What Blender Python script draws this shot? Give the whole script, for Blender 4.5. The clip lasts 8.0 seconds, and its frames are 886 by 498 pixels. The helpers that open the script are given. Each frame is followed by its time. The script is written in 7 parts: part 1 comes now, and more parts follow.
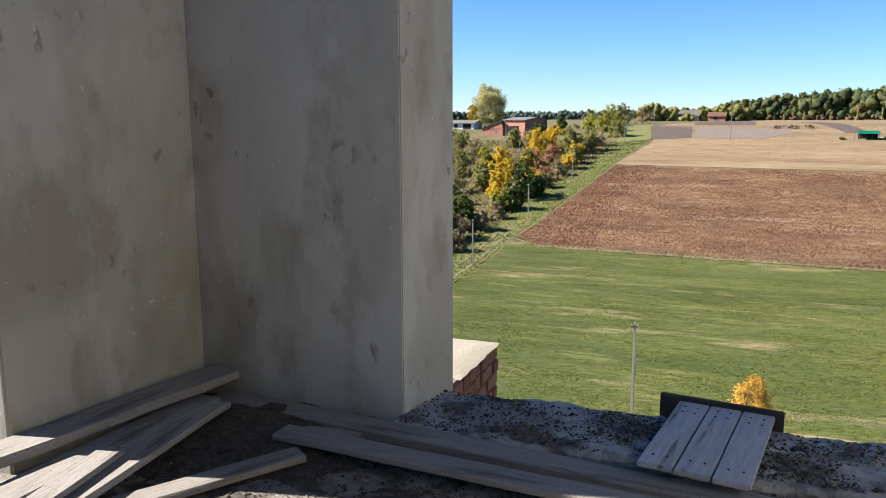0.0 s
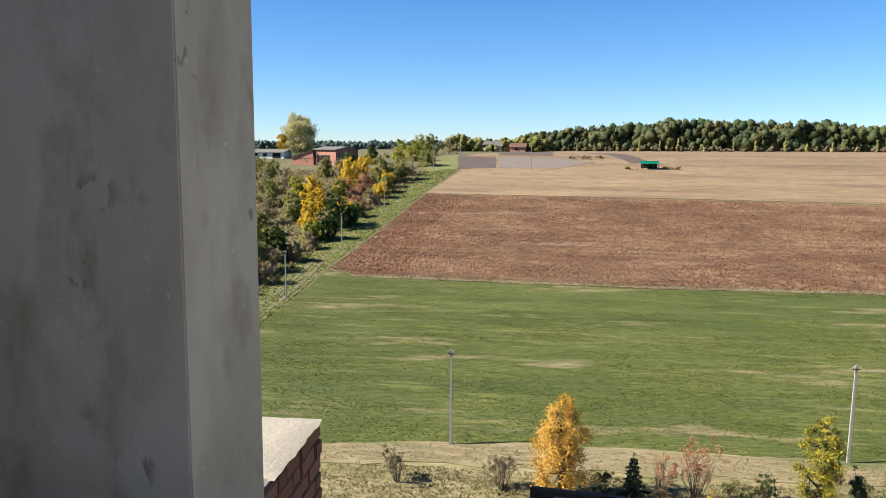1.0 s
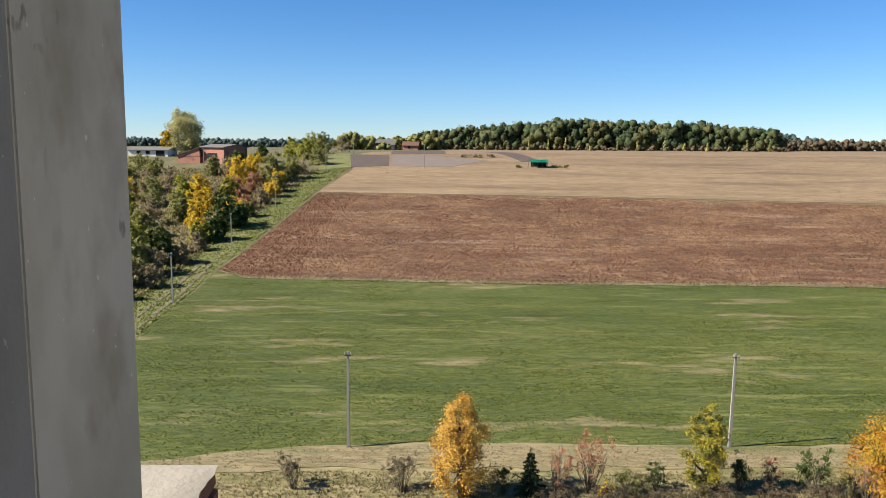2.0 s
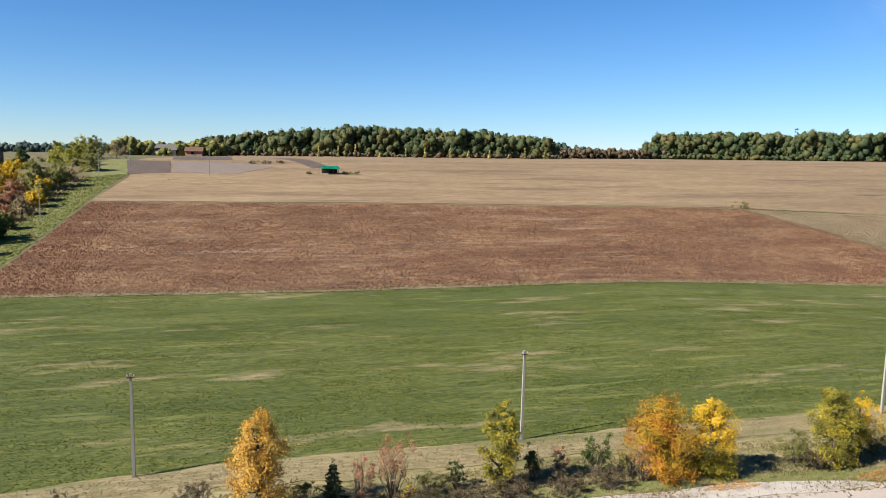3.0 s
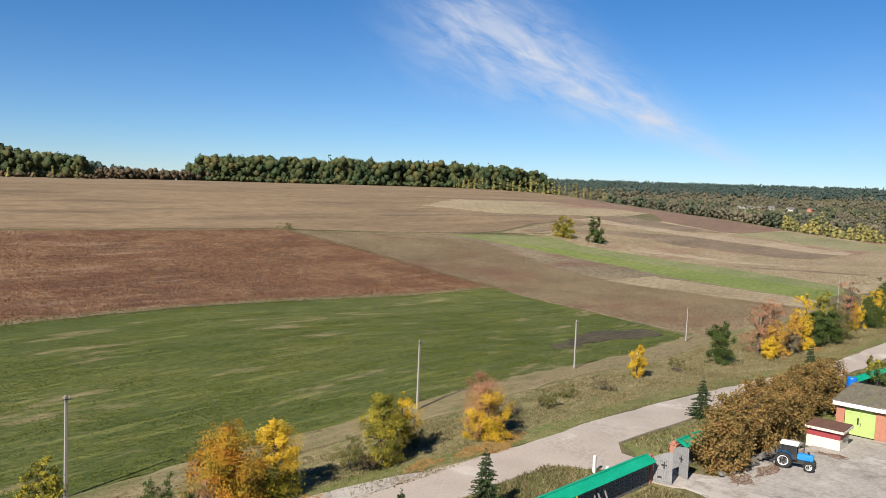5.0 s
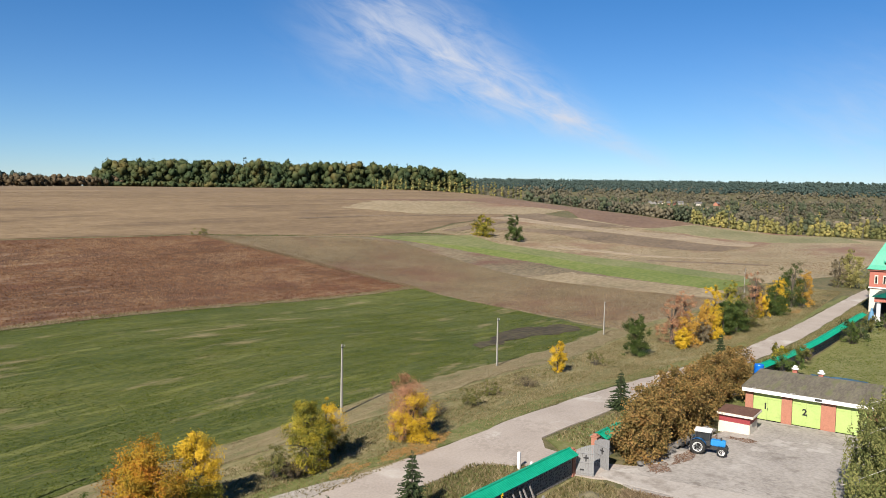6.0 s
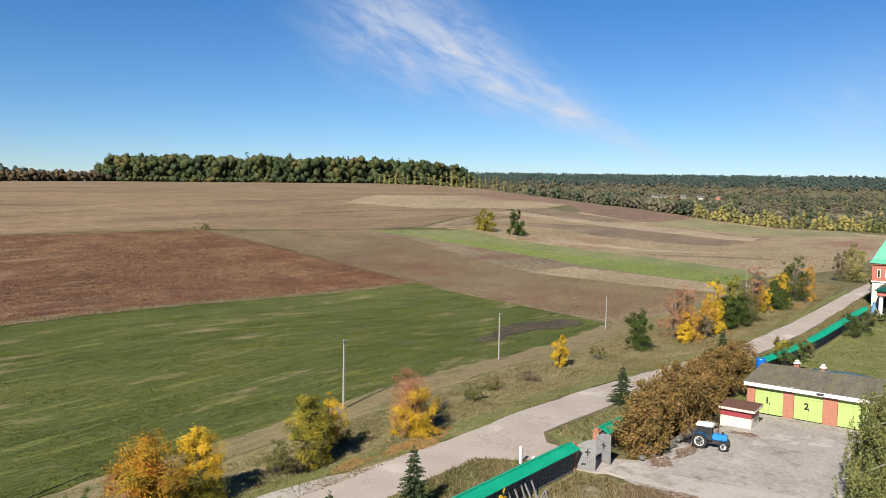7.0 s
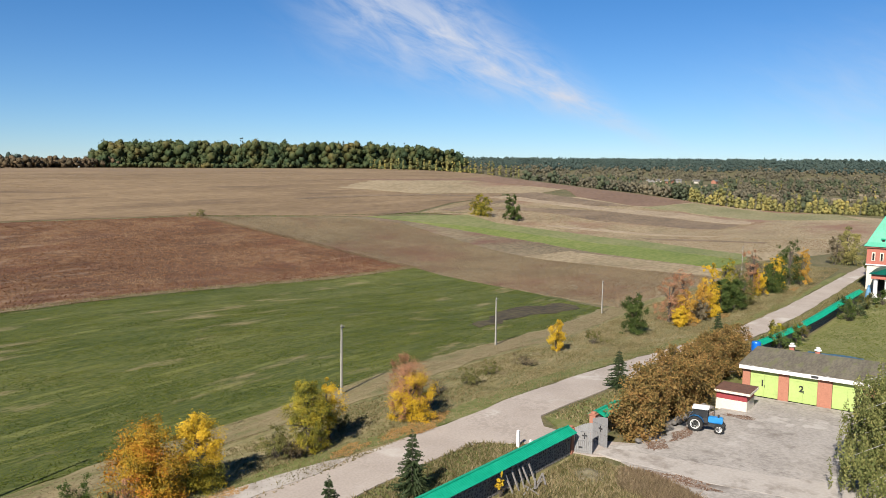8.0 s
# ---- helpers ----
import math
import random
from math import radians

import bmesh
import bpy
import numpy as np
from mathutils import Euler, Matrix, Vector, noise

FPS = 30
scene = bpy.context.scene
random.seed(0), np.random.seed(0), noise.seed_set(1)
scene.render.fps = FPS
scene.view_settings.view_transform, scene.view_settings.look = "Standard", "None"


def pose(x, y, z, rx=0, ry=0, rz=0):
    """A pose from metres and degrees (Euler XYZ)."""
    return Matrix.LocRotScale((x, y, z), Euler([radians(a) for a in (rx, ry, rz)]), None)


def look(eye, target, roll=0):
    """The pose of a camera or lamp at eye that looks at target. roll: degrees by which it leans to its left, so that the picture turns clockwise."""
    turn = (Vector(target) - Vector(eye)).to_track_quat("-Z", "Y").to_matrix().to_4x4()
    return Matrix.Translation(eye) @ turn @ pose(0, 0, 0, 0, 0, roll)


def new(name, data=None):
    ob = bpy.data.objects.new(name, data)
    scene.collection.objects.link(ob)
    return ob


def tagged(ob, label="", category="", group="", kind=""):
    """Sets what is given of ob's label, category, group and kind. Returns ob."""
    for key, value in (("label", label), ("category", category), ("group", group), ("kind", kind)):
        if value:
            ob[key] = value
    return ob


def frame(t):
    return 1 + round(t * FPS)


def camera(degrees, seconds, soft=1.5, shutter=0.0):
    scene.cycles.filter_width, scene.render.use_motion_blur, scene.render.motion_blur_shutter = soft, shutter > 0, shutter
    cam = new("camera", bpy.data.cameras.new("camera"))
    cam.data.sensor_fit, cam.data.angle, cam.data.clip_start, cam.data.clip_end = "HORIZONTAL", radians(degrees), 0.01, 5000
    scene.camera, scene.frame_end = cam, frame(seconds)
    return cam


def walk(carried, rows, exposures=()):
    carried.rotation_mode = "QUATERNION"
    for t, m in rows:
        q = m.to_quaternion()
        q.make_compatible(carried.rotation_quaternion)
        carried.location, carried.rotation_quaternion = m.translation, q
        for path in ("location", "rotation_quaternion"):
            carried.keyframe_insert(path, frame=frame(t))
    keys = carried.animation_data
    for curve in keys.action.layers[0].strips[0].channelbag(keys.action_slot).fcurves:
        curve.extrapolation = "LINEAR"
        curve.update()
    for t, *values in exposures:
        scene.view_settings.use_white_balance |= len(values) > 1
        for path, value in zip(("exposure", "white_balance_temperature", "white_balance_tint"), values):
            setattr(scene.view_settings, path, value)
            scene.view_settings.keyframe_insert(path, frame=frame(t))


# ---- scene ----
# ---------------------------------------------------------------- camera
cam = camera(59.08, 8.0, soft=0.85)
# seconds, eye x y z, yaw, pitch, roll
PATH = [
    (0.0, 0.0, 0.0, 1.55, 20.724, -9.754, 0.165),
    (0.2, -0.077, 0.203, 1.535, 16.523, -9.301, -0.091),
    (0.5, -0.188, 0.487, 1.544, 10.599, -8.673, -0.5),
    (0.8, -0.277, 0.766, 1.537, 8.014, -8.096, -0.42),
    (1.0, -0.314, 0.938, 1.533, 7.057, -7.617, -0.3),
    (1.2, -0.347, 1.098, 1.532, 5.95, -7.3, -0.33),
    (2.3, -0.53, 1.70, 1.522, -4.344, -7.793, -0.56),
    (2.5, -0.542, 1.848, 1.525, -7.156, -7.709, -0.56),
    (3.0, -0.66, 2.2, 1.51, -15.956, -7.022, -0.9),
    (3.5, -0.66, 2.53, 1.52, -24.757, -6.676, -0.5),
    (4.0, -0.56, 2.9, 1.49, -30.694, -6.081, -0.7),
    (4.5, -0.5, 3.4, 1.45, -39.411, -5.35, -1.3),
    (5.0, -0.41, 3.86, 1.455, -48.382, -4.619, -1.93),
    (5.2, -0.39, 3.93, 1.475, -51.292, -4.483, -1.95),
    (6.3, -0.338, 3.87, 1.64, -54.367, -4.48, -0.901),
    (6.5, -0.335, 3.86, 1.655, -54.272, -4.636, -0.89),
    (7.0, -0.34, 3.83, 1.66, -54.133, -4.861, -0.801),
    (7.5, -0.38, 3.835, 1.68, -54.359, -5.15, -0.78),
    (8.0, -0.46, 3.87, 1.69, -54.469, -5.952, -0.566),
]
walk(cam, [(t, pose(x, y, z, 90 + pitch, roll, yaw)) for t, x, y, z, yaw, pitch, roll in PATH],
     exposures=[(0.0, 1.72, 6600, 11), (0.5, 1.67, 6600, 11), (1.0, 1.55, 6600, 11), (2.5, 1.32, 6600, 11), (3.0, 1.3, 6600, 11), (3.5, 1.06, 6600, 11), (4.0, 1.14, 6600, 11), (4.5, 1.05, 6600, 11), (5.0, 0.95, 6600, 11), (6.5, 0.93, 6600, 11), (8.0, 0.93, 6600, 11)])

# ---------------------------------------------------------------- light
SUN_ELEV, SUN_AZ = 38.0, 12.0      # height, and how far the light's way leans from +x towards +y


def make_world():
    world = bpy.data.worlds.new("sky")
    scene.world = world
    world.use_nodes = True
    nt = world.node_tree
    n, l = nt.nodes, nt.links
    n.clear()
    out = n.new("ShaderNodeOutputWorld")
    sky = n.new("ShaderNodeTexSky")
    sky.sky_type = 'NISHITA'
    sky.sun_disc = False
    sky.sun_elevation = radians(SUN_ELEV)
    sky.sun_rotation = radians(-90 - SUN_AZ)
    sky.altitude = 200
    sky.air_density, sky.dust_density, sky.ozone_density = 0.8, 0.0, 6.0
    bg = n.new("ShaderNodeBackground")
    bg.inputs["Strength"].default_value = 0.051
    # thin high clouds, drawn out along one way
    tc = n.new("ShaderNodeTexCoord")
    sep = n.new("ShaderNodeSeparateXYZ")
    l.new(tc.outputs["Generated"], sep.inputs[0])

    def m(op, a, b=None, c=None):
        q = n.new("ShaderNodeMath")
        q.operation = op
        for i, v in enumerate((a, b, c)):
            if v is None:
                continue
            if isinstance(v, (int, float)):
                q.inputs[i].default_value = v
            else:
                l.new(v, q.inputs[i])
        return q.outputs[0]

    az = m("ARCTAN2", sep.outputs[0], sep.outputs[1])
    el = m("ARCSINE", sep.outputs[2])
    # u runs along the main streak, v across it (radians)
    ua, va = m("SUBTRACT", az, radians(57.6)), m("SUBTRACT", el, radians(7.8))
    u = m("SUBTRACT", m("MULTIPLY", ua, 0.906), m("MULTIPLY", va, 0.423))
    v = m("ADD", m("MULTIPLY", ua, 0.423), m("MULTIPLY", va, 0.906))
    comb = n.new("ShaderNodeCombineXYZ")
    l.new(m("MULTIPLY", u, 9.0), comb.inputs[0])
    l.new(m("MULTIPLY", v, 30.0), comb.inputs[1])
    no = n.new("ShaderNodeTexNoise")
    no.inputs["Scale"].default_value = 1.6
    no.inputs["Detail"].default_value = 7.0
    no.inputs["Roughness"].default_value = 0.6
    no.inputs["Distortion"].default_value = 0.5
    l.new(comb.outputs[0], no.inputs["Vector"])
    # body of the streak: widest high up, thinning towards the horizon
    half = m("MULTIPLY_ADD", u, -0.15, 0.04)
    half = m("MAXIMUM", half, 0.012)
    q = m("DIVIDE", v, half)
    body = m("POWER", 2.718, m("MULTIPLY", m("MULTIPLY", q, q), -1.0))
    ends = m("POWER", 2.718, m("MULTIPLY", m("POWER", m("ABSOLUTE", m("DIVIDE", u, 0.21)), 4.0), -1.0))
    streak = m("MULTIPLY", m("MULTIPLY", body, ends), m("MULTIPLY_ADD", no.outputs[0], 3.2, -0.85))
    # faint veil lower down further round
    q2 = m("DIVIDE", m("SUBTRACT", az, radians(86)), 0.16)
    q3 = m("DIVIDE", m("SUBTRACT", el, radians(4.5)), 0.07)
    veil = m("POWER", 2.718, m("MULTIPLY", m("ADD", m("MULTIPLY", q2, q2), m("MULTIPLY", q3, q3)), -1.0))
    veil = m("MULTIPLY", veil, m("MULTIPLY_ADD", no.outputs[0], 1.67, -0.3))
    cl = n.new("ShaderNodeClamp")
    l.new(m("ADD", m("MULTIPLY", streak, 0.75), m("MULTIPLY", veil, 0.4)), cl.inputs[0])
    tint = n.new("ShaderNodeMix")
    tint.data_type, tint.blend_type = 'RGBA', 'MULTIPLY'
    tint.inputs["Factor"].default_value = 1.0
    hue = n.new("ShaderNodeMix")          # clearer blue overhead, paler near the horizon
    hue.data_type = 'RGBA'
    hue.inputs["A"].default_value = (0.84, 0.95, 1.06, 1)
    hue.inputs["B"].default_value = (0.35, 0.86, 1.14, 1)
    high = n.new("ShaderNodeClamp")
    l.new(m("DIVIDE", el, 0.3), high.inputs[0])
    l.new(high.outputs[0], hue.inputs["Factor"])
    deep = n.new("ShaderNodeMix")         # the sky deepens towards the zenith
    deep.data_type = 'RGBA'
    l.new(hue.outputs["Result"], deep.inputs["A"])
    deep.inputs["B"].default_value = (0.17, 0.45, 0.68, 1)
    over = n.new("ShaderNodeClamp")
    l.new(m("DIVIDE", m("SUBTRACT", el, 0.3), 0.6), over.inputs[0])
    l.new(over.outputs[0], deep.inputs["Factor"])
    l.new(deep.outputs["Result"], tint.inputs["B"])
    l.new(sky.outputs[0], tint.inputs["A"])
    mix = n.new("ShaderNodeMix")
    mix.data_type = 'RGBA'
    l.new(cl.outputs[0], mix.inputs["Factor"])
    l.new(tint.outputs["Result"], mix.inputs["A"])
    mix.inputs["B"].default_value = (6.6, 7.2, 8.4, 1)
    l.new(mix.outputs["Result"], bg.inputs[0])
    l.new(bg.outputs[0], out.inputs[0])


make_world()
sun = new("sun", bpy.data.lights.new("sun", 'SUN'))
sun.data.energy, sun.data.angle, sun.data.color = 5.0, radians(0.53), (1.0, 0.95, 0.87)
_e, _a = radians(SUN_ELEV), radians(SUN_AZ)
SUN_WAY = Vector((math.cos(_e) * math.cos(_a), math.cos(_e) * math.sin(_a), -math.sin(_e)))
sun.matrix_world = look((-60, 0, 60), Vector((-60, 0, 60)) + SUN_WAY)
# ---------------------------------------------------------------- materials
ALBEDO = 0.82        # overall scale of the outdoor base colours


def mat(name, colours, scale=1.0, rough=0.85, bump=0.0, bump_scale=None, stretch=(1, 1, 1), spread=None,
        stain=None, stain_scale=None, stain_lo=0.52, stain_hi=0.66, island=0.0, objrand=0.0, metal=0.0, detail=6.0,
        spec=0.3, turn=0.0, fine=None, specks=None, full=False):
    """colours: 2 to 4 base colours along a noise of that scale (per metre); stain: one more colour in patches of their own shape;
    island / objrand: share of piece-to-piece variation along the same colours."""
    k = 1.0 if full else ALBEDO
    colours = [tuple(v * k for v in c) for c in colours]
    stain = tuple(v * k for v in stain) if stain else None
    m = bpy.data.materials.new(name)
    m.use_nodes = True
    n, l = m.node_tree.nodes, m.node_tree.links
    b = n["Principled BSDF"]
    b.inputs["Roughness"].default_value = rough
    b.inputs["Metallic"].default_value = metal
    b.inputs["Specular IOR Level"].default_value = spec
    tc = n.new("ShaderNodeTexCoord")
    mp = n.new("ShaderNodeMapping")
    mp.inputs["Scale"].default_value = stretch
    mp.inputs["Rotation"].default_value = (0, 0, radians(turn))
    l.new(tc.outputs["Object"], mp.inputs[0])

    def nz(s, d=detail, r=0.6):
        q = n.new("ShaderNodeTexNoise")
        q.inputs["Scale"].default_value, q.inputs["Detail"].default_value, q.inputs["Roughness"].default_value = s, d, r
        l.new(mp.outputs[0], q.inputs["Vector"])
        return q.outputs[0]

    fac = nz(scale)
    spread = spread or (0.32, 0.68)
    mr = n.new("ShaderNodeMapRange")
    mr.inputs[1].default_value, mr.inputs[2].default_value = spread
    l.new(fac, mr.inputs[0])
    f = mr.outputs[0]

    def blend(a, c, k):
        q = n.new("ShaderNodeMix")
        q.data_type = 'FLOAT'
        q.inputs[0].default_value = k
        l.new(a, q.inputs[2])
        l.new(c, q.inputs[3])
        return q.outputs[0]

    if fine:
        mr2 = n.new("ShaderNodeMapRange")
        mr2.inputs[1].default_value, mr2.inputs[2].default_value = (0.28, 0.72) if full else (0.39, 0.61)
        l.new(nz(fine, 3.0), mr2.inputs[0])
        f = blend(f, mr2.outputs[0], 0.5)
    if island:
        g = n.new("ShaderNodeNewGeometry")
        f = blend(f, g.outputs["Random Per Island"], island)
    if objrand:
        o = n.new("ShaderNodeObjectInfo")
        f = blend(f, o.outputs["Random"], objrand)
    ramp = n.new("ShaderNodeValToRGB")
    el = ramp.color_ramp.elements
    while len(el) < len(colours):
        el.new(0.5)
    for i, c in enumerate(colours):
        el[i].position = i / (len(colours) - 1)
        el[i].color = (*c, 1)
    l.new(f, ramp.inputs[0])
    col = ramp.outputs[0]
    if stain:
        mr3 = n.new("ShaderNodeMapRange")
        mr3.inputs[1].default_value, mr3.inputs[2].default_value = stain_lo, stain_hi
        l.new(nz(stain_scale or scale * 0.3, 5.0, 0.65), mr3.inputs[0])
        mx = n.new("ShaderNodeMix")
        mx.data_type = 'RGBA'
        l.new(mr3.outputs[0], mx.inputs["Factor"])
        l.new(col, mx.inputs["A"])
        mx.inputs["B"].default_value = (*stain, 1)
        col = mx.outputs["Result"]
    if specks:
        mr4 = n.new("ShaderNodeMapRange")
        mr4.inputs[1].default_value, mr4.inputs[2].default_value = specks[2], specks[2] + 0.03
        l.new(nz(specks[1], 2.0), mr4.inputs[0])
        mx = n.new("ShaderNodeMix")
        mx.data_type = 'RGBA'
        l.new(mr4.outputs[0], mx.inputs["Factor"])
        l.new(col, mx.inputs["A"])
        mx.inputs["B"].default_value = (*specks[0], 1)
        col = mx.outputs["Result"]
    l.new(col, b.inputs["Base Color"])
    if bump:
        bp = n.new("ShaderNodeBump")
        bp.inputs["Strength"].default_value = 1.0
        bp.inputs["Distance"].default_value = bump
        l.new(nz(bump_scale or scale * 6, 4.0), bp.inputs["Height"])
        l.new(bp.outputs[0], b.inputs["Normal"])
    return m


def leafy(name, colours, island=0.6, scale=0.8, passing=0.35, **more):
    """Foliage: colours by leaf, with broad patches; some light comes through."""
    m = mat(name, colours, scale=scale, rough=0.7, island=island, spec=0.2, **more)
    n, l = m.node_tree.nodes, m.node_tree.links
    b, out = n["Principled BSDF"], n["Material Output"]
    t = n.new("ShaderNodeBsdfTranslucent")
    mx = n.new("ShaderNodeMixShader")
    mx.inputs[0].default_value = passing
    src = b.inputs["Base Color"].links[0].from_socket
    l.new(src, t.inputs[0])
    l.new(b.outputs[0], mx.inputs[1])
    l.new(t.outputs[0], mx.inputs[2])
    l.new(mx.outputs[0], out.inputs[0])
    return m


M = {}
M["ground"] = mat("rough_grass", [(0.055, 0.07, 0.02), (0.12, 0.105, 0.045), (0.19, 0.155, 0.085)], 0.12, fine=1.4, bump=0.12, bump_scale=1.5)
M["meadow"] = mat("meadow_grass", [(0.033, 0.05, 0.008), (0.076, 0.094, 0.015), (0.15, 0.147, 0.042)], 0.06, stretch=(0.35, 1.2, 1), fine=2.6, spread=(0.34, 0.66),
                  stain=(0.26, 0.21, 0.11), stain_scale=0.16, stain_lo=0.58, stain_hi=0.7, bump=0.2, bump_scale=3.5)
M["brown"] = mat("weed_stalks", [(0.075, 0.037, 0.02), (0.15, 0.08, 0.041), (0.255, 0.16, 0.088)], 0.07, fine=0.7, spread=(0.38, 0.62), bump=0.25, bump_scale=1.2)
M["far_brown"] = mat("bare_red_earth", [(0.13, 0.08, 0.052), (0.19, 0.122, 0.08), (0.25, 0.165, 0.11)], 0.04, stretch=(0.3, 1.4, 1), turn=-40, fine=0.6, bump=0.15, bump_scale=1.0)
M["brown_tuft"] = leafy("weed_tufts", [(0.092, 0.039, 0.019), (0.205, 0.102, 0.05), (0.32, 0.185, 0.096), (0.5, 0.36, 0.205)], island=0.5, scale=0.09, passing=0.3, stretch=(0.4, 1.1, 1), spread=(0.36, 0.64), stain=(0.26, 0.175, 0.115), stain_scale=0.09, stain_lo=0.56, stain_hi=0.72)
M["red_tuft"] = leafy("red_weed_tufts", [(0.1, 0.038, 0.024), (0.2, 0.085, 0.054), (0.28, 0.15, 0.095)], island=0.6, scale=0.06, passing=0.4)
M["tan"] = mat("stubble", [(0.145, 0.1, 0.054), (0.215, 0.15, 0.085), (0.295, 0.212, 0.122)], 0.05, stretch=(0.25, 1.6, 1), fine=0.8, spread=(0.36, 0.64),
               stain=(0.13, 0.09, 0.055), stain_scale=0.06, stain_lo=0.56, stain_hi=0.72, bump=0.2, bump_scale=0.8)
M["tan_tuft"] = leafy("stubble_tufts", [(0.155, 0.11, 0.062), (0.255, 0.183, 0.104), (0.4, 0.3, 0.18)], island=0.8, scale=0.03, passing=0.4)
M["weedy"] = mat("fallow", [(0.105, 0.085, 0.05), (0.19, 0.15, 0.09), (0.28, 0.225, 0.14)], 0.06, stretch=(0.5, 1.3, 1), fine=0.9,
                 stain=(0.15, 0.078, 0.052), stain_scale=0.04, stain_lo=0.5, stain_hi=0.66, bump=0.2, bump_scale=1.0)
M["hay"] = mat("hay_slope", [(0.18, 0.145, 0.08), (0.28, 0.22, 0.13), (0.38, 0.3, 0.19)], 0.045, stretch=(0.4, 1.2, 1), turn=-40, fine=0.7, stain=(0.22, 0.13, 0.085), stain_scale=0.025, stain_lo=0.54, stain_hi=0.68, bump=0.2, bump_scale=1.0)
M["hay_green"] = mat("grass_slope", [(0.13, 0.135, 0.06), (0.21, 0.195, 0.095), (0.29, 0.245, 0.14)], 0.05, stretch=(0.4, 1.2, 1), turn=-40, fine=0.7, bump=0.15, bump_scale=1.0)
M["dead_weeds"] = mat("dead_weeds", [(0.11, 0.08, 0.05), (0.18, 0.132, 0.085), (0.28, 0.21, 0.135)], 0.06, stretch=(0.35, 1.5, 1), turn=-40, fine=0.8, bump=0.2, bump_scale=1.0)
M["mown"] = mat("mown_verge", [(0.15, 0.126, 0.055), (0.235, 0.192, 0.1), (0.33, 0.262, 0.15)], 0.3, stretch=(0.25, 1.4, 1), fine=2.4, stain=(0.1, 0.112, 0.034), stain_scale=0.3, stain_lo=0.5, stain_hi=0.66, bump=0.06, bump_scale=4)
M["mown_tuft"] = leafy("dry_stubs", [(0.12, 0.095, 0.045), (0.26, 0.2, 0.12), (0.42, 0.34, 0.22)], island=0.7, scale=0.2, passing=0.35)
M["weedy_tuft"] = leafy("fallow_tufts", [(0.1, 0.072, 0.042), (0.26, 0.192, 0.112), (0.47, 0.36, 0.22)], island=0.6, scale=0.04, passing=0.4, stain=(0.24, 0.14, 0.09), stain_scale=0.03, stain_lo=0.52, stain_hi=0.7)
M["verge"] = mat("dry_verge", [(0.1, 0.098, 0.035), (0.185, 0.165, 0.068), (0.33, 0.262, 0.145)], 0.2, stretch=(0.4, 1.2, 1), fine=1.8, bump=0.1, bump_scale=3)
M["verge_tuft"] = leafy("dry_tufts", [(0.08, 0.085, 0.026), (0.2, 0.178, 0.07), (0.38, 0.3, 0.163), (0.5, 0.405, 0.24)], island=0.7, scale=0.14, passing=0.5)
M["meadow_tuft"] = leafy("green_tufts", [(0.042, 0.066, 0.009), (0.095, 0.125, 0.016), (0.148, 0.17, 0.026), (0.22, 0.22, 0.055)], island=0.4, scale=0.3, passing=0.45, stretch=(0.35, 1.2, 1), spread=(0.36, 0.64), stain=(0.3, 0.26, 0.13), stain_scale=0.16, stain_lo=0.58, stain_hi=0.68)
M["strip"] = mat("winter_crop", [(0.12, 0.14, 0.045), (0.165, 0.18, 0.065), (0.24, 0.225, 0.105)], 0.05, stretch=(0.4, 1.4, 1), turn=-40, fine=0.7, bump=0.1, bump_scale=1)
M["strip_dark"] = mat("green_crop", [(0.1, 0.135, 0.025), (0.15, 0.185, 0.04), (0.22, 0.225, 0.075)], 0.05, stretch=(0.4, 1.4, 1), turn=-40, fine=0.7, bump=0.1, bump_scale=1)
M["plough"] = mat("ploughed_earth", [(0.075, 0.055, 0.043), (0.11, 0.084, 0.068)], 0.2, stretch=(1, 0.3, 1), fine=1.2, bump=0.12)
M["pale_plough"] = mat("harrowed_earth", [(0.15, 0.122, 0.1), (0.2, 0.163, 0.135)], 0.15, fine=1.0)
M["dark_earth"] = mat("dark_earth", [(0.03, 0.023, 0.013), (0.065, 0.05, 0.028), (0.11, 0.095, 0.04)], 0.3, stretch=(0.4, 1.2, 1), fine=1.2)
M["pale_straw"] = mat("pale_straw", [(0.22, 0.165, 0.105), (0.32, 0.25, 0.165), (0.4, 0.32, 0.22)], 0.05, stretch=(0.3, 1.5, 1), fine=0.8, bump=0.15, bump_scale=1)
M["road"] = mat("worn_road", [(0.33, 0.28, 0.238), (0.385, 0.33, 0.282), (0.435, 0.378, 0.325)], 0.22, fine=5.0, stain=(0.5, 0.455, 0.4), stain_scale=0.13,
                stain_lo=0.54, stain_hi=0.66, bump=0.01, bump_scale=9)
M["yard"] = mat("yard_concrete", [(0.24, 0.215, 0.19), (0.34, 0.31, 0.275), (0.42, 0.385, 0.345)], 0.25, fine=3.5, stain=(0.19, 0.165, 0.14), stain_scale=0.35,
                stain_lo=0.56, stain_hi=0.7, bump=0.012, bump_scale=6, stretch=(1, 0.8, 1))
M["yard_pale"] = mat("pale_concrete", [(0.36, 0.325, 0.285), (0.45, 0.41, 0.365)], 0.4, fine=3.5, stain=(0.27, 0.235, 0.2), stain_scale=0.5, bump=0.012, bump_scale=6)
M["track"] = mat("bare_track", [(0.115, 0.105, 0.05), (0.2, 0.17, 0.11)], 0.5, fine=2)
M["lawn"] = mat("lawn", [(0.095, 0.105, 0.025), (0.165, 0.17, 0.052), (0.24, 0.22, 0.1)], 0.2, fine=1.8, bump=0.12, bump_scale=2)
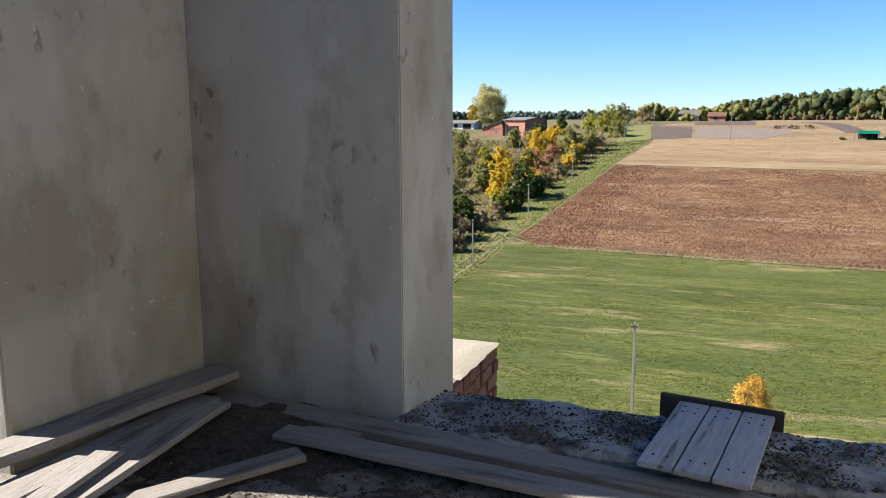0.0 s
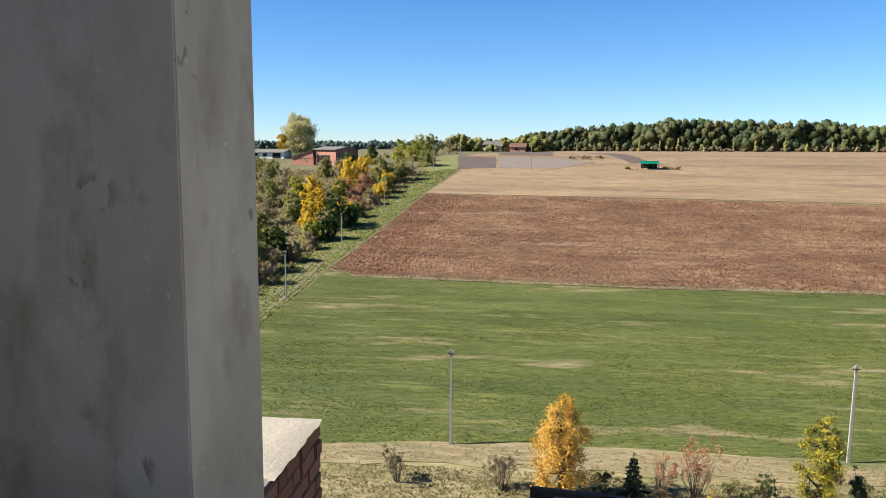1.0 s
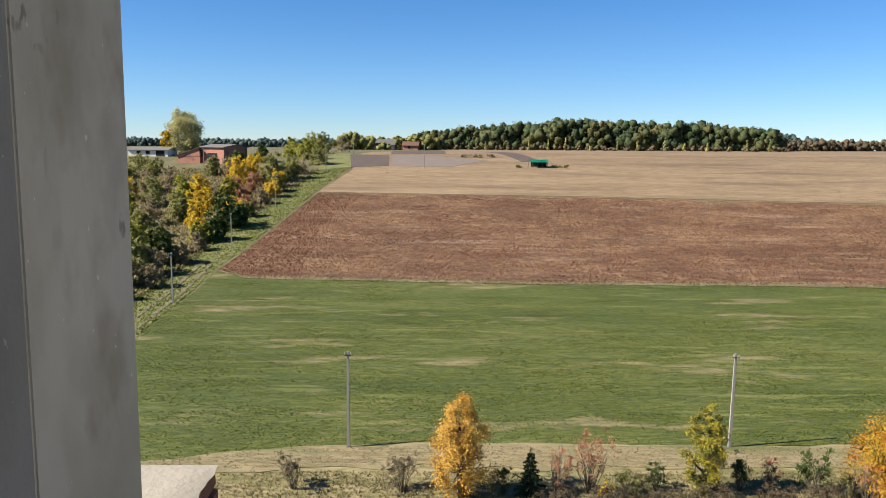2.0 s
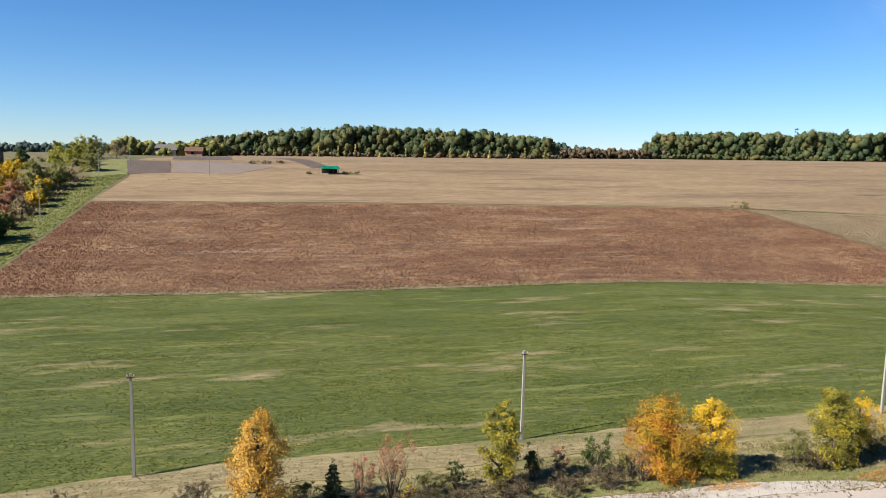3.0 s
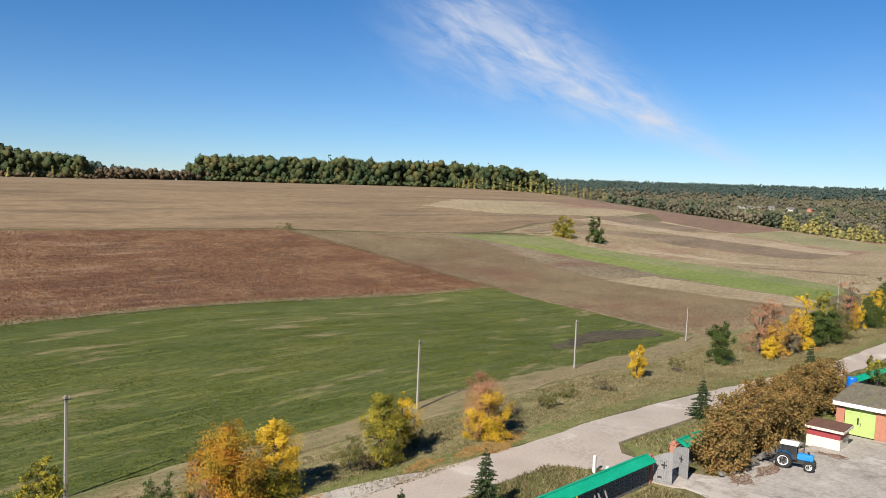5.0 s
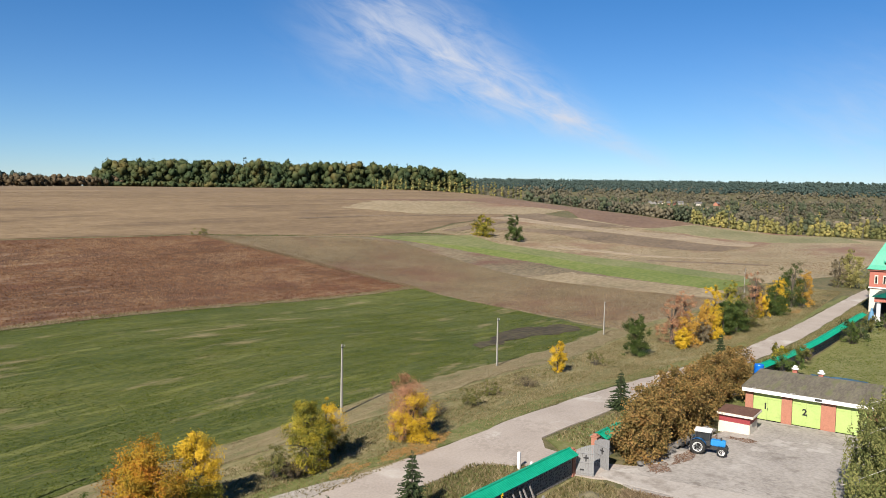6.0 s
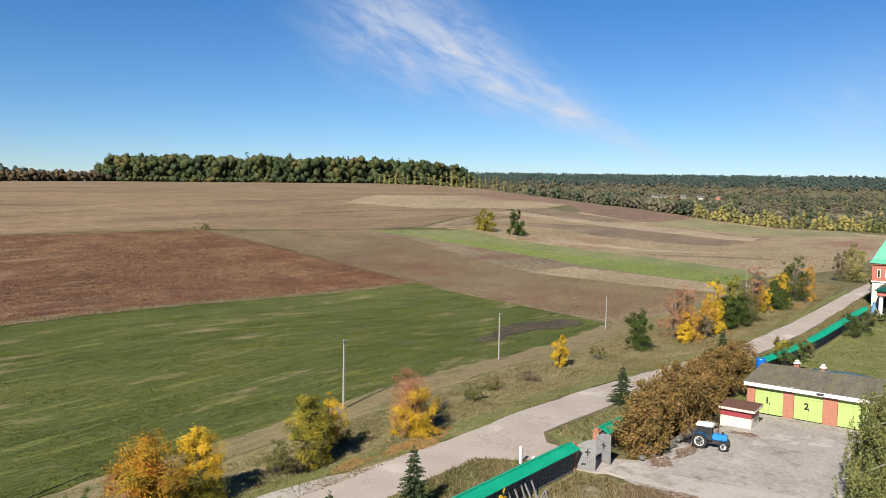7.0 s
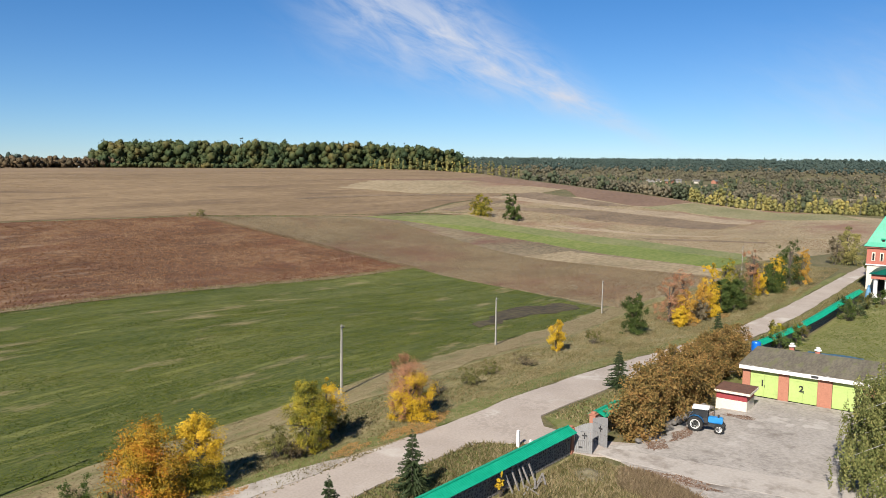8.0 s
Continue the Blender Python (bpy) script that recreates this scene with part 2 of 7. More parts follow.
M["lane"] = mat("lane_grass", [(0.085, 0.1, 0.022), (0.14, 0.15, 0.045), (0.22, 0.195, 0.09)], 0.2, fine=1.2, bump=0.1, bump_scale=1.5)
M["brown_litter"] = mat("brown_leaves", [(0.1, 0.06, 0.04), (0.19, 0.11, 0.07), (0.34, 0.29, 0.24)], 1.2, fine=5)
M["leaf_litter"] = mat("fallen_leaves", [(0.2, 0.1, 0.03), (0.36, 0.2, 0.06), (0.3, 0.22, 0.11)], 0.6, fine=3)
M["plaster"] = mat("grey_plaster", [(0.25, 0.235, 0.196), (0.34, 0.325, 0.283), (0.425, 0.411, 0.367)], 0.8, fine=2.6, stretch=(1, 1, 0.5), rough=0.9, spread=(0.36, 0.64),
                   stain=(0.26, 0.238, 0.197), stain_scale=1.4, stain_lo=0.52, stain_hi=0.6, bump=0.008, bump_scale=7, specks=((0.55, 0.53, 0.5), 40, 0.72), full=True)
M["dusty"] = mat("dusty_floor", [(0.09, 0.077, 0.063), (0.18, 0.16, 0.138), (0.3, 0.275, 0.245)], 2.5, fine=18, rough=0.95, stain=(0.06, 0.05, 0.04), stain_scale=4.0, stain_lo=0.47, stain_hi=0.58, bump=0.02, bump_scale=25, full=True)
M["concrete"] = mat("rough_concrete", [(0.16, 0.152, 0.142), (0.31, 0.305, 0.295), (0.47, 0.465, 0.455)], 2.2, fine=16, rough=0.95,
                    stain=(0.1, 0.09, 0.076), stain_scale=3.2, stain_lo=0.5, stain_hi=0.6, bump=0.02, bump_scale=25, full=True)
M["mortar_cap"] = mat("mortar_cap", [(0.24, 0.215, 0.17), (0.32, 0.29, 0.235)], 4, fine=20, rough=0.95, bump=0.006, bump_scale=30, full=True)
M["brick"] = mat("clay_brick", [(0.15, 0.068, 0.042), (0.215, 0.1, 0.062), (0.29, 0.15, 0.1)], 9, rough=0.9, objrand=0.6, bump=0.004, bump_scale=60, full=True)
M["mortar"] = mat("dark_mortar", [(0.1, 0.085, 0.07), (0.17, 0.15, 0.13)], 12, rough=0.95, bump=0.004, bump_scale=50, full=True)
M["board"] = mat("weathered_board", [(0.155, 0.142, 0.127), (0.215, 0.199, 0.18), (0.28, 0.262, 0.24)], 2.0, stretch=(1, 7, 7), fine=6, objrand=0.3, rough=0.88,
                 stain=(0.1, 0.088, 0.074), stain_scale=1.3, stain_lo=0.55, stain_hi=0.7, bump=0.003, bump_scale=12, specks=((0.045, 0.036, 0.028), 34, 0.66), full=True)
M["board_grey"] = mat("painted_board", [(0.23, 0.235, 0.24), (0.34, 0.345, 0.35), (0.43, 0.435, 0.44)], 3.0, stretch=(12, 1, 12), fine=8, rough=0.8,
                      stain=(0.13, 0.12, 0.105), stain_scale=1.3, stain_lo=0.56, stain_hi=0.7, bump=0.002, bump_scale=12, objrand=0.2, full=True)
M["board_dark"] = mat("dark_board", [(0.035, 0.033, 0.032), (0.07, 0.066, 0.062)], 5, stretch=(1, 10, 10), rough=0.8)
M["debris"] = mat("debris", [(0.01, 0.008, 0.006), (0.045, 0.036, 0.026), (0.1, 0.082, 0.06), (0.3, 0.26, 0.2)], 6, island=0.85)
M["pole"] = mat("pole_concrete", [(0.25, 0.235, 0.2), (0.36, 0.34, 0.295)], 2.0, fine=10, rough=0.9)
M["metal_dark"] = mat("dark_metal", [(0.06, 0.06, 0.06), (0.1, 0.1, 0.1)], 6, rough=0.5, metal=0.6)
M["porcelain"] = mat("porcelain", [(0.3, 0.29, 0.27), (0.42, 0.41, 0.39)], 6, rough=0.25)
M["bark"] = mat("bark", [(0.07, 0.055, 0.04), (0.14, 0.115, 0.09)], 6, stretch=(1, 1, 0.3), rough=0.95, bump=0.02, bump_scale=14)
M["birch_bark"] = mat("birch_bark", [(0.1, 0.09, 0.08), (0.45, 0.43, 0.4), (0.6, 0.58, 0.54)], 4, stretch=(1, 1, 2), rough=0.8)
M["green_tin"] = mat("green_tin", [(0.0, 0.24, 0.13), (0.0, 0.29, 0.165), (0.01, 0.34, 0.2)], 0.7, fine=3, rough=0.45, spec=0.5)
M["dark_green_tin"] = mat("dark_green_tin", [(0.0, 0.07, 0.05), (0.005, 0.1, 0.07)], 1.0, rough=0.5)
M["stone"] = mat("field_stone", [(0.055, 0.052, 0.05), (0.12, 0.11, 0.1), (0.2, 0.185, 0.165)], 2.0, island=0.6, rough=0.9)
M["joint"] = mat("pale_joint", [(0.2, 0.19, 0.17), (0.28, 0.265, 0.24)], 3, rough=0.95)
M["orange_brick"] = mat("orange_brick", [(0.33, 0.14, 0.09), (0.45, 0.2, 0.13)], 3, fine=8, rough=0.85)
M["gate_grey"] = mat("grey_paint", [(0.21, 0.205, 0.2), (0.32, 0.315, 0.305)], 2, stretch=(4, 4, 0.6), fine=8, rough=0.7, stain=(0.2, 0.19, 0.18), stain_scale=2)
M["white"] = mat("white_paint", [(0.68, 0.67, 0.64), (0.8, 0.79, 0.77)], 1.5, fine=8, rough=0.7)
M["lime"] = mat("lime_paint", [(0.36, 0.47, 0.15), (0.42, 0.53, 0.18)], 1.2, fine=6, rough=0.6, stain=(0.3, 0.37, 0.14), stain_scale=0.9, stain_lo=0.6, stain_hi=0.75)
M["roof_felt"] = mat("mossy_roof", [(0.1, 0.085, 0.06), (0.15, 0.13, 0.095), (0.2, 0.178, 0.12)], 0.6, stretch=(0.4, 1.5, 1), fine=3, rough=0.95, stain=(0.15, 0.15, 0.07), stain_scale=0.8, bump=0.01, bump_scale=5)
M["red_brick"] = mat("red_brickwork", [(0.36, 0.12, 0.085), (0.46, 0.165, 0.12)], 1.0, fine=6, rough=0.9)
M["old_brick"] = mat("barn_brickwork", [(0.35, 0.155, 0.11), (0.45, 0.215, 0.15)], 0.5, fine=3, rough=0.9, stain=(0.2, 0.12, 0.09), stain_scale=0.3)
M["dark_red"] = mat("maroon_paint", [(0.25, 0.04, 0.045), (0.32, 0.055, 0.06)], 1.5, fine=6, rough=0.6)
M["cream"] = mat("cream_paint", [(0.6, 0.54, 0.44), (0.7, 0.64, 0.54)], 1.5, fine=6, rough=0.7)
M["rust_roof"] = mat("rusty_sheet", [(0.1, 0.05, 0.035), (0.17, 0.09, 0.06)], 1.5, fine=5, rough=0.8)
M["asbestos"] = mat("grey_sheet", [(0.12, 0.115, 0.108), (0.17, 0.163, 0.15)], 0.5, fine=3, rough=0.9)
M["blue"] = mat("blue_paint", [(0.02, 0.22, 0.56), (0.03, 0.27, 0.64)], 2, rough=0.35, spec=0.5)
M["barrel_blue"] = mat("blue_plastic", [(0.0, 0.12, 0.5), (0.01, 0.15, 0.58)], 2, rough=0.35, spec=0.5)
M["pale_blue"] = mat("faded_blue_sheet", [(0.09, 0.22, 0.34), (0.13, 0.27, 0.4)], 1.2, rough=0.6)
M["tyre"] = mat("tyre_rubber", [(0.02, 0.02, 0.02), (0.035, 0.034, 0.032)], 8, rough=0.85)
M["glass"] = mat("dark_glass", [(0.015, 0.018, 0.02), (0.03, 0.034, 0.038)], 2, rough=0.08, spec=0.6)
# near-black that paints the shade inside openings and under roofs
M["dark"] = mat("interior_shade", [(0.012, 0.011, 0.01), (0.025, 0.022, 0.02)], 2, rough=0.95)
M["ink"] = mat("black_lettering", [(0.02, 0.02, 0.018), (0.03, 0.03, 0.028)], 8, rough=0.7)
# foliage
M["f_orange"] = leafy("leaves_orange_maple", [(0.035, 0.04, 0.01), (0.2, 0.15, 0.015), (0.42, 0.24, 0.018), (0.42, 0.15, 0.016), (0.22, 0.055, 0.016)], island=0.3, scale=0.75, passing=0.12)
M["f_amber"] = leafy("leaves_amber", [(0.26, 0.13, 0.02), (0.52, 0.29, 0.045), (0.64, 0.4, 0.085)], passing=0.15)
M["f_yellow"] = leafy("leaves_yellow", [(0.16, 0.15, 0.02), (0.56, 0.36, 0.02), (0.68, 0.45, 0.035), (0.6, 0.3, 0.02)], island=0.45, passing=0.16)
M["f_yelgreen"] = leafy("leaves_yellow_green", [(0.03, 0.04, 0.009), (0.115, 0.12, 0.019), (0.35, 0.285, 0.027), (0.56, 0.415, 0.031)], island=0.4, passing=0.13)
M["f_green"] = leafy("leaves_green", [(0.028, 0.05, 0.012), (0.06, 0.096, 0.02), (0.14, 0.16, 0.036)], passing=0.2)
M["f_olive"] = leafy("leaves_olive", [(0.09, 0.0975, 0.03), (0.165, 0.165, 0.045), (0.3, 0.247, 0.075)])
M["f_grey"] = leafy("leaves_grey_brown", [(0.112, 0.096, 0.056), (0.224, 0.184, 0.112), (0.352, 0.272, 0.16)])
M["f_pink"] = leafy("leaves_russet", [(0.27, 0.135, 0.081), (0.459, 0.23, 0.135), (0.567, 0.351, 0.162)])
M["f_chestnut"] = leafy("leaves_chestnut", [(0.06, 0.06, 0.016), (0.16, 0.118, 0.036), (0.33, 0.2, 0.066), (0.3, 0.14, 0.05)], island=0.5, passing=0.2)
M["f_willow"] = leafy("leaves_birch", [(0.07, 0.088, 0.025), (0.145, 0.165, 0.047), (0.25, 0.25, 0.085), (0.37, 0.335, 0.115)], island=0.55, passing=0.25)
M["f_goldbirch"] = leafy("leaves_gold_birch", [(0.34, 0.33, 0.13), (0.5, 0.46, 0.19), (0.66, 0.58, 0.26)])
M["f_spruce"] = leafy("needles_spruce", [(0.02, 0.035, 0.014), (0.04, 0.06, 0.022), (0.07, 0.09, 0.035)], passing=0.05)
M["f_oak"] = leafy("leaves_oak_wood", [(0.024, 0.041, 0.019), (0.038, 0.06, 0.023), (0.06, 0.075, 0.026), (0.1, 0.092, 0.03), (0.16, 0.118, 0.036)], island=0.3, scale=0.06, passing=0.12, spread=(0.36, 0.66))
# pale blue-green: the haze of distance is mixed into the leaf colour
M["f_hazewood"] = leafy("leaves_hazed_far_wood", [(0.056, 0.09, 0.082), (0.076, 0.113, 0.095), (0.1, 0.132, 0.105)], island=0.3, scale=0.01)
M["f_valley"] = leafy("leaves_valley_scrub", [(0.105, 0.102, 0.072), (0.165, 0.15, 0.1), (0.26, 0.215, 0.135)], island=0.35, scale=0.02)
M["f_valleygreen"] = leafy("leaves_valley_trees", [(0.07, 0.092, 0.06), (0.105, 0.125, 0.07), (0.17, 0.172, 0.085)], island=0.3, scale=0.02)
M["f_poplar"] = leafy("leaves_young_birch", [(0.12, 0.135, 0.05), (0.24, 0.235, 0.085), (0.4, 0.345, 0.115), (0.6, 0.46, 0.12)], island=0.3, scale=0.11, spread=(0.3, 0.7))
M["f_thicketlime"] = leafy("leaves_thicket_lime", [(0.12, 0.14, 0.02), (0.32, 0.32, 0.05), (0.56, 0.48, 0.08)], island=0.5, scale=0.2, passing=0.45)
M["f_thicket"] = leafy("leaves_pale_thicket", [(0.2, 0.17, 0.09), (0.36, 0.29, 0.16), (0.52, 0.42, 0.24)], island=0.6, scale=0.2, passing=0.45)
M["f_thicketgreen"] = leafy("leaves_thicket_green", [(0.13, 0.145, 0.04), (0.26, 0.26, 0.08), (0.42, 0.37, 0.13)], island=0.5, scale=0.2, passing=0.45)
M["f_thicketgold"] = leafy("leaves_thicket_gold", [(0.34, 0.26, 0.03), (0.68, 0.47, 0.04), (0.8, 0.57, 0.07)], island=0.5, scale=0.2, passing=0.45)
M["f_brush"] = leafy("leaves_brown_brush", [(0.05, 0.043, 0.024), (0.095, 0.07, 0.038), (0.16, 0.105, 0.055)], island=0.5, scale=0.05, passing=0.1)
def marks(m, colour, scale, lo, hi, patch, plo, phi, stretch=(1, 1, 1), turn=(0, 0, 0), amount=0.8):
    """Adds scattered marks of one colour (scrapes, pits, damp) that gather in patches."""
    n, l = m.node_tree.nodes, m.node_tree.links
    b = n["Principled BSDF"]
    src = b.inputs["Base Color"].links[0].from_socket
    tc, mp = n.new("ShaderNodeTexCoord"), n.new("ShaderNodeMapping")
    mp.inputs["Scale"].default_value = stretch
    mp.inputs["Rotation"].default_value = [radians(a) for a in turn]
    l.new(tc.outputs["Object"], mp.inputs[0])
    f = None
    for sc, a, c, v in ((scale, lo, hi, mp.outputs[0]), (patch, plo, phi, tc.outputs["Object"])):
        q, r = n.new("ShaderNodeTexNoise"), n.new("ShaderNodeMapRange")
        q.inputs["Scale"].default_value, q.inputs["Detail"].default_value = sc, 3.0
        l.new(v, q.inputs["Vector"])
        r.inputs[1].default_value, r.inputs[2].default_value = a, c
        l.new(q.outputs[0], r.inputs[0])
        if f is None:
            f = r.outputs[0]
        else:
            k = n.new("ShaderNodeMath")
            k.operation = 'MULTIPLY'
            l.new(f, k.inputs[0])
            l.new(r.outputs[0], k.inputs[1])
            f = k.outputs[0]
    k = n.new("ShaderNodeMath")
    k.operation = 'MULTIPLY'
    k.inputs[1].default_value = amount
    l.new(f, k.inputs[0])
    mx = n.new("ShaderNodeMix")
    mx.data_type = 'RGBA'
    l.new(k.outputs[0], mx.inputs["Factor"])
    l.new(src, mx.inputs["A"])
    mx.inputs["B"].default_value = (*colour, 1)
    l.new(mx.outputs["Result"], b.inputs["Base Color"])


marks(M["plaster"], (0.47, 0.465, 0.44), 1.3, 0.5, 0.53, 0.7, 0.44, 0.54, stretch=(1, 1, 0.45), amount=0.32)
marks(M["plaster"], (0.08, 0.068, 0.05), 15.0, 0.6, 0.64, 1.7, 0.56, 0.62, stretch=(1, 1, 0.5), turn=(25, 25, 0), amount=0.6)
marks(M["plaster"], (0.13, 0.115, 0.09), 2.6, 0.55, 0.64, 1.0, 0.45, 0.6, stretch=(1, 1, 0.3), amount=0.2)
marks(M["yard"], (0.12, 0.1, 0.085), 1.2, 0.6, 0.7, 0.2, 0.45, 0.6, amount=0.6)
marks(M["yard"], (0.46, 0.43, 0.39), 0.5, 0.56, 0.62, 0.15, 0.45, 0.6, amount=0.5)
marks(M["road"], (0.27, 0.23, 0.19), 0.5, 0.58, 0.7, 0.1, 0.45, 0.6, stretch=(0.25, 1.2, 1), amount=0.4)
marks(M["road"], (0.2, 0.17, 0.14), 2.2, 0.5, 0.515, 0.2, 0.5, 0.6, amount=0.35)
for _k in ("meadow", "meadow_tuft"):      # mown rows, darker and lighter
    marks(M[_k], (0.042, 0.06, 0.009), 1.0, 0.52, 0.62, 0.05, 0.36, 0.56, stretch=(0.16, 1.0, 1), amount=0.5)
    marks(M[_k], (0.03, 0.046, 0.008), 1.3, 0.54, 0.64, 0.08, 0.36, 0.54, stretch=(0.45, 1.0, 1), amount=0.5)
    marks(M[_k], (0.17, 0.175, 0.05), 0.9, 0.56, 0.66, 0.035, 0.42, 0.6, stretch=(0.12, 0.8, 1), amount=0.5)
for _k in ("brown", "brown_tuft"):        # darker and redder drifts of weeds
    marks(M[_k], (0.095, 0.036, 0.02), 0.16, 0.5, 0.62, 0.02, 0.38, 0.58, stretch=(0.35, 1.0, 1), amount=0.5)
    marks(M[_k], (0.055, 0.026, 0.015), 0.5, 0.56, 0.63, 0.05, 0.4, 0.58, stretch=(0.4, 1.0, 1), amount=0.5)
marks(M["tan"], (0.1, 0.068, 0.042), 0.09, 0.57, 0.63, 0.012, 0.42, 0.6, stretch=(0.18, 2.0, 1), amount=0.6)
marks(M["brown"], (0.28, 0.21, 0.15), 0.12, 0.57, 0.68, 0.02, 0.42, 0.6, stretch=(0.25, 1.5, 1), amount=0.5)
# ---------------------------------------------------------------- mesh helpers
def part(name, bm, material, parent=None, label=""):
    """Links a bmesh as one mesh object, under a thing or a part."""
    me = bpy.data.meshes.new(name)
    bm.to_mesh(me)
    bm.free()
    me.materials.append(material)
    ob = new(name, me)
    if parent is not None:
        ob.parent = parent
    if label:
        tagged(ob, label)
    return ob


def arrays(name, verts, faces, material, parent=None, smooth=False):
    """A mesh object from numpy arrays: verts (n, 3), faces (m, 3) or (m, 4)."""
    me = bpy.data.meshes.new(name)
    k = faces.shape[1]
    me.vertices.add(len(verts))
    me.vertices.foreach_set("co", np.asarray(verts, dtype=np.float32).ravel())
    me.loops.add(faces.size)
    me.loops.foreach_set("vertex_index", np.asarray(faces, dtype=np.int32).ravel())
    me.polygons.add(len(faces))
    me.polygons.foreach_set("loop_start", np.arange(0, faces.size, k, dtype=np.int32))
    me.polygons.foreach_set("loop_total", np.full(len(faces), k, dtype=np.int32))
    if smooth:
        me.polygons.foreach_set("use_smooth", np.ones(len(faces), dtype=bool))
    me.materials.append(material)
    me.update(calc_edges=True)
    ob = new(name, me)
    if parent is not None:
        ob.parent = parent
    return ob


def empty(name, x, y, z, turn=0.0):
    ob = new(name)
    ob.empty_display_size = 0.2
    ob.matrix_basis = pose(x, y, z, 0, 0, turn)
    return ob


def add_box(bm, x0, y0, z0, x1, y1, z1, m=None, bevel=0.0):
    vs = [bm.verts.new((x, y, z)) for x in (x0, x1) for y in (y0, y1) for z in (z0, z1)]
    fs = [(0, 1, 3, 2), (4, 6, 7, 5), (0, 4, 5, 1), (2, 3, 7, 6), (0, 2, 6, 4), (1, 5, 7, 3)]
    faces = [bm.faces.new([vs[i] for i in f]) for f in fs]
    if bevel:
        edges = list({e for f in faces for e in f.edges})
        r = bmesh.ops.bevel(bm, geom=edges, offset=bevel, segments=2, affect='EDGES', clamp_overlap=True)
        vs = list({v for v in vs if v.is_valid} | set(r["verts"]))
    if m is not None:
        for v in vs:
            v.co = m @ v.co
    return vs


def box(x0, y0, z0, x1, y1, z1, m=None, bevel=0.0):
    bm = bmesh.new()
    add_box(bm, x0, y0, z0, x1, y1, z1, m, bevel)
    return bm


def tube(points, radii, sides=8):
    """Verts and quads of a round tapering tube along points."""
    P = np.asarray(points, float)
    V, F = [], []
    for i, p in enumerate(P):
        d = P[min(i + 1, len(P) - 1)] - P[max(i - 1, 0)]
        d = d / (np.linalg.norm(d) + 1e-9)
        a = np.cross(d, (1, 0, 0) if abs(d[0]) < 0.8 else (0, 1, 0))
        a /= np.linalg.norm(a)
        b = np.cross(d, a)
        for k in range(sides):
            t = 2 * math.pi * k / sides
            V.append(p + radii[i] * (math.cos(t) * a + math.sin(t) * b))
    for i in range(len(P) - 1):
        for k in range(sides):
            k2 = (k + 1) % sides
            F.append((i * sides + k, i * sides + k2, (i + 1) * sides + k2, (i + 1) * sides + k))
    return np.array(V), np.array(F)


def merge(pieces):
    V, F, o = [], [], 0
    for v, f in pieces:
        V.append(v)
        F.append(f + o)
        o += len(v)
    return np.concatenate(V), np.concatenate(F)


def lathe(profile, sides=16, axis='z'):
    """A bmesh turned from (radius, height) pairs."""
    bm = bmesh.new()
    rings = []
    for r, h in profile:
        ring = []
        for k in range(sides):
            t = 2 * math.pi * k / sides
            c = (r * math.cos(t), r * math.sin(t), h)
            if axis == 'y':
                c = (c[0], c[2], c[1])
            ring.append(bm.verts.new(c))
        rings.append(ring)
    for a, b in zip(rings, rings[1:]):
        for k in range(sides):
            bm.faces.new((a[k], a[(k + 1) % sides], b[(k + 1) % sides], b[k]))
    for ring in (rings[0], rings[-1]):
        bm.faces.new(ring)
    bmesh.ops.recalc_face_normals(bm, faces=bm.faces)
    return bm


# ---------------------------------------------------------------- the lie of the land
def step01(u):
    u = np.clip(u, 0, 1)
    return u * u * (3 - 2 * u)


def land(x, y):
    """Height of the ground: a flat foot, a broad hill ahead, a slow fall along the road, wooded ridges far off."""
    x, y = np.asarray(x, float), np.asarray(y, float)
    h = 20 * step01((y - 115) / 235) * (1 - step01((x - 450) / 300)) + 0.006 * np.clip(x, 0, 500) * step01((y - 250) / 150)
    dip = 3.5 * step01((x - 62) / 90) * (1 - step01((y - 110) / 80))
    r = np.hypot(x, y) + 1e-6
    k = 9 + 33 * step01((x / r - 0.45) / 0.4)
    far = k * step01((r - 1300) / 1300)
    drop = 12 * step01((r - 620) / 300) * (1 - step01((x / r - 0.6) / 0.2))
    return -22.5 + h - dip + far - drop


def lz(x, y):
    return float(land(x, y))


def make_ground():
    def steps(core0, core1, d, reach):
        inner = list(np.arange(core0, core1 + 0.1, d))
        out, s = [], d
        a = core1
        while a < reach:
            s *= 1.22
            a += s
            out.append(a)
        lo, s, a = [], d, core0
        while a > -reach:
            s *= 1.22
            a -= s
            lo.append(a)
        return np.array(lo[::-1] + inner + out)
    xs, ys = steps(-200, 620, 10, 3800), steps(0, 620, 10, 3800)
    X, Y = np.meshgrid(xs, ys, indexing="ij")
    Z = land(X, Y)
    V = np.stack([X.ravel(), Y.ravel(), Z.ravel()], 1)
    nx, ny = len(xs), len(ys)
    i, j = np.meshgrid(np.arange(nx - 1), np.arange(ny - 1), indexing="ij")
    a = (i * ny + j).ravel()
    F = np.stack([a, a + ny, a + ny + 1, a + 1], 1)
    ob = arrays("ground", V, F, M["ground"], smooth=True)
    tagged(ob, "rough grassy ground rolling away to the horizon", "ground", kind="structure")


make_ground()


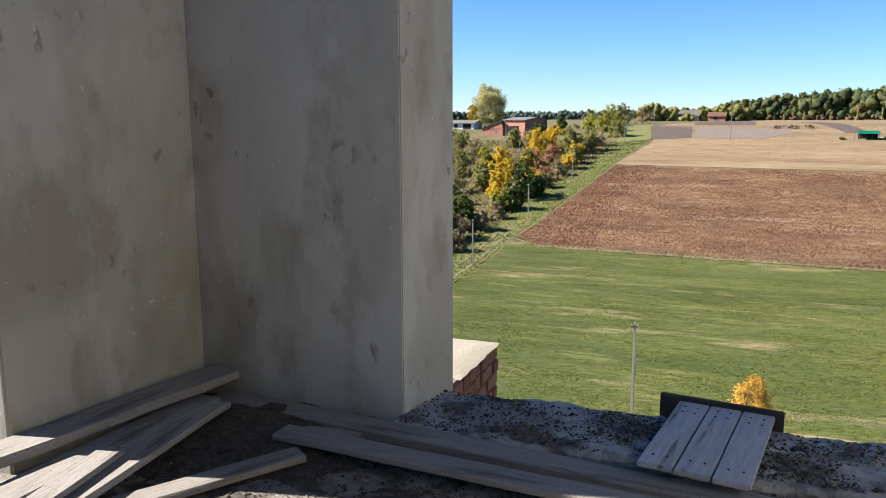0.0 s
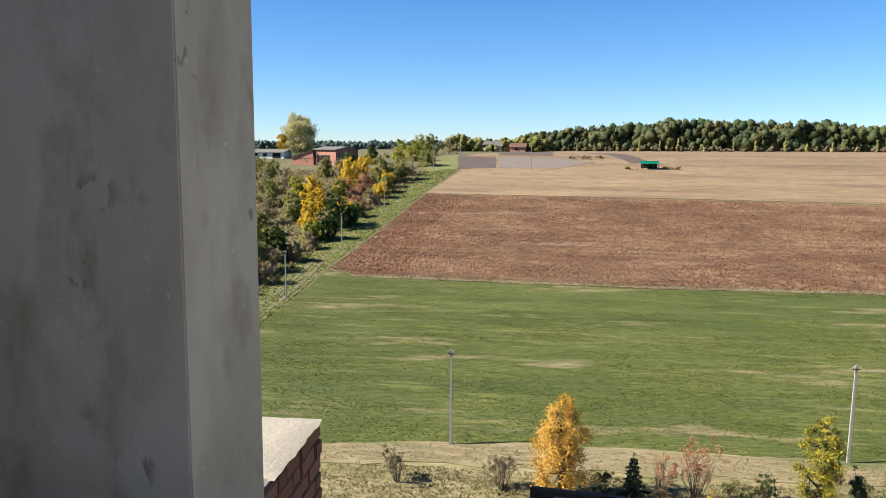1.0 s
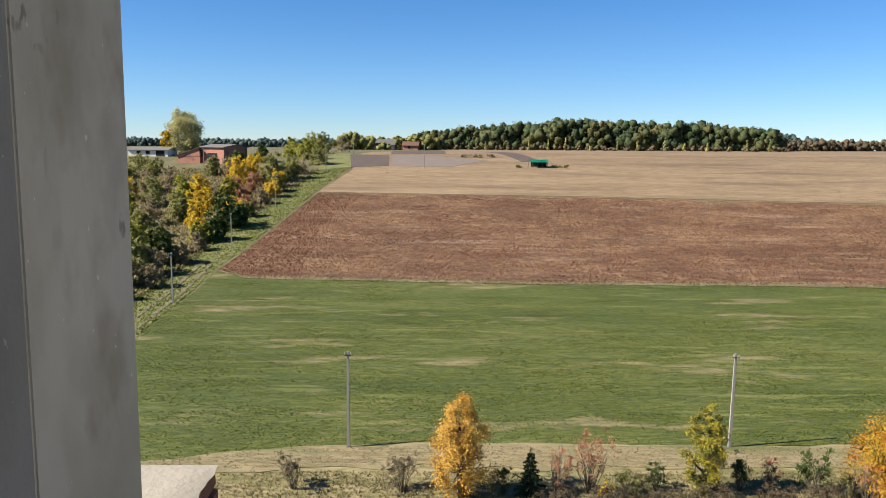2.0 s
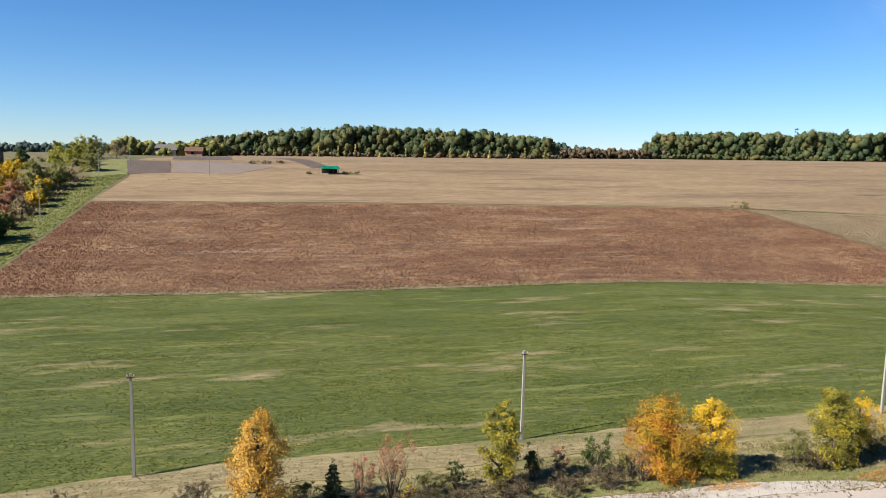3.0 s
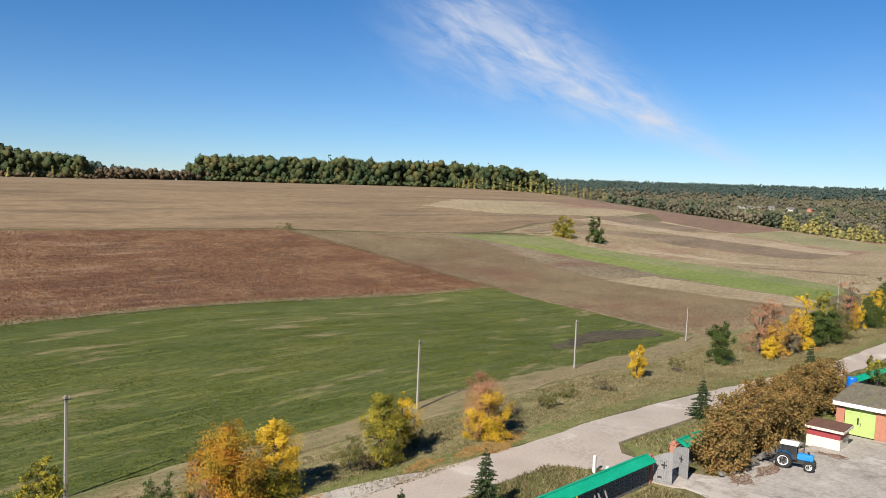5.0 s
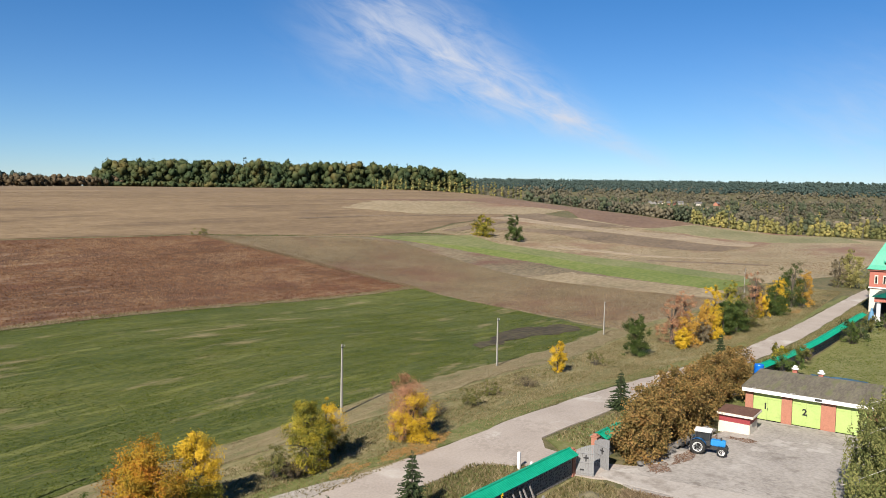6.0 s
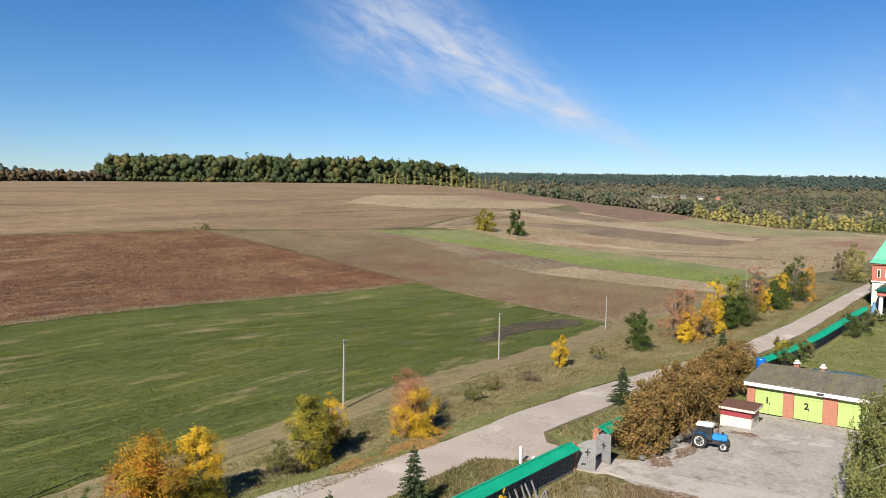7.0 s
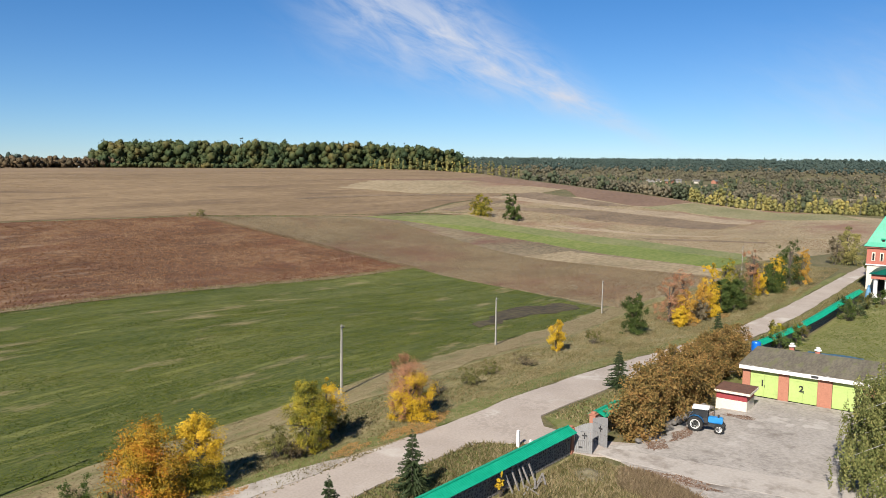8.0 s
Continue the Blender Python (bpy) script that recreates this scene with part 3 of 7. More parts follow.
def field(name, poly, material, lift, label, category="field", cell=10.0, ragged=0.0, kind="structure"):
    """A flat piece of land draped over the ground, with an uneven edge."""
    pts = []
    rnd = random.Random(name + str(len(poly)) + str(poly[0]))
    for (x0, y0), (x1, y1) in zip(poly, poly[1:] + poly[:1]):
        d = math.hypot(x1 - x0, y1 - y0)
        n = max(1, int(d / (3.0 if ragged else 12.0)))
        nx, ny = -(y1 - y0) / d, (x1 - x0) / d
        for k in range(n):
            t = k / n
            j = rnd.uniform(-ragged, ragged) if k else 0
            pts.append((x0 + (x1 - x0) * t + nx * j, y0 + (y1 - y0) * t + ny * j))
    bm = bmesh.new()
    bm.faces.new([bm.verts.new((x, y, 0)) for x, y in pts])
    bmesh.ops.triangulate(bm, faces=bm.faces[:])
    for ax in (0, 1):
        lo, hi = min(p[ax] for p in pts), max(p[ax] for p in pts)
        c = math.ceil(lo / cell) * cell
        while c < hi:
            co, no = [0, 0, 0], [0, 0, 0]
            co[ax], no[ax] = c, 1
            bmesh.ops.bisect_plane(bm, geom=bm.verts[:] + bm.edges[:] + bm.faces[:], plane_co=co, plane_no=no, dist=1e-4)
            c += cell
    for v in bm.verts:
        v.co.z = lz(v.co.x, v.co.y) + lift
    bmesh.ops.recalc_face_normals(bm, faces=bm.faces)
    if bm.faces and sum(f.normal.z for f in bm.faces) < 0:
        bmesh.ops.reverse_faces(bm, faces=bm.faces[:])
    rim = bmesh.ops.extrude_edge_only(bm, edges=[e for e in bm.edges if e.is_boundary])
    for v in rim["geom"]:
        if isinstance(v, bmesh.types.BMVert):
            v.co.z -= 0.4
    ob = part(name, bm, material)
    tagged(ob, label, category, kind=kind)
    return ob


def inside(poly, X, Y):
    res = np.zeros(len(X), bool)
    for (x0, y0), (x1, y1) in zip(poly, poly[1:] + poly[:1]):
        c = ((y0 > Y) != (y1 > Y)) & (X < (x1 - x0) * (Y - y0) / (y1 - y0 + 1e-12) + x0)
        res ^= c
    return res


def tufts(name, poly, n, height, width, material, label, lift=0.0, seed=1, clump=None, lean=0.35, hole=None, blades=2):
    """Countless small tufts standing on a field: pointed blades, one mesh."""
    g = np.random.default_rng(seed)
    xs, ys = [p[0] for p in poly], [p[1] for p in poly]
    X, Y = g.uniform(min(xs), max(xs), n * 3), g.uniform(min(ys), max(ys), n * 3)
    keep = inside(poly, X, Y)
    if hole:
        keep &= ~inside(hole, X, Y) | (g.random(len(X)) < 0.5)
    if clump:
        w = np.sin(X * clump[0] + 1.7 * np.sin(Y * clump[1])) * np.sin(Y * clump[1] * 1.3 + X * clump[0] * 0.4)
        keep &= g.random(len(X)) < 0.55 + 0.45 * w
    X, Y = X[keep][:n], Y[keep][:n]
    n = len(X)
    Z = land(X, Y) + lift
    H = height * g.uniform(0.45, 1.25, n)
    Wd = width * g.uniform(0.5, 1.3, n)
    V, F = [], []
    for b in range(blades):
        a = g.uniform(0, 2 * math.pi, n)
        dx, dy = np.cos(a) * Wd * 0.62, np.sin(a) * Wd * 0.62
        lx, ly = g.normal(0, lean, n) * H, g.normal(0, lean, n) * H
        q = np.stack([np.stack([X - dx, Y - dy, Z], 1), np.stack([X + dx, Y + dy, Z], 1), np.stack([X + lx, Y + ly, Z + H], 1)], 1)
        V.append(q.reshape(-1, 3))
        F.append(np.arange(n * 3).reshape(-1, 3) + b * n * 3)
    ob = arrays(name, np.concatenate(V), np.concatenate(F), material)
    tagged(ob, label, "vegetation", kind="stuff")
    return ob


MEADOW = [(-34, 40), (-34.5, 60), (-35.5, 82), (-37, 100), (-38.6, 128), (-39.5, 142), (-33, 136.5), (18, 133), (98, 133), (164.5, 130.5),
          (160.5, 118), (152, 90), (143, 67), (110, 63), (59, 61.5), (20, 61.8), (-8, 61.5), (-20, 58)]
BROWN = [(-39.3, 142.3), (-33, 136.7), (18, 133.3), (98, 133.3), (164, 131.3), (161.5, 169), (158.2, 214), (46.6, 224), (-33.6, 228), (-37, 185)]
TAN = [(-33.6, 229.5), (46.6, 226), (158, 216.5), (222, 197), (256, 200), (300, 214), (366, 226), (470, 285), (520, 330), (560, 420), (430, 560), (250, 620),
       (100, 600), (20, 560), (-10, 400), (-30, 330), (-28, 270)]
field("meadow", MEADOW, M["meadow"], 0.10, "mown green meadow with pale dry patches", "meadow", ragged=0.35)
field("field_margin", [(-40, 143), (-33, 137.6), (18, 134.3), (98, 134.3), (164.5, 132.3), (164.5, 130.2), (98, 132.2), (18, 132.2), (-33, 135.6)], M["weedy"], 0.18, "strip of dry grass between the fields", "field margin", ragged=0.35)
field("brown_field", BROWN, M["brown"], 0.14, "unmown field of red-brown dead weed stalks", ragged=0.4)
field("stubble_field", TAN, M["tan"], 0.12, "wide tan stubble field over the hill")
field("fallow_field", [(164.3, 131), (161.6, 169), (158.4, 214), (220, 196), (232, 178), (243, 158), (246, 126), (240, 100), (232, 80), (206, 60), (145, 64), (153, 91), (161, 118)],
      M["weedy"], 0.12, "fallow field of grey and russet weeds", ragged=0.5)
field("crop_strip", [(222, 197), (273, 186), (268, 168), (283, 143), (290, 118.5), (266, 71.5), (249, 66), (257, 90), (267, 118), (262.5, 142), (251, 163), (229, 185.5)],
      M["strip"], 0.16, "narrow strip of fresh yellow-green winter crop", ragged=0.5)
field("crop_strip", [(228.6, 185.3), (250.7, 162.8), (262.2, 141.8), (267.6, 110), (252, 79), (246, 65), (224.5, 67), (230.5, 92.5), (240.5, 117), (245, 136), (236, 162)],
      M["strip_dark"], 0.17, "narrow strip of darker green crop", ragged=0.5)
field("pale_patch", [(210.5, 123.5), (236.2, 120.1), (229, 92), (223, 66), (206, 64), (205, 86.8)], M["hay"], 0.15, "pale cut patch of dry straw", ragged=0.5)
field("hillside_field", [(256, 198), (300, 212), (366, 225), (420, 211), (470, 215), (540, 210), (560, 110), (520, 50), (300, 45), (250, 63), (266, 72), (290.5, 118.5), (283.5, 143), (268.5, 168), (273, 186)],
      M["hay"], 0.10, "sloping hayfield of dry grass")
field("red_field", [(300, 292), (427, 289), (480, 300), (545, 222), (533, 174), (448, 171), (430, 177), (430, 212), (466, 237), (415, 281), (327, 287)], M["far_brown"], 0.17, "bare red-brown field on the far slope", ragged=0.6)
field("pale_stubble", [(277, 264), (327, 286), (415, 280), (462, 237), (402, 226), (368, 234), (313, 239)], M["hay"], 0.18, "paler cut piece of stubble", ragged=1.5)
field("dark_balk", [(225, 239.8), (268.6, 241.2), (314, 238), (353.5, 227.5), (350.1, 223.8), (308, 235.4), (262.5, 238.5), (225, 237)], M["dead_weeds"], 0.21, "dark unploughed balk between two fields", ragged=0.5)
field("dark_strip", [(373.5, 227), (414, 232), (420, 206), (426, 175.5), (393, 184.6), (377, 207)], M["dead_weeds"], 0.22, "dark strip of dead weeds on the slope", ragged=0.5)
field("straw_strip", [(347.5, 223), (368.5, 225), (398, 174), (438, 152), (439, 110.6), (416, 108.4), (405.7, 143), (380, 170.5)], M["pale_straw"], 0.2, "pale strip of dry straw on the slope", ragged=0.8)
field("weed_strip", [(329, 193), (379, 171.5), (405, 142.5), (410, 111), (371, 110), (353, 140), (334, 157)], M["dead_weeds"], 0.19, "strip of dark dead weeds on the slope", ragged=1.2)
field("grass_slope", [(427.5, 171), (522.5, 170.5), (552, 88), (500, 68), (461, 108), (448, 155)], M["hay_green"], 0.23, "pale green grass slope", ragged=0.6)
field("russet_strip", [(361, 107), (444.5, 104.5), (417, 47), (364, 50), (333.5, 72), (326, 92.5)], M["hay"], 0.18, "strip of russet dead weeds", ragged=0.8)
field("narrow_strip", [(300, 205), (330, 190), (350, 165), (366, 140), (366, 135), (344, 160), (322, 184), (296, 200)], M["dead_weeds"], 0.21, "narrow dark worked strip", ragged=0.4)
field("narrow_strip", [(290, 160), (312, 140), (328, 108), (330, 100), (324, 104), (306, 136), (287, 155)], M["pale_straw"], 0.21, "narrow pale strip of straw", ragged=0.4)
field("narrow_strip", [(300, 120), (312, 96), (316, 76), (311, 76), (305, 96), (296, 116)], M["dead_weeds"], 0.21, "narrow strip of dead weeds", ragged=0.4)
field("narrow_strip", [(272, 200), (330, 212), (352, 214), (352, 210), (330, 207), (275, 195)], M["dead_weeds"], 0.21, "narrow strip of dead weeds", ragged=0.4)
DARK = [(104, 71), (118, 72.5), (139, 70), (143, 76), (128, 79.5), (110, 75)]
field("dark_patch", DARK, M["dark_earth"], 0.16, "dark bare earth patch in the meadow", ragged=1.4)
field("ploughed_plot", [(-29, 277), (-16, 281), (-18, 318), (-34, 322)], M["plough"], 0.18, "ploughed garden plot of brown earth")
field("harrowed_plot", [(-15, 281), (6, 280), (20, 300), (-2, 318), (-17, 318)], M["pale_plough"], 0.18, "pale harrowed garden plot")
field("far_plot", [(-18, 330), (5, 330), (6, 440), (-20, 400)], M["plough"], 0.18, "ploughed plot further up the hill")
field("dirt_strip", [(33, 296), (40, 300), (32, 372), (22, 372)], M["plough"], 0.2, "strip of bare brown earth beside the hut")
VERGE = [(-40, 61), (-20, 58.3), (-8, 61.6), (20, 61.9), (59, 61.6), (110, 63.2), (143, 67), (206, 60), (250, 63), (245, 44), (172, 38.5), (125, 41), (91, 43.5), (60, 45.5), (20, 47), (-40, 48)]
field("verge", VERGE, M["verge"], 0.08, "dry grass verge between meadow and road", "verge", ragged=0.3)
field("mown_strip", [(-26, 58), (-8, 61.3), (20, 61.6), (59, 61.2), (110, 62.8), (143, 66.6), (146, 62), (110, 57.6), (59, 56.6), (20, 57), (-10, 57), (-26, 55)], M["mown"], 0.13, "mown strip of pale dry grass beside the meadow", "verge", ragged=0.8)
field("lane", [(-36, 84), (-37.5, 100), (-39, 128), (-40, 142), (-38, 185), (-34.5, 229), (-29, 278), (-33, 330), (-41, 330), (-40, 270), (-44, 215), (-47, 180), (-46, 140), (-43, 110), (-41, 84)],
      M["lane"], 0.07, "grassy lane beside the fields", "lane", ragged=0.5)
for dx in (0.0, 2.0):
    field("wheel_rut", [(-37.2 - dx, 60), (-36.7 - dx, 60), (-36.9 - dx, 84), (-38.5 - dx, 105), (-40.3 - dx, 130), (-41.8 - dx, 148), (-42.5 - dx, 148), (-41 - dx, 130), (-39.1 - dx, 105), (-37.5 - dx, 84)],
          M["track"], 0.13, "bare pale wheel rut of the farm track", "track")
ROAD = [(18, 50.2), (30, 49.2), (38, 48.4), (45.7, 47.0), (52, 45.9), (58, 45.1), (75, 44.3), (91, 43.3), (125, 41.0), (172, 38.2), (235, 36.6), (260, 35.5), (260, 32), (232, 32.6), (172, 33.6), (124, 35.8),
        (90, 37.8), (75, 38.6), (66, 39.2), (62, 39), (56, 39.9), (50, 40.8), (40, 41.0), (18, 41.6)]
field("road", ROAD, M["road"], 0.1, "worn pinkish-grey country road", "road", ragged=0.2)
field("driveway", [(55.8, 40.9), (66, 39.3), (63.2, 37.4), (62.6, 32), (64, 28.6), (61, 27), (58.8, 31), (58.6, 36), (57.2, 38)], M["road"], 0.12, "concrete driveway through the gate", "driveway", ragged=0.15)
field("yard", [(62, 30.5), (64, 28.8), (71, 27.6), (80, 26), (88.2, 26), (88.2, 4), (58, 4), (53, 15), (57, 23.2), (59.2, 28)], M["yard"], 0.14, "old cracked concrete yard in front of the garages", "yard", ragged=0.15)
field("road_edge_grass", [(20, 50.3), (30, 49.4), (38, 48.6), (45.7, 47.2), (52, 46.1), (58, 45.3), (75, 44.5), (91, 43.5), (125, 41.2), (172, 38.4), (235, 36.8), (235, 38.4), (172, 40.2), (125, 43.2), (91, 45.7), (75, 46.8), (58, 47.7), (52, 48.2), (45, 49.4), (36, 50.8), (20, 52)], M["lane"], 0.12, "green grass edge of the road", "verge", ragged=0.35)
field("broken_concrete", [(31, 49.2), (35, 49.3), (40, 48.5), (44.5, 47.5), (46.5, 46.5), (42, 46.2), (37, 46.9), (31, 47.2)], M["yard_pale"], 0.15, "pale broken concrete at the road's edge", "road edge", ragged=0.5)
field("yard_lane", [(59.7, 30.6), (61.5, 30.4), (62.4, 24.5), (63.2, 18.3), (64.7, 12.8), (64, 6), (60, 6), (59.7, 15.9), (58.9, 20.8), (59.3, 23.9), (59.2, 27.2)], M["yard_pale"], 0.165, "paler worn concrete lane across the yard", "yard", ragged=0.12)
field("grass_strip", [(20, 41.4), (40, 40.8), (50, 40.6), (55.5, 39.7), (57, 38), (58.4, 36), (58.4, 32.6), (20, 34.9)], M["lane"], 0.09, "rough grass between road and wall", ragged=0.2)
field("roadside_grass", [(66, 38.8), (75, 37.9), (90, 37.2), (124, 35.4), (172, 33.4), (232, 32.4), (232, 26.5), (66, 32.4), (63.6, 36)], M["lane"], 0.09, "grass strip along the wall", ragged=0.2)
field("garden_lawn", [(93, 30), (182, 27.2), (200, 22), (200, -20), (93, -10)], M["lawn"], 0.09, "sunlit garden lawn behind the garages", "lawn")
field("inner_yard_grass", [(20, 34), (58.6, 32), (58.8, 30), (57, 24), (53, 15), (50, 0), (20, 0)], M["verge"], 0.1, "weedy ground inside the wall", ragged=0.2)
# ---------------------------------------------------------------- the unfinished room and its wall
ROOM = pose(-1.575, 3.57, 0)        # u along the front wall, w outwards


def rbox(name, u0, w0, z0, u1, w1, z1, material, label, category="wall", bevel=0.0, kind="structure"):
    return tagged(part(name, box(u0, w0, z0, u1, w1, z1, ROOM, bevel), material), label, category, kind=kind)


def prism(name, foot, z0, z1, material, label, category="wall", bevel=0.0):
    """A wall piece with any footprint, standing from z0 to z1."""
    bm = bmesh.new()
    lo = [bm.verts.new(ROOM @ Vector((u, w, z0))) for u, w in foot]
    hi = [bm.verts.new(ROOM @ Vector((u, w, z1))) for u, w in foot]
    bm.faces.new(lo[::-1])
    bm.faces.new(hi)
    for k in range(len(foot)):
        j = (k + 1) % len(foot)
        bm.faces.new((lo[k], lo[j], hi[j], hi[k]))
    bmesh.ops.recalc_face_normals(bm, faces=bm.faces)
    if bevel:
        up = [e for e in bm.edges if abs(e.verts[0].co.z - e.verts[1].co.z) > 1]
        bmesh.ops.bevel(bm, geom=up, offset=bevel, segments=2, affect='EDGES')
    return tagged(part(name, bm, material), label, category, kind="structure")


def room():
    rbox("floor", -1.62, -4.6, -0.36, 4.3, -0.162, -0.06, M["dusty"], "dusty rough concrete floor of the unfinished room", "floor")
    # front wall: pillar with a splayed reveal, wide opening, far jamb
    # roof left off so that sky light brightens the walls
    prism("wall_front_pillar", [(-1.262, 0), (0, 0), (0.104, 0.475), (-1.262, 0.475)], -0.06, 4.1, M["plaster"], "grey plastered pillar with damp stains", bevel=0.006)
    rbox("wall_front_jamb", 4.0, 0.0, -0.06, 4.6, 0.475, 4.1, M["plaster"], "grey plastered wall beside the opening")
    # carried up out of view to keep the sun off the pillar top
    prism("wall_left", [(-1.256, 0.47), (-1.256, -0.02), (-1.44, -1.15), (-1.735, -1.15), (-1.6, 0.47)], -0.06, 4.1, M["plaster"], "unseen grey plastered side wall with trowel marks", bevel=0.01)
    rbox("wall_left_rear", -1.84, -4.6, -0.06, -1.6, -3.9, 4.1, M["plaster"], "unseen grey plastered side wall")
    # out of view; closes the room and bounces sunlight onto the pillar
    rbox("wall_right", 4.3, -4.6, -0.06, 4.6, -0.002, 4.1, M["plaster"], "unseen grey plastered side wall")
    rbox("wall_rear", -1.84, -4.9, -0.36, 4.6, -4.602, 4.1, M["plaster"], "grey plastered rear wall")
    # storeys below, plain
    rbox("wall_below_front", -1.84, 0.0, -22.6, 4.6, 0.40, -0.362, M["red_brick"], "plain brick wall of the storeys below")
    rbox("wall_below_rear", -1.84, -4.9, -22.6, 4.6, -4.6, -0.362, M["red_brick"], "plain brick wall of the storeys below")
    rbox("wall_below_left", -1.84, -4.598, -22.6, -1.55, -0.002, -0.362, M["red_brick"], "plain brick wall of the storeys below")
    rbox("wall_below_right", 4.3, -4.598, -22.6, 4.6, -0.002, -0.362, M["red_brick"], "plain brick wall of the storeys below")


def uneven_ledge():
    """The sill of the opening: a rough concrete strip, crumbled along both edges."""
    bm = bmesh.new()
    nu, nw = 140, 24
    g = [[None] * (nw + 1) for _ in range(nu + 1)]
    for i in range(nu + 1):
        for j in range(nw + 1):
            u, w = -0.02 + 4.01 * i / nu, -0.16 + 0.6 * j / nw
            z = 0.012 * noise.noise((u * 9, w * 9, 0)) + 0.012 * noise.noise((u * 28, w * 28, 3)) + 0.03 * noise.noise((u * 2.2, w * 2.2, 7))
            if j == nw:
                w += 0.03 * noise.noise((u * 6, 0, 5)) + 0.012 * noise.noise((u * 25, 0, 5))
            if j == 0:
                w += 0.02 * noise.noise((u * 6, 0, 9))
                z -= 0.02
            g[i][j] = bm.verts.new(ROOM @ Vector((u, w, z - 0.005)))
    for i in range(nu):
        for j in range(nw):
            bm.faces.new((g[i][j], g[i + 1][j], g[i + 1][j + 1], g[i][j + 1])).smooth = True
    lo = [[bm.verts.new(ROOM @ Vector((-0.02 + 4.01 * i / nu, w, -0.36))) for i in range(nu + 1)] for w in (-0.16, 0.43)]
    for i in range(nu):
        bm.faces.new((g[i + 1][0], g[i][0], lo[0][i], lo[0][i + 1]))
        bm.faces.new((g[i][nw], g[i + 1][nw], lo[1][i + 1], lo[1][i]))
    ob = part("window_ledge", bm, M["concrete"])
    tagged(ob, "crumbling dirty concrete ledge of the open window", "ledge", kind="structure")


def brick_pier():
    """The brick pier outside, capped with mortar, lit by the sun."""
    top = empty("brick_pier", 0, 0, 0)
    top.matrix_basis = ROOM @ pose(-0.005, 1.73, -0.08)
    tagged(top, "red brick pier with a mortar cap outside the opening", "pier")
    part("core", box(-1.2, -1.18, -22.5, -0.012, -0.012, -0.02), M["mortar"], top)
    bm = bmesh.new()
    n = 14
    g = [[bm.verts.new((-1.21 + 1.222 * i / n + (0.02 * noise.noise((j * 0.7, 0, 2)) if i == n else 0), -0.86 + 0.872 * j / n,
                        0.0 + 0.008 * noise.noise((i * 0.8, j * 0.8, 0)) - (0.02 if i in (0, n) or j in (0, n) else 0))) for j in range(n + 1)] for i in range(n + 1)]
    for i in range(n):
        for j in range(n):
            bm.faces.new((g[i][j], g[i + 1][j], g[i + 1][j + 1], g[i][j + 1])).smooth = True
    part("mortar_cap", bm, M["mortar_cap"], top, "pale sunlit mortar cap")
    # bricks: the face towards the opening, and the outer face
    me = {}
    for ln in (0.25, 0.12):
        b2 = box(-0.006, 0, 0, 0.1, ln, 0.088, bevel=0.006)
        for v in b2.verts:
            v.co += Vector((0.003, 0.003, 0.003)) * noise.noise(v.co * 30)
        m2 = bpy.data.meshes.new("brick")
        b2.to_mesh(m2)
        b2.free()
        m2.materials.append(M["brick"])
        me[ln] = m2
    rnd = random.Random(5)
    for row in range(9):
        z = -0.116 - row * 0.1
        y, k = -1.19, row
        while y < -0.03:
            ln = 0.25 if k % 2 else 0.12
            if y + ln > 0.0:
                ln = 0.12
                if y + ln > 0.02:
                    break
            ob = new("brick", me[ln])
            ob.parent = top
            ob.matrix_basis = pose(-0.1 + rnd.uniform(-0.008, 0.012), y, z + rnd.uniform(-0.004, 0.004), rnd.uniform(-1.5, 1.5), rnd.uniform(-1.5, 1.5), rnd.uniform(-2, 2))
            y += ln + 0.014
            k += 1
        x, k = -0.05, row
        while x > -1.1:
            ln = 0.25 if k % 2 else 0.12
            ob = new("brick", me[ln])
            ob.parent = top
            ob.matrix_basis = pose(x - 0.06, -0.1 + rnd.uniform(-0.006, 0.01), z, 0, 0, 90)
            x -= ln + 0.014
            k += 1


def plank(u0, w0, u1, w1, z0, z1, width, thick, label, roll=0.0, seed=0, name="plank"):
    """An old sawn board from one point to another, slightly warped, with worn edges and a ragged end."""
    a, b = Vector((u0, w0, z0)), Vector((u1, w1, z1))
    d = b - a
    L = d.length
    bm = bmesh.new()
    n = max(6, int(L / 0.12))
    rows = []
    for i in range(n + 1):
        x = L * i / n
        wob = 0.006 * noise.noise((x * 2, seed, 0))
        hw = width / 2 * (1 + 0.05 * noise.noise((x * 3, seed, 4)))
        e = 0.006
        prof = [(-hw + e, -thick), (-hw, -thick + e), (-hw, -e), (-hw + e, 0), (hw - e, 0), (hw, -e), (hw, -thick + e), (hw - e, -thick)]
        jag = 0.012 * noise.noise((seed * 3.1, i * 1.0, 8)) if i in (0, n) else 0
        rows.append([bm.verts.new((x + jag + 0.01 * (noise.noise((y * 40, seed, i)) if i in (0, n) else 0), y, z + wob)) for y, z in prof])
    for r0, r1 in zip(rows, rows[1:]):
        for k in range(8):
            bm.faces.new((r0[k], r1[k], r1[(k + 1) % 8], r0[(k + 1) % 8]))
    bm.faces.new(rows[0])
    bm.faces.new(rows[-1][::-1])
    bmesh.ops.recalc_face_normals(bm, faces=bm.faces)
    ob = part(name, bm, M["board"])
    ob.matrix_basis = ROOM @ Matrix.Translation(a) @ pose(0, 0, 0, roll, -math.degrees(math.asin(d.z / L)), math.degrees(math.atan2(d.y, d.x)))
    return tagged(ob, label, "plank", group="loose planks on the floor")


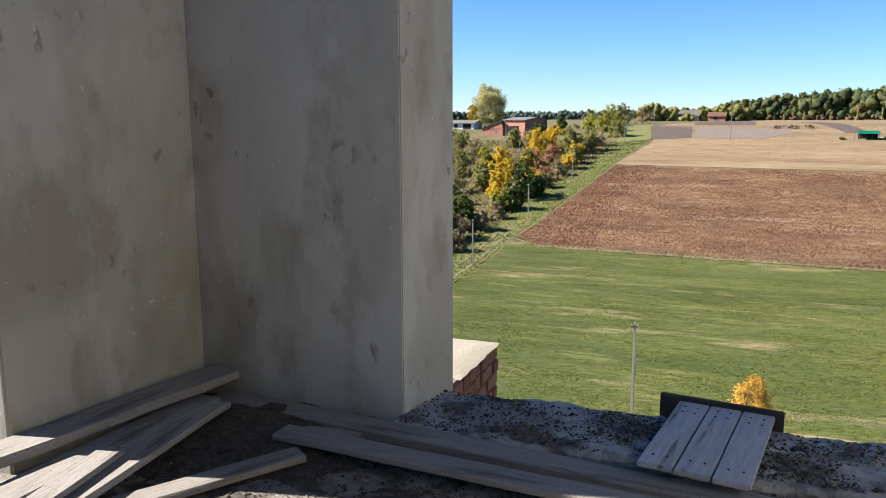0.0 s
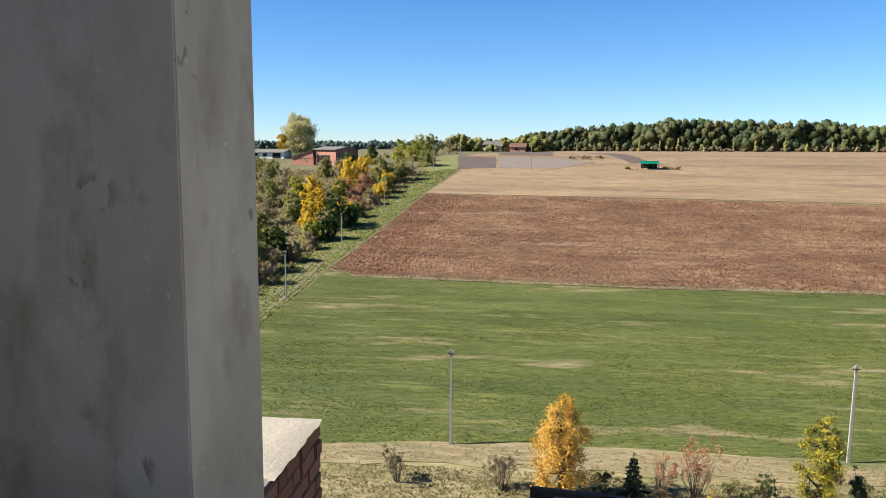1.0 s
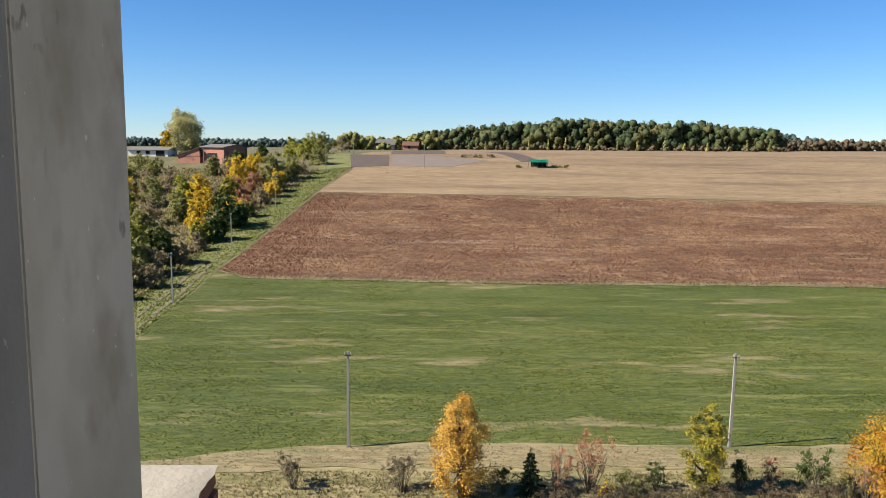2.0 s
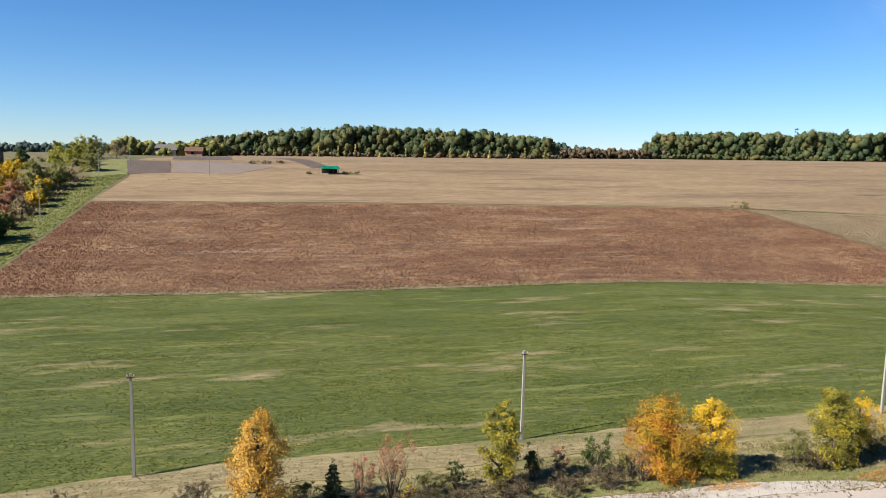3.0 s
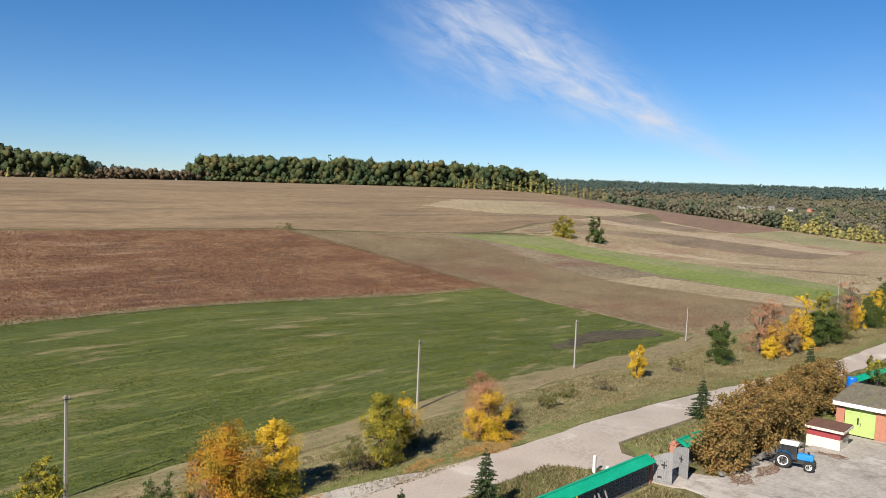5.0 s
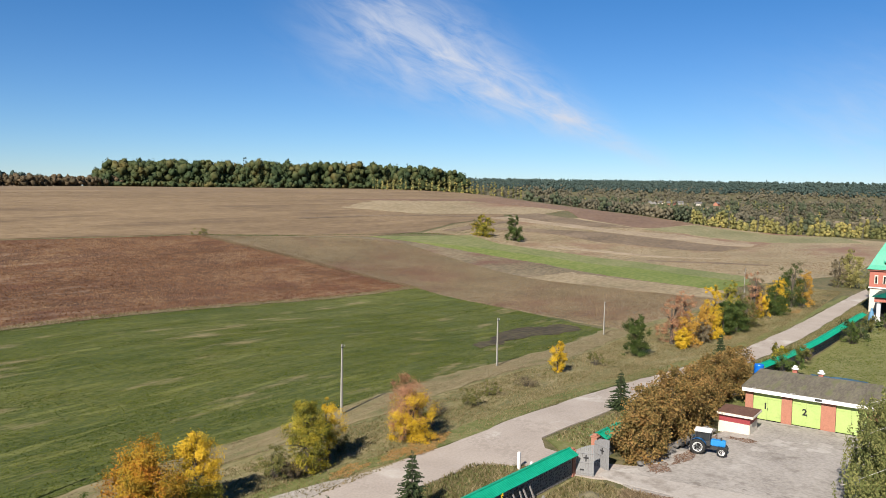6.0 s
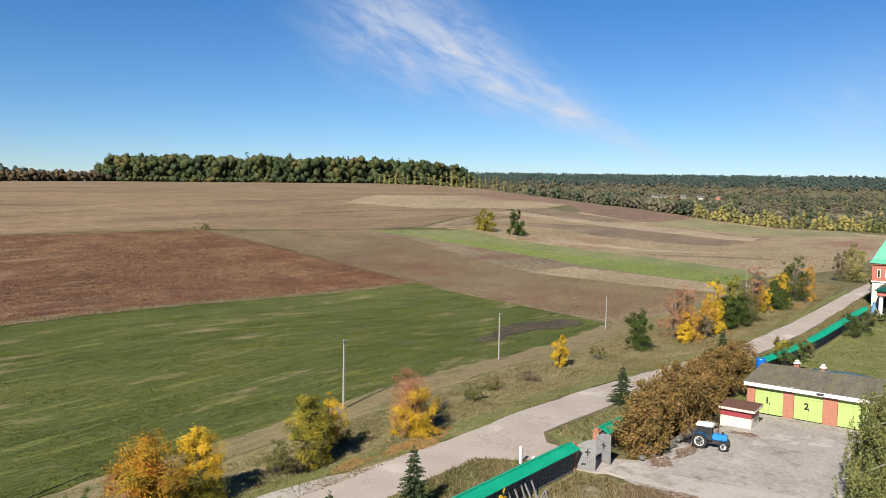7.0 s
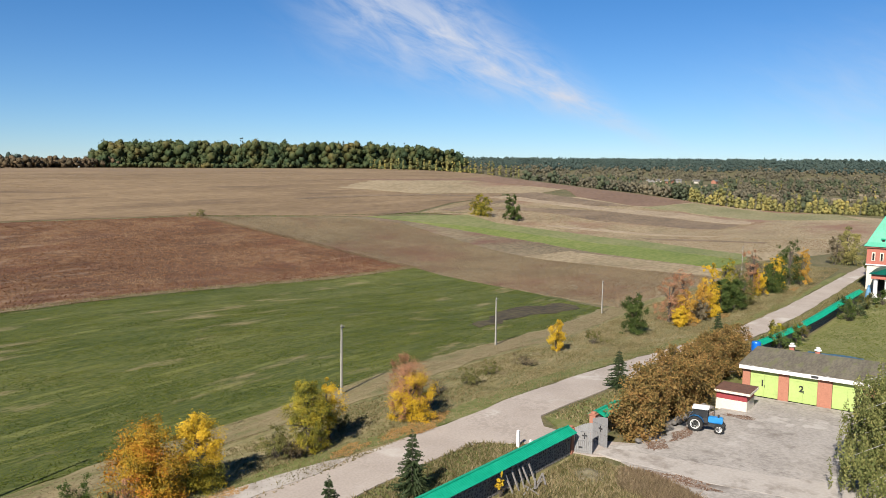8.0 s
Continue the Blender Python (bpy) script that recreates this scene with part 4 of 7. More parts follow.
def shutter():
    """Three boards side by side lying across the sill, a batten hooked over the outer end."""
    top = empty("board_panel", 0, 0, 0)
    top.matrix_basis = pose(-0.348, 3.26, 0.05, -1.0, 0, -8)
    tagged(top, "grey weathered three-board panel lying across the ledge", "panel")
    W, L = 0.158, 0.86
    for k in range(3):
        b = box(W * k + 0.003, -0.008 * k, 0, W * k + W - 0.004, L, 0.026, bevel=0.004)
        part("board", b, M["board_grey"], top)
    part("batten", box(-0.1, L + 0.002, -0.1, 0.51, L + 0.03, 0.05, bevel=0.004), M["board_dark"], top, "dark batten across the outer end")
    part("batten", box(0.03, L - 0.2, -0.03, 0.44, L - 0.11, -0.002, bevel=0.004), M["board_dark"], top)
    for k in range(3):
        for q in (0.05, 0.11):
            for yy in (0.1, 0.7, 0.78):
                nl = part("nail", lathe([(0.006, 0.0), (0.006, 0.004), (0.003, 0.006)], 6), M["metal_dark"], top)
                nl.matrix_basis = pose(W * k + q, yy + 0.01 * (k % 2), 0.025)


room()
uneven_ledge()
brick_pier()
plank(-1.46, -1.8, -1.085, -0.02, 0.13, 0.14, 0.2, 0.05, "thick old plank lying against the side wall", seed=1)
plank(-1.15, -1.9, -1.05, -0.26, 0.05, 0.06, 0.19, 0.035, "wide weathered plank with a sunlit end", seed=2)
plank(-0.83, -1.9, -0.965, -0.28, 0.045, 0.055, 0.17, 0.035, "weathered plank beside the wide one", seed=8)
plank(-0.82, -2.0, -0.98, -1.0, 0.08, 0.088, 0.12, 0.028, "narrow plank lying on a wider one", seed=3)
plank(-1.05, -1.7, -0.27, -0.58, -0.02, 0.0, 0.13, 0.035, "short split plank on the floor", seed=4)
plank(-0.47, -0.43, 1.75, -0.62, 0.02, 0.03, 0.14, 0.035, "long dirty plank lying along the ledge", seed=5)
plank(-1.1, -0.08, 3.2, -0.56, 0.005, 0.015, 0.16, 0.05, "dusty beam along the inner edge of the ledge", seed=6, name="beam")
plank(-1.15, -0.5, -0.1, -0.3, -0.02, -0.01, 0.16, 0.035, "dark plank half buried in rubble", seed=7)
shutter()
# ---------------------------------------------------------------- poles along the meadow and the lane
def concrete_pole(x, y, h, lean_x=0.0, lean_y=0.0, turn=0.0, label="grey concrete power pole with a short crossarm"):
    top = empty("power_pole", 0, 0, 0)
    top.matrix_basis = pose(x, y, lz(x, y), lean_y, lean_x, turn)
    tagged(top, label, "power pole", group="power poles")
    bm = box(-0.13, -0.11, -0.4, 0.13, 0.11, h, bevel=0.02)
    for v in bm.verts:
        k = 1 - 0.35 * max(0, v.co.z) / h
        v.co.x *= k
        v.co.y *= k
    part("shaft", bm, M["pole"], top)
    part("crossarm", box(-0.28, -0.17, h - 0.34, 0.28, -0.09, h - 0.26, bevel=0.006), M["metal_dark"], top)
    for dx in (-0.23, 0.23):
        ib = lathe([(0.015, 0), (0.02, 0.06), (0.05, 0.07), (0.05, 0.12), (0.035, 0.15), (0.045, 0.17), (0.02, 0.2)], 8)
        ob = part("insulator", ib, M["porcelain"], top)
        ob.matrix_basis = pose(dx, -0.13, h - 0.25)
    return top


for x, y, h, lx in ((-7.0, 61.0, 7.9, 0.0), (23.5, 61.3, 7.8, 0.5), (59.4, 59.6, 7.6, 0.5), (93, 61.1, 6.9, 0.0), (136.6, 64.3, 6.4, 0.5), (210.5, 58, 8.0, 0)):
    concrete_pole(x, y, h, lx)
for x, y, h in ((-39, 116.3, 7.7), (-41.3, 160, 7.7), (-41.2, 205, 7.8), (-36.3, 266, 9.0), (-3.4, 276, 9.0), (-76, 262, 8), (-30.5, 300, 8.5)):
    concrete_pole(x, y, h)
# ---------------------------------------------------------------- plants
def leaf_cloud(blobs, n, size, g, flat=0.6, droop=0.0, shell=0.45, grain=52):
    """n small leaf quads spread through ellipsoids (x, y, z, rx, ry, rz), thicker towards their surface, in clumps."""
    B = np.array(blobs, float)
    vol = (B[:, 3] * B[:, 4] + B[:, 4] * B[:, 5] + B[:, 3] * B[:, 5])
    which = g.choice(len(B), n, p=vol / vol.sum())
    # clump centres give an uneven outline with gaps
    nc = max(14, n // grain) if n < 6000 else max(70, n // (grain * 3))
    cw = g.choice(len(B), nc, p=vol / vol.sum())
    d = g.normal(size=(nc, 3))
    d /= np.linalg.norm(d, axis=1)[:, None]
    rad = (shell + (1.06 - shell) * g.random(nc) ** 0.6)[:, None]
    C = B[cw, :3] + d * rad * B[cw, 3:]
    CN = d
    pick = g.integers(0, nc, n)
    spread = (0.13 if n < 6000 else 0.17) * B[cw[pick], 3:].mean(1)[:, None] * g.uniform(0.7, 1.25, nc)[pick][:, None]
    P = C[pick] + g.normal(size=(n, 3)) * spread
    N = CN[pick] * 0.9 + g.normal(size=(n, 3)) * 0.6 + np.array([0, 0, 0.35])
    N /= np.linalg.norm(N, axis=1)[:, None]
    A = np.cross(N, g.normal(size=(n, 3)))
    A /= np.linalg.norm(A, axis=1)[:, None] + 1e-9
    if droop:
        A = A * (1 - droop) + np.array([0, 0, -1.0]) * droop
        A /= np.linalg.norm(A, axis=1)[:, None]
        N = np.cross(A, g.normal(size=(n, 3)))
        N /= np.linalg.norm(N, axis=1)[:, None] + 1e-9
    T = np.cross(N, A)
    s = size * g.uniform(0.6, 1.35, n)[:, None]
    a, t = A * s * 0.5, T * s * 0.5 * flat
    V = np.stack([P - a, P + t * 1.0 - a * 0.1, P + a, P - t * 1.0 - a * 0.1], 1).reshape(-1, 3)
    return V, np.arange(n * 4).reshape(-1, 4)


def limbs(h, base_r, blobs, g, fork=0.35, sides=7):
    """Trunk and boughs from the foot to the middle of each leaf mass."""
    lean = g.normal(0, 0.03 * h, 2)
    tr = [(0, 0, -0.3), (lean[0] * 0.2, lean[1] * 0.2, h * 0.15), (lean[0] * 0.5, lean[1] * 0.5, h * 0.4), (lean[0], lean[1], h * 0.75)]
    out = [tube(tr, [base_r * 1.35, base_r, base_r * 0.75, base_r * 0.25], sides)]
    for b in blobs:
        z0 = h * (fork + 0.2 * g.random()) * min(1, b[2] / (h * 0.6))
        p0 = np.array([lean[0] * z0 / h, lean[1] * z0 / h, z0])
        p2 = np.array(b[:3]) + g.normal(size=3) * 0.2 * np.array(b[3:])
        p1 = (p0 + p2) / 2 + np.array([0, 0, 0.06 * h]) + g.normal(size=3) * 0.03 * h
        out.append(tube([p0, p1, p2], [base_r * 0.5, base_r * 0.32, base_r * 0.1], 5))
        for _ in range(2):
            p3 = p2 + np.clip(g.normal(size=3), -1.2, 1.2) * 0.5 * np.array(b[3:])
            out.append(tube([p1, (p1 + p3) / 2 + g.normal(size=3) * 0.05, p3], [base_r * 0.25, base_r * 0.14, base_r * 0.05], 4))
    return merge(out)


def crown_blobs(h, w, g, low=0.2, n=7, slim=1.0):
    """Leaf masses of a crown h high and w wide that starts at low * h."""
    out = []
    for k in range(n):
        f = (k + 0.5) / n
        z = h * (low + (0.93 - low) * f)
        r = w / 2 * (0.55 + 0.75 * math.sin(math.pi * (0.18 + 0.74 * f))) * 0.62
        a = 2.4 * k + g.random()
        off = w / 2 * 0.42 * (1 - 0.75 * f) * slim
        out.append((off * math.cos(a), off * math.sin(a), z, r * g.uniform(0.8, 1.15), r * g.uniform(0.8, 1.15), r * g.uniform(0.7, 1.0)))
    return out


def tree(name, x, y, h, w, leaf, label, seed, n=2600, size=0.2, low=0.18, masses=7, category="tree", group="", bark="bark", second=None, sparse=1.0, droop=0.0, extra=None):
    g = np.random.default_rng(seed)
    top = empty(name, x, y, lz(x, y) + 0.05, g.uniform(0, 360))
    tagged(top, label, category, group)
    bl = crown_blobs(h, w, g, low, masses)
    V, F = limbs(h, 0.028 * h + 0.02, bl, g)
    arrays("trunk", V, F, M[bark], top, smooth=True)
    n = int(n * sparse * 1.5)
    size = size * 1.12
    if second:
        k = max(1, int(len(bl) * 0.45))
        V, F = leaf_cloud(bl[k:], int(n * 0.55), size, g, droop=droop)
        arrays("crown", V, F, M[leaf], top)
        V, F = leaf_cloud(bl[:k], int(n * 0.45), size, g, droop=droop)
        tagged(arrays("lower_crown", V, F, M[second], top), "lower leaves of another colour")
    else:
        V, F = leaf_cloud(bl, n, size, g, droop=droop)
        arrays("crown", V, F, M[leaf], top)
    return top


def shrub(x, y, h, w, leaf, label, seed, n=700, size=0.14, category="shrub", group="", twigs=26, name="shrub"):
    """A bush: many thin stems from the ground and loose leaves over them."""
    g = np.random.default_rng(seed)
    top = empty(name, x, y, lz(x, y) + 0.04)
    tagged(top, label, category, group)
    st = []
    for _ in range(twigs):
        a, r = g.uniform(0, 6.28), w / 2 * g.random() ** 0.5
        p = np.array([math.cos(a) * r, math.sin(a) * r, h * g.uniform(0.55, 1.05) * (1 - 0.35 * (2 * r / w) ** 2)])
        q = p * np.array([0.35, 0.35, 0.45]) + g.normal(size=3) * 0.04 * h
        st.append(tube([(p[0] * 0.1, p[1] * 0.1, -0.1), q, p], [0.012 * h ** 0.5, 0.009 * h ** 0.5, 0.003], 4))
    V, F = merge(st)
    arrays("branchwork", V, F, M["bark"], top)
    bl = [(g.normal(0, w * 0.17), g.normal(0, w * 0.17), h * g.uniform(0.3, 0.72), w * 0.3, w * 0.3, h * 0.3) for _ in range(5)]
    V, F = leaf_cloud(bl, n, size, g, shell=0.2)
    V[:, 2] = np.maximum(V[:, 2], 0.02)
    arrays("foliage", V, F, M[leaf], top)
    return top


def spruce(x, y, h, w, seed, label="young dark green spruce", group="young spruces"):
    g = np.random.default_rng(seed)
    top = empty("spruce", x, y, lz(x, y) + 0.05, g.uniform(0, 360))
    tagged(top, label, "spruce", group)
    V, F = tube([(0, 0, -0.2), (0, 0, h * 0.6), (0, 0, h)], [0.022 * h, 0.012 * h, 0.004], 6)
    arrays("trunk", V, F, M["bark"], top)
    VV = []
    tiers = max(8, int(h * 3.6))
    for t in range(tiers):
        f = (t + g.uniform(-0.2, 0.2)) / tiers
        z, r = h * (0.05 + 0.9 * f), w / 2 * max(0.02, 1 - f) ** 0.9 + 0.08
        nb = int(12 - 5 * f)
        a0 = g.uniform(0, 6.28)
        for b in range(nb):
            a = a0 + 6.283 * b / nb + g.normal(0, 0.25)
            rr = r * g.uniform(0.55, 1.25)
            rise = g.uniform(-0.05, 0.3)
            m = max(4, int(rr * 12))
            for s in range(m):
                q = (s + 0.5) / m
                p = np.array([math.cos(a) * rr * q, math.sin(a) * rr * q, z + rr * (rise * q - 0.4 * q * q + 0.15 * q ** 4)])
                for sd in (-1, 1):
                    dd = np.array([math.cos(a + sd * 0.75), math.sin(a + sd * 0.75), -0.3 + g.normal(0, 0.2)])
                    ln, wd = g.uniform(0.14, 0.3) * (1.15 - q * 0.6) * min(1, h / 3), 0.065
                    up = np.array([0, 0, 1]) * wd + g.normal(size=3) * 0.02
                    VV.append([p - up, p + dd * ln * 0.5 + up, p + dd * ln, p + dd * ln * 0.4 - up])
    for k in range(14):        # the leader
        z = h * (0.86 + 0.14 * k / 14)
        a = g.uniform(0, 6.28)
        d = np.array([math.cos(a), math.sin(a), 0.7]) * 0.16
        p = np.array([0, 0, z])
        VV.append([p, p + d * 0.5 + np.array([0, 0, 0.04]), p + d, p + d * 0.4 - np.array([0, 0, 0.03])])
    V = np.array(VV).reshape(-1, 3)
    arrays("foliage", V, np.arange(len(V)).reshape(-1, 4), M["f_spruce"], top)
    return top


# along the verge, between meadow and road
V_GROUP = "autumn trees along the verge"
tree("maple_tree", 1.6, 52.4, 7.2, 4.3, "f_amber", "slender maple in full amber autumn leaf on the verge", 11, n=13000, size=0.12, low=0.1, masses=10, group=V_GROUP)
tree("maple_tree", 18.6, 53.0, 6.6, 3.2, "f_yelgreen", "small maple turning from green to yellow on the verge", 12, n=10500, size=0.115, low=0.08, masses=8, group=V_GROUP)
tree("maple_tree", 31.0, 51.6, 6.2, 5.2, "f_orange", "round maple with orange and red autumn leaves", 13, n=18000, size=0.12, low=0.05, masses=10, group=V_GROUP)
tree("maple_tree", 34.9, 51.3, 5.6, 4.0, "f_yellow", "gold and green maple beside the orange one", 14, n=13000, size=0.12, low=0.04, masses=8, group=V_GROUP, second="f_yelgreen")
tree("maple_tree", 45.6, 50.6, 6.1, 4.0, "f_yelgreen", "green and yellow maple beside the road", 15, n=13000, size=0.12, low=0.05, masses=8, group=V_GROUP)
tree("maple_tree", 48.6, 51.0, 5.6, 2.6, "f_yellow", "thin yellow sapling leaning on a larger tree", 16, n=4200, size=0.09, low=0.3, masses=5, group=V_GROUP)
tree("maple_tree", 56.9, 48.2, 4.8, 4.4, "f_yellow", "thinning maple with bright yellow lower leaves", 17, n=7500, size=0.12, low=0.08, group=V_GROUP, masses=9)
tree("maple_tree", 57.2, 49.2, 6.5, 4.6, "f_pink", "half-bare russet tree behind the yellow maple", 18, n=9000, size=0.1, low=0.25, group=V_GROUP)
tree("maple_tree", 95.8, 53.0, 4.3, 2.5, "f_yellow", "small bright yellow maple standing alone", 19, n=6000, size=0.11, low=0.08, group=V_GROUP)
tree("juniper_bush", 119.5, 51.0, 6.4, 4.6, "f_green", "dense dark green bush on the verge", 20, n=8280, size=0.158, low=0.02, category="bush")
for i, (x, y, h, w, lf, lab) in enumerate((
        (136.5, 51.2, 8.6, 5.6, "f_pink", "half-bare russet tree by the road"), (140.8, 50.2, 9.4, 5.6, "f_pink", "tall half-bare russet tree by the road"),
        (138.2, 48.8, 5.8, 4.4, "f_amber", "low orange-brown tree by the road"), (133.1, 48.0, 3.6, 3.0, "f_yellow", "low bright yellow shrub tree by the road"),
        (142.5, 47.4, 4.0, 3.4, "f_grey", "grey half-bare shrub tree by the road"), (145.5, 48.2, 8.0, 3.6, "f_amber", "narrow orange maple by the road"),
        (147.5, 46.8, 3.6, 2.6, "f_yellow", "low golden shrub tree by the road"), (151.1, 48.4, 10.2, 4.6, "f_yellow", "tall golden maple by the road"),
        (153.5, 46.9, 7.0, 4.6, "f_green", "dark green tree below the golden maple"), (160.4, 47.9, 10.4, 4.8, "f_yelgreen", "tall green and gold tree by the road"),
        (159, 46.0, 6.5, 5.0, "f_green", "dark green tree by the road"), (165.7, 46.0, 6.6, 5.8, "f_olive", "olive thicket tree by the road"),
        (169, 48.0, 8.4, 5.4, "f_grey", "grey half-bare thicket tree by the road"), (175.9, 47.4, 10.8, 5.4, "f_pink", "tall russet half-bare tree by the road"),
        (180, 46.4, 6.0, 4.0, "f_yellow", "golden tree by the road"), (182, 47.6, 9.0, 5.0, "f_grey", "grey-brown half-bare tree by the road"),
        (187, 45.2, 6.4, 6.0, "f_green", "dense green tree by the road"), (193.8, 46.2, 8.0, 4.8, "f_yellow", "golden orange tree by the road"),
        (202.2, 44.8, 11.0, 7.4, "f_green", "large dense dark green roadside tree"), (206.5, 42.8, 9.0, 5.0, "f_amber", "amber tree against the dark green one"))):
    tree("roadside_tree", x, y, h, w, lf, lab, 40 + i, n=3800, size=0.2, low=0.03, group="trees along the road", sparse=0.6 if lf in ("f_pink", "f_grey") else 2.0 if lf == "f_green" else 1.0)
tree("bush_tree", 258, 40, 10.8, 10, "f_poplar", "broad yellow-green tree at the road's end", 60, n=3200, size=0.4, low=0.02)
tree("bush_tree", 256, 43, 9.0, 6, "f_grey", "thin grey tree at the road's end", 61, n=1400, size=0.35, low=0.05)
shrub(236, 31, 5.5, 6, "f_green", "green shrub beside the road's end", 62, n=1500, size=0.35)
# pale half-bare shrubs below the window
S_GROUP = "scrub along the verge"
for i, (x, y, h, w, lf, lab, n) in enumerate((
        (-10.0, 53.4, 2.6, 2.0, "f_grey", "pale seeding shrub on the verge", 700), (-2.4, 53.0, 2.9, 2.8, "f_grey", "pale seeding shrub on the verge", 800),
        (4.6, 52.8, 2.2, 2.0, "f_olive", "olive shrub on the verge", 500), (8.2, 52.4, 4.2, 2.2, "f_pink", "thin russet shrub with bare twigs", 420),
        (10.6, 52.9, 5.6, 3.2, "f_pink", "tall half-bare russet sapling", 700), (13.2, 52.6, 2.4, 2.8, "f_olive", "low olive shrub on the verge", 600),
        (11.6, 51.8, 2.0, 1.6, "f_yellow", "low shrub with some yellow leaves", 300),
        (15.3, 53.4, 2.2, 1.8, "f_green", "low dark green shrub on the verge", 500), (21.2, 53.3, 3.0, 2.0, "f_green", "dark green shrub beside the maple", 700),
        (23.4, 53.6, 3.0, 2.0, "f_pink", "pinkish half-bare shrub on the verge", 300), (26.2, 53.0, 3.6, 2.4, "f_green", "dark green pointed shrub on the verge", 800),
        (28.6, 52.4, 2.2, 2.0, "f_olive", "low olive shrub on the verge", 450), (29.2, 51.4, 3.4, 2.2, "f_pink", "thin russet shrub beside the orange maple", 300),
        # dark brush row, also standing in for the shadow band on this verge
        (8.0, 50.8, 1.5, 3.6, "f_brush", "dark low brush, partly standing in for shadow on the verge", 800), (11.4, 50.6, 1.7, 3.8, "f_brush", "dark low brush, partly standing in for shadow on the verge", 800), (15.0, 50.7, 1.5, 3.8, "f_brush", "dark low brush, partly standing in for shadow on the verge", 800),
        (18.8, 50.5, 1.7, 3.8, "f_brush", "dark low brush, partly standing in for shadow on the verge", 800), (22.4, 50.6, 1.6, 3.8, "f_brush", "dark low brush, partly standing in for shadow on the verge", 800), (26.0, 50.5, 1.7, 3.8, "f_brush", "dark low brush, partly standing in for shadow on the verge", 800),
        (42.8, 51.5, 3.2, 3.6, "f_olive", "tangled olive scrub beside the maple", 900), (50.5, 51.6, 2.6, 3.0, "f_olive", "tangled scrub on the verge", 600),
        # the first is brush added to darken the shade under the maple
        (43.6, 50.0, 2.2, 3.4, "f_brush", "brown brush deepening the shade at the maple's foot", 800), (61, 50.6, 2.4, 3.5, "f_olive", "grey-green scrub on the verge", 700), (66, 51.8, 2.0, 3.2, "f_grey", "dry grey scrub on the verge", 600),
        (71, 51.0, 1.9, 3.6, "f_olive", "low scrub on the verge", 600), (77, 52.0, 1.8, 3.4, "f_olive", "low scrub on the verge", 500),
        (84, 51.2, 1.8, 3.2, "f_grey", "low dry scrub on the verge", 500), (105, 51.5, 2.2, 3.2, "f_olive", "low scrub on the verge", 500))):
    shrub(x, y, h, w, lf, lab, 100 + i, n=n * 3, size=0.12, group=S_GROUP)
spruce(6.4, 52.6, 3.4, 2.2, 70)
spruce(35.6, 38.6, 4.0, 2.6, 71)
spruce(43.3, 37.6, 5.2, 3.2, 72)
spruce(81.2, 37.6, 4.6, 3.2, 73)
spruce(120.5, 38.0, 5.2, 3.2, 74)
# brown chestnuts over the yard wall
for i, (x, y, h, w) in enumerate(((66.4, 29.4, 4.9, 5.0), (70.4, 29.8, 5.8, 5.4), (75.0, 29.6, 6.5, 5.6), (80.0, 29.4, 6.4, 5.6), (85.0, 29.8, 5.8, 5.2), (90.5, 30.4, 6.0, 5.2), (96.0, 30.2, 6.2, 5.4), (101.5, 30.0, 5.8, 5.2))):
    tree("chestnut_tree", x, y, h, w, "f_chestnut", "chestnut tree with browning leaves beside the yard", 80 + i, n=8500, size=0.2, low=0.08, masses=9, group="chestnuts beside the yard", droop=0.15)
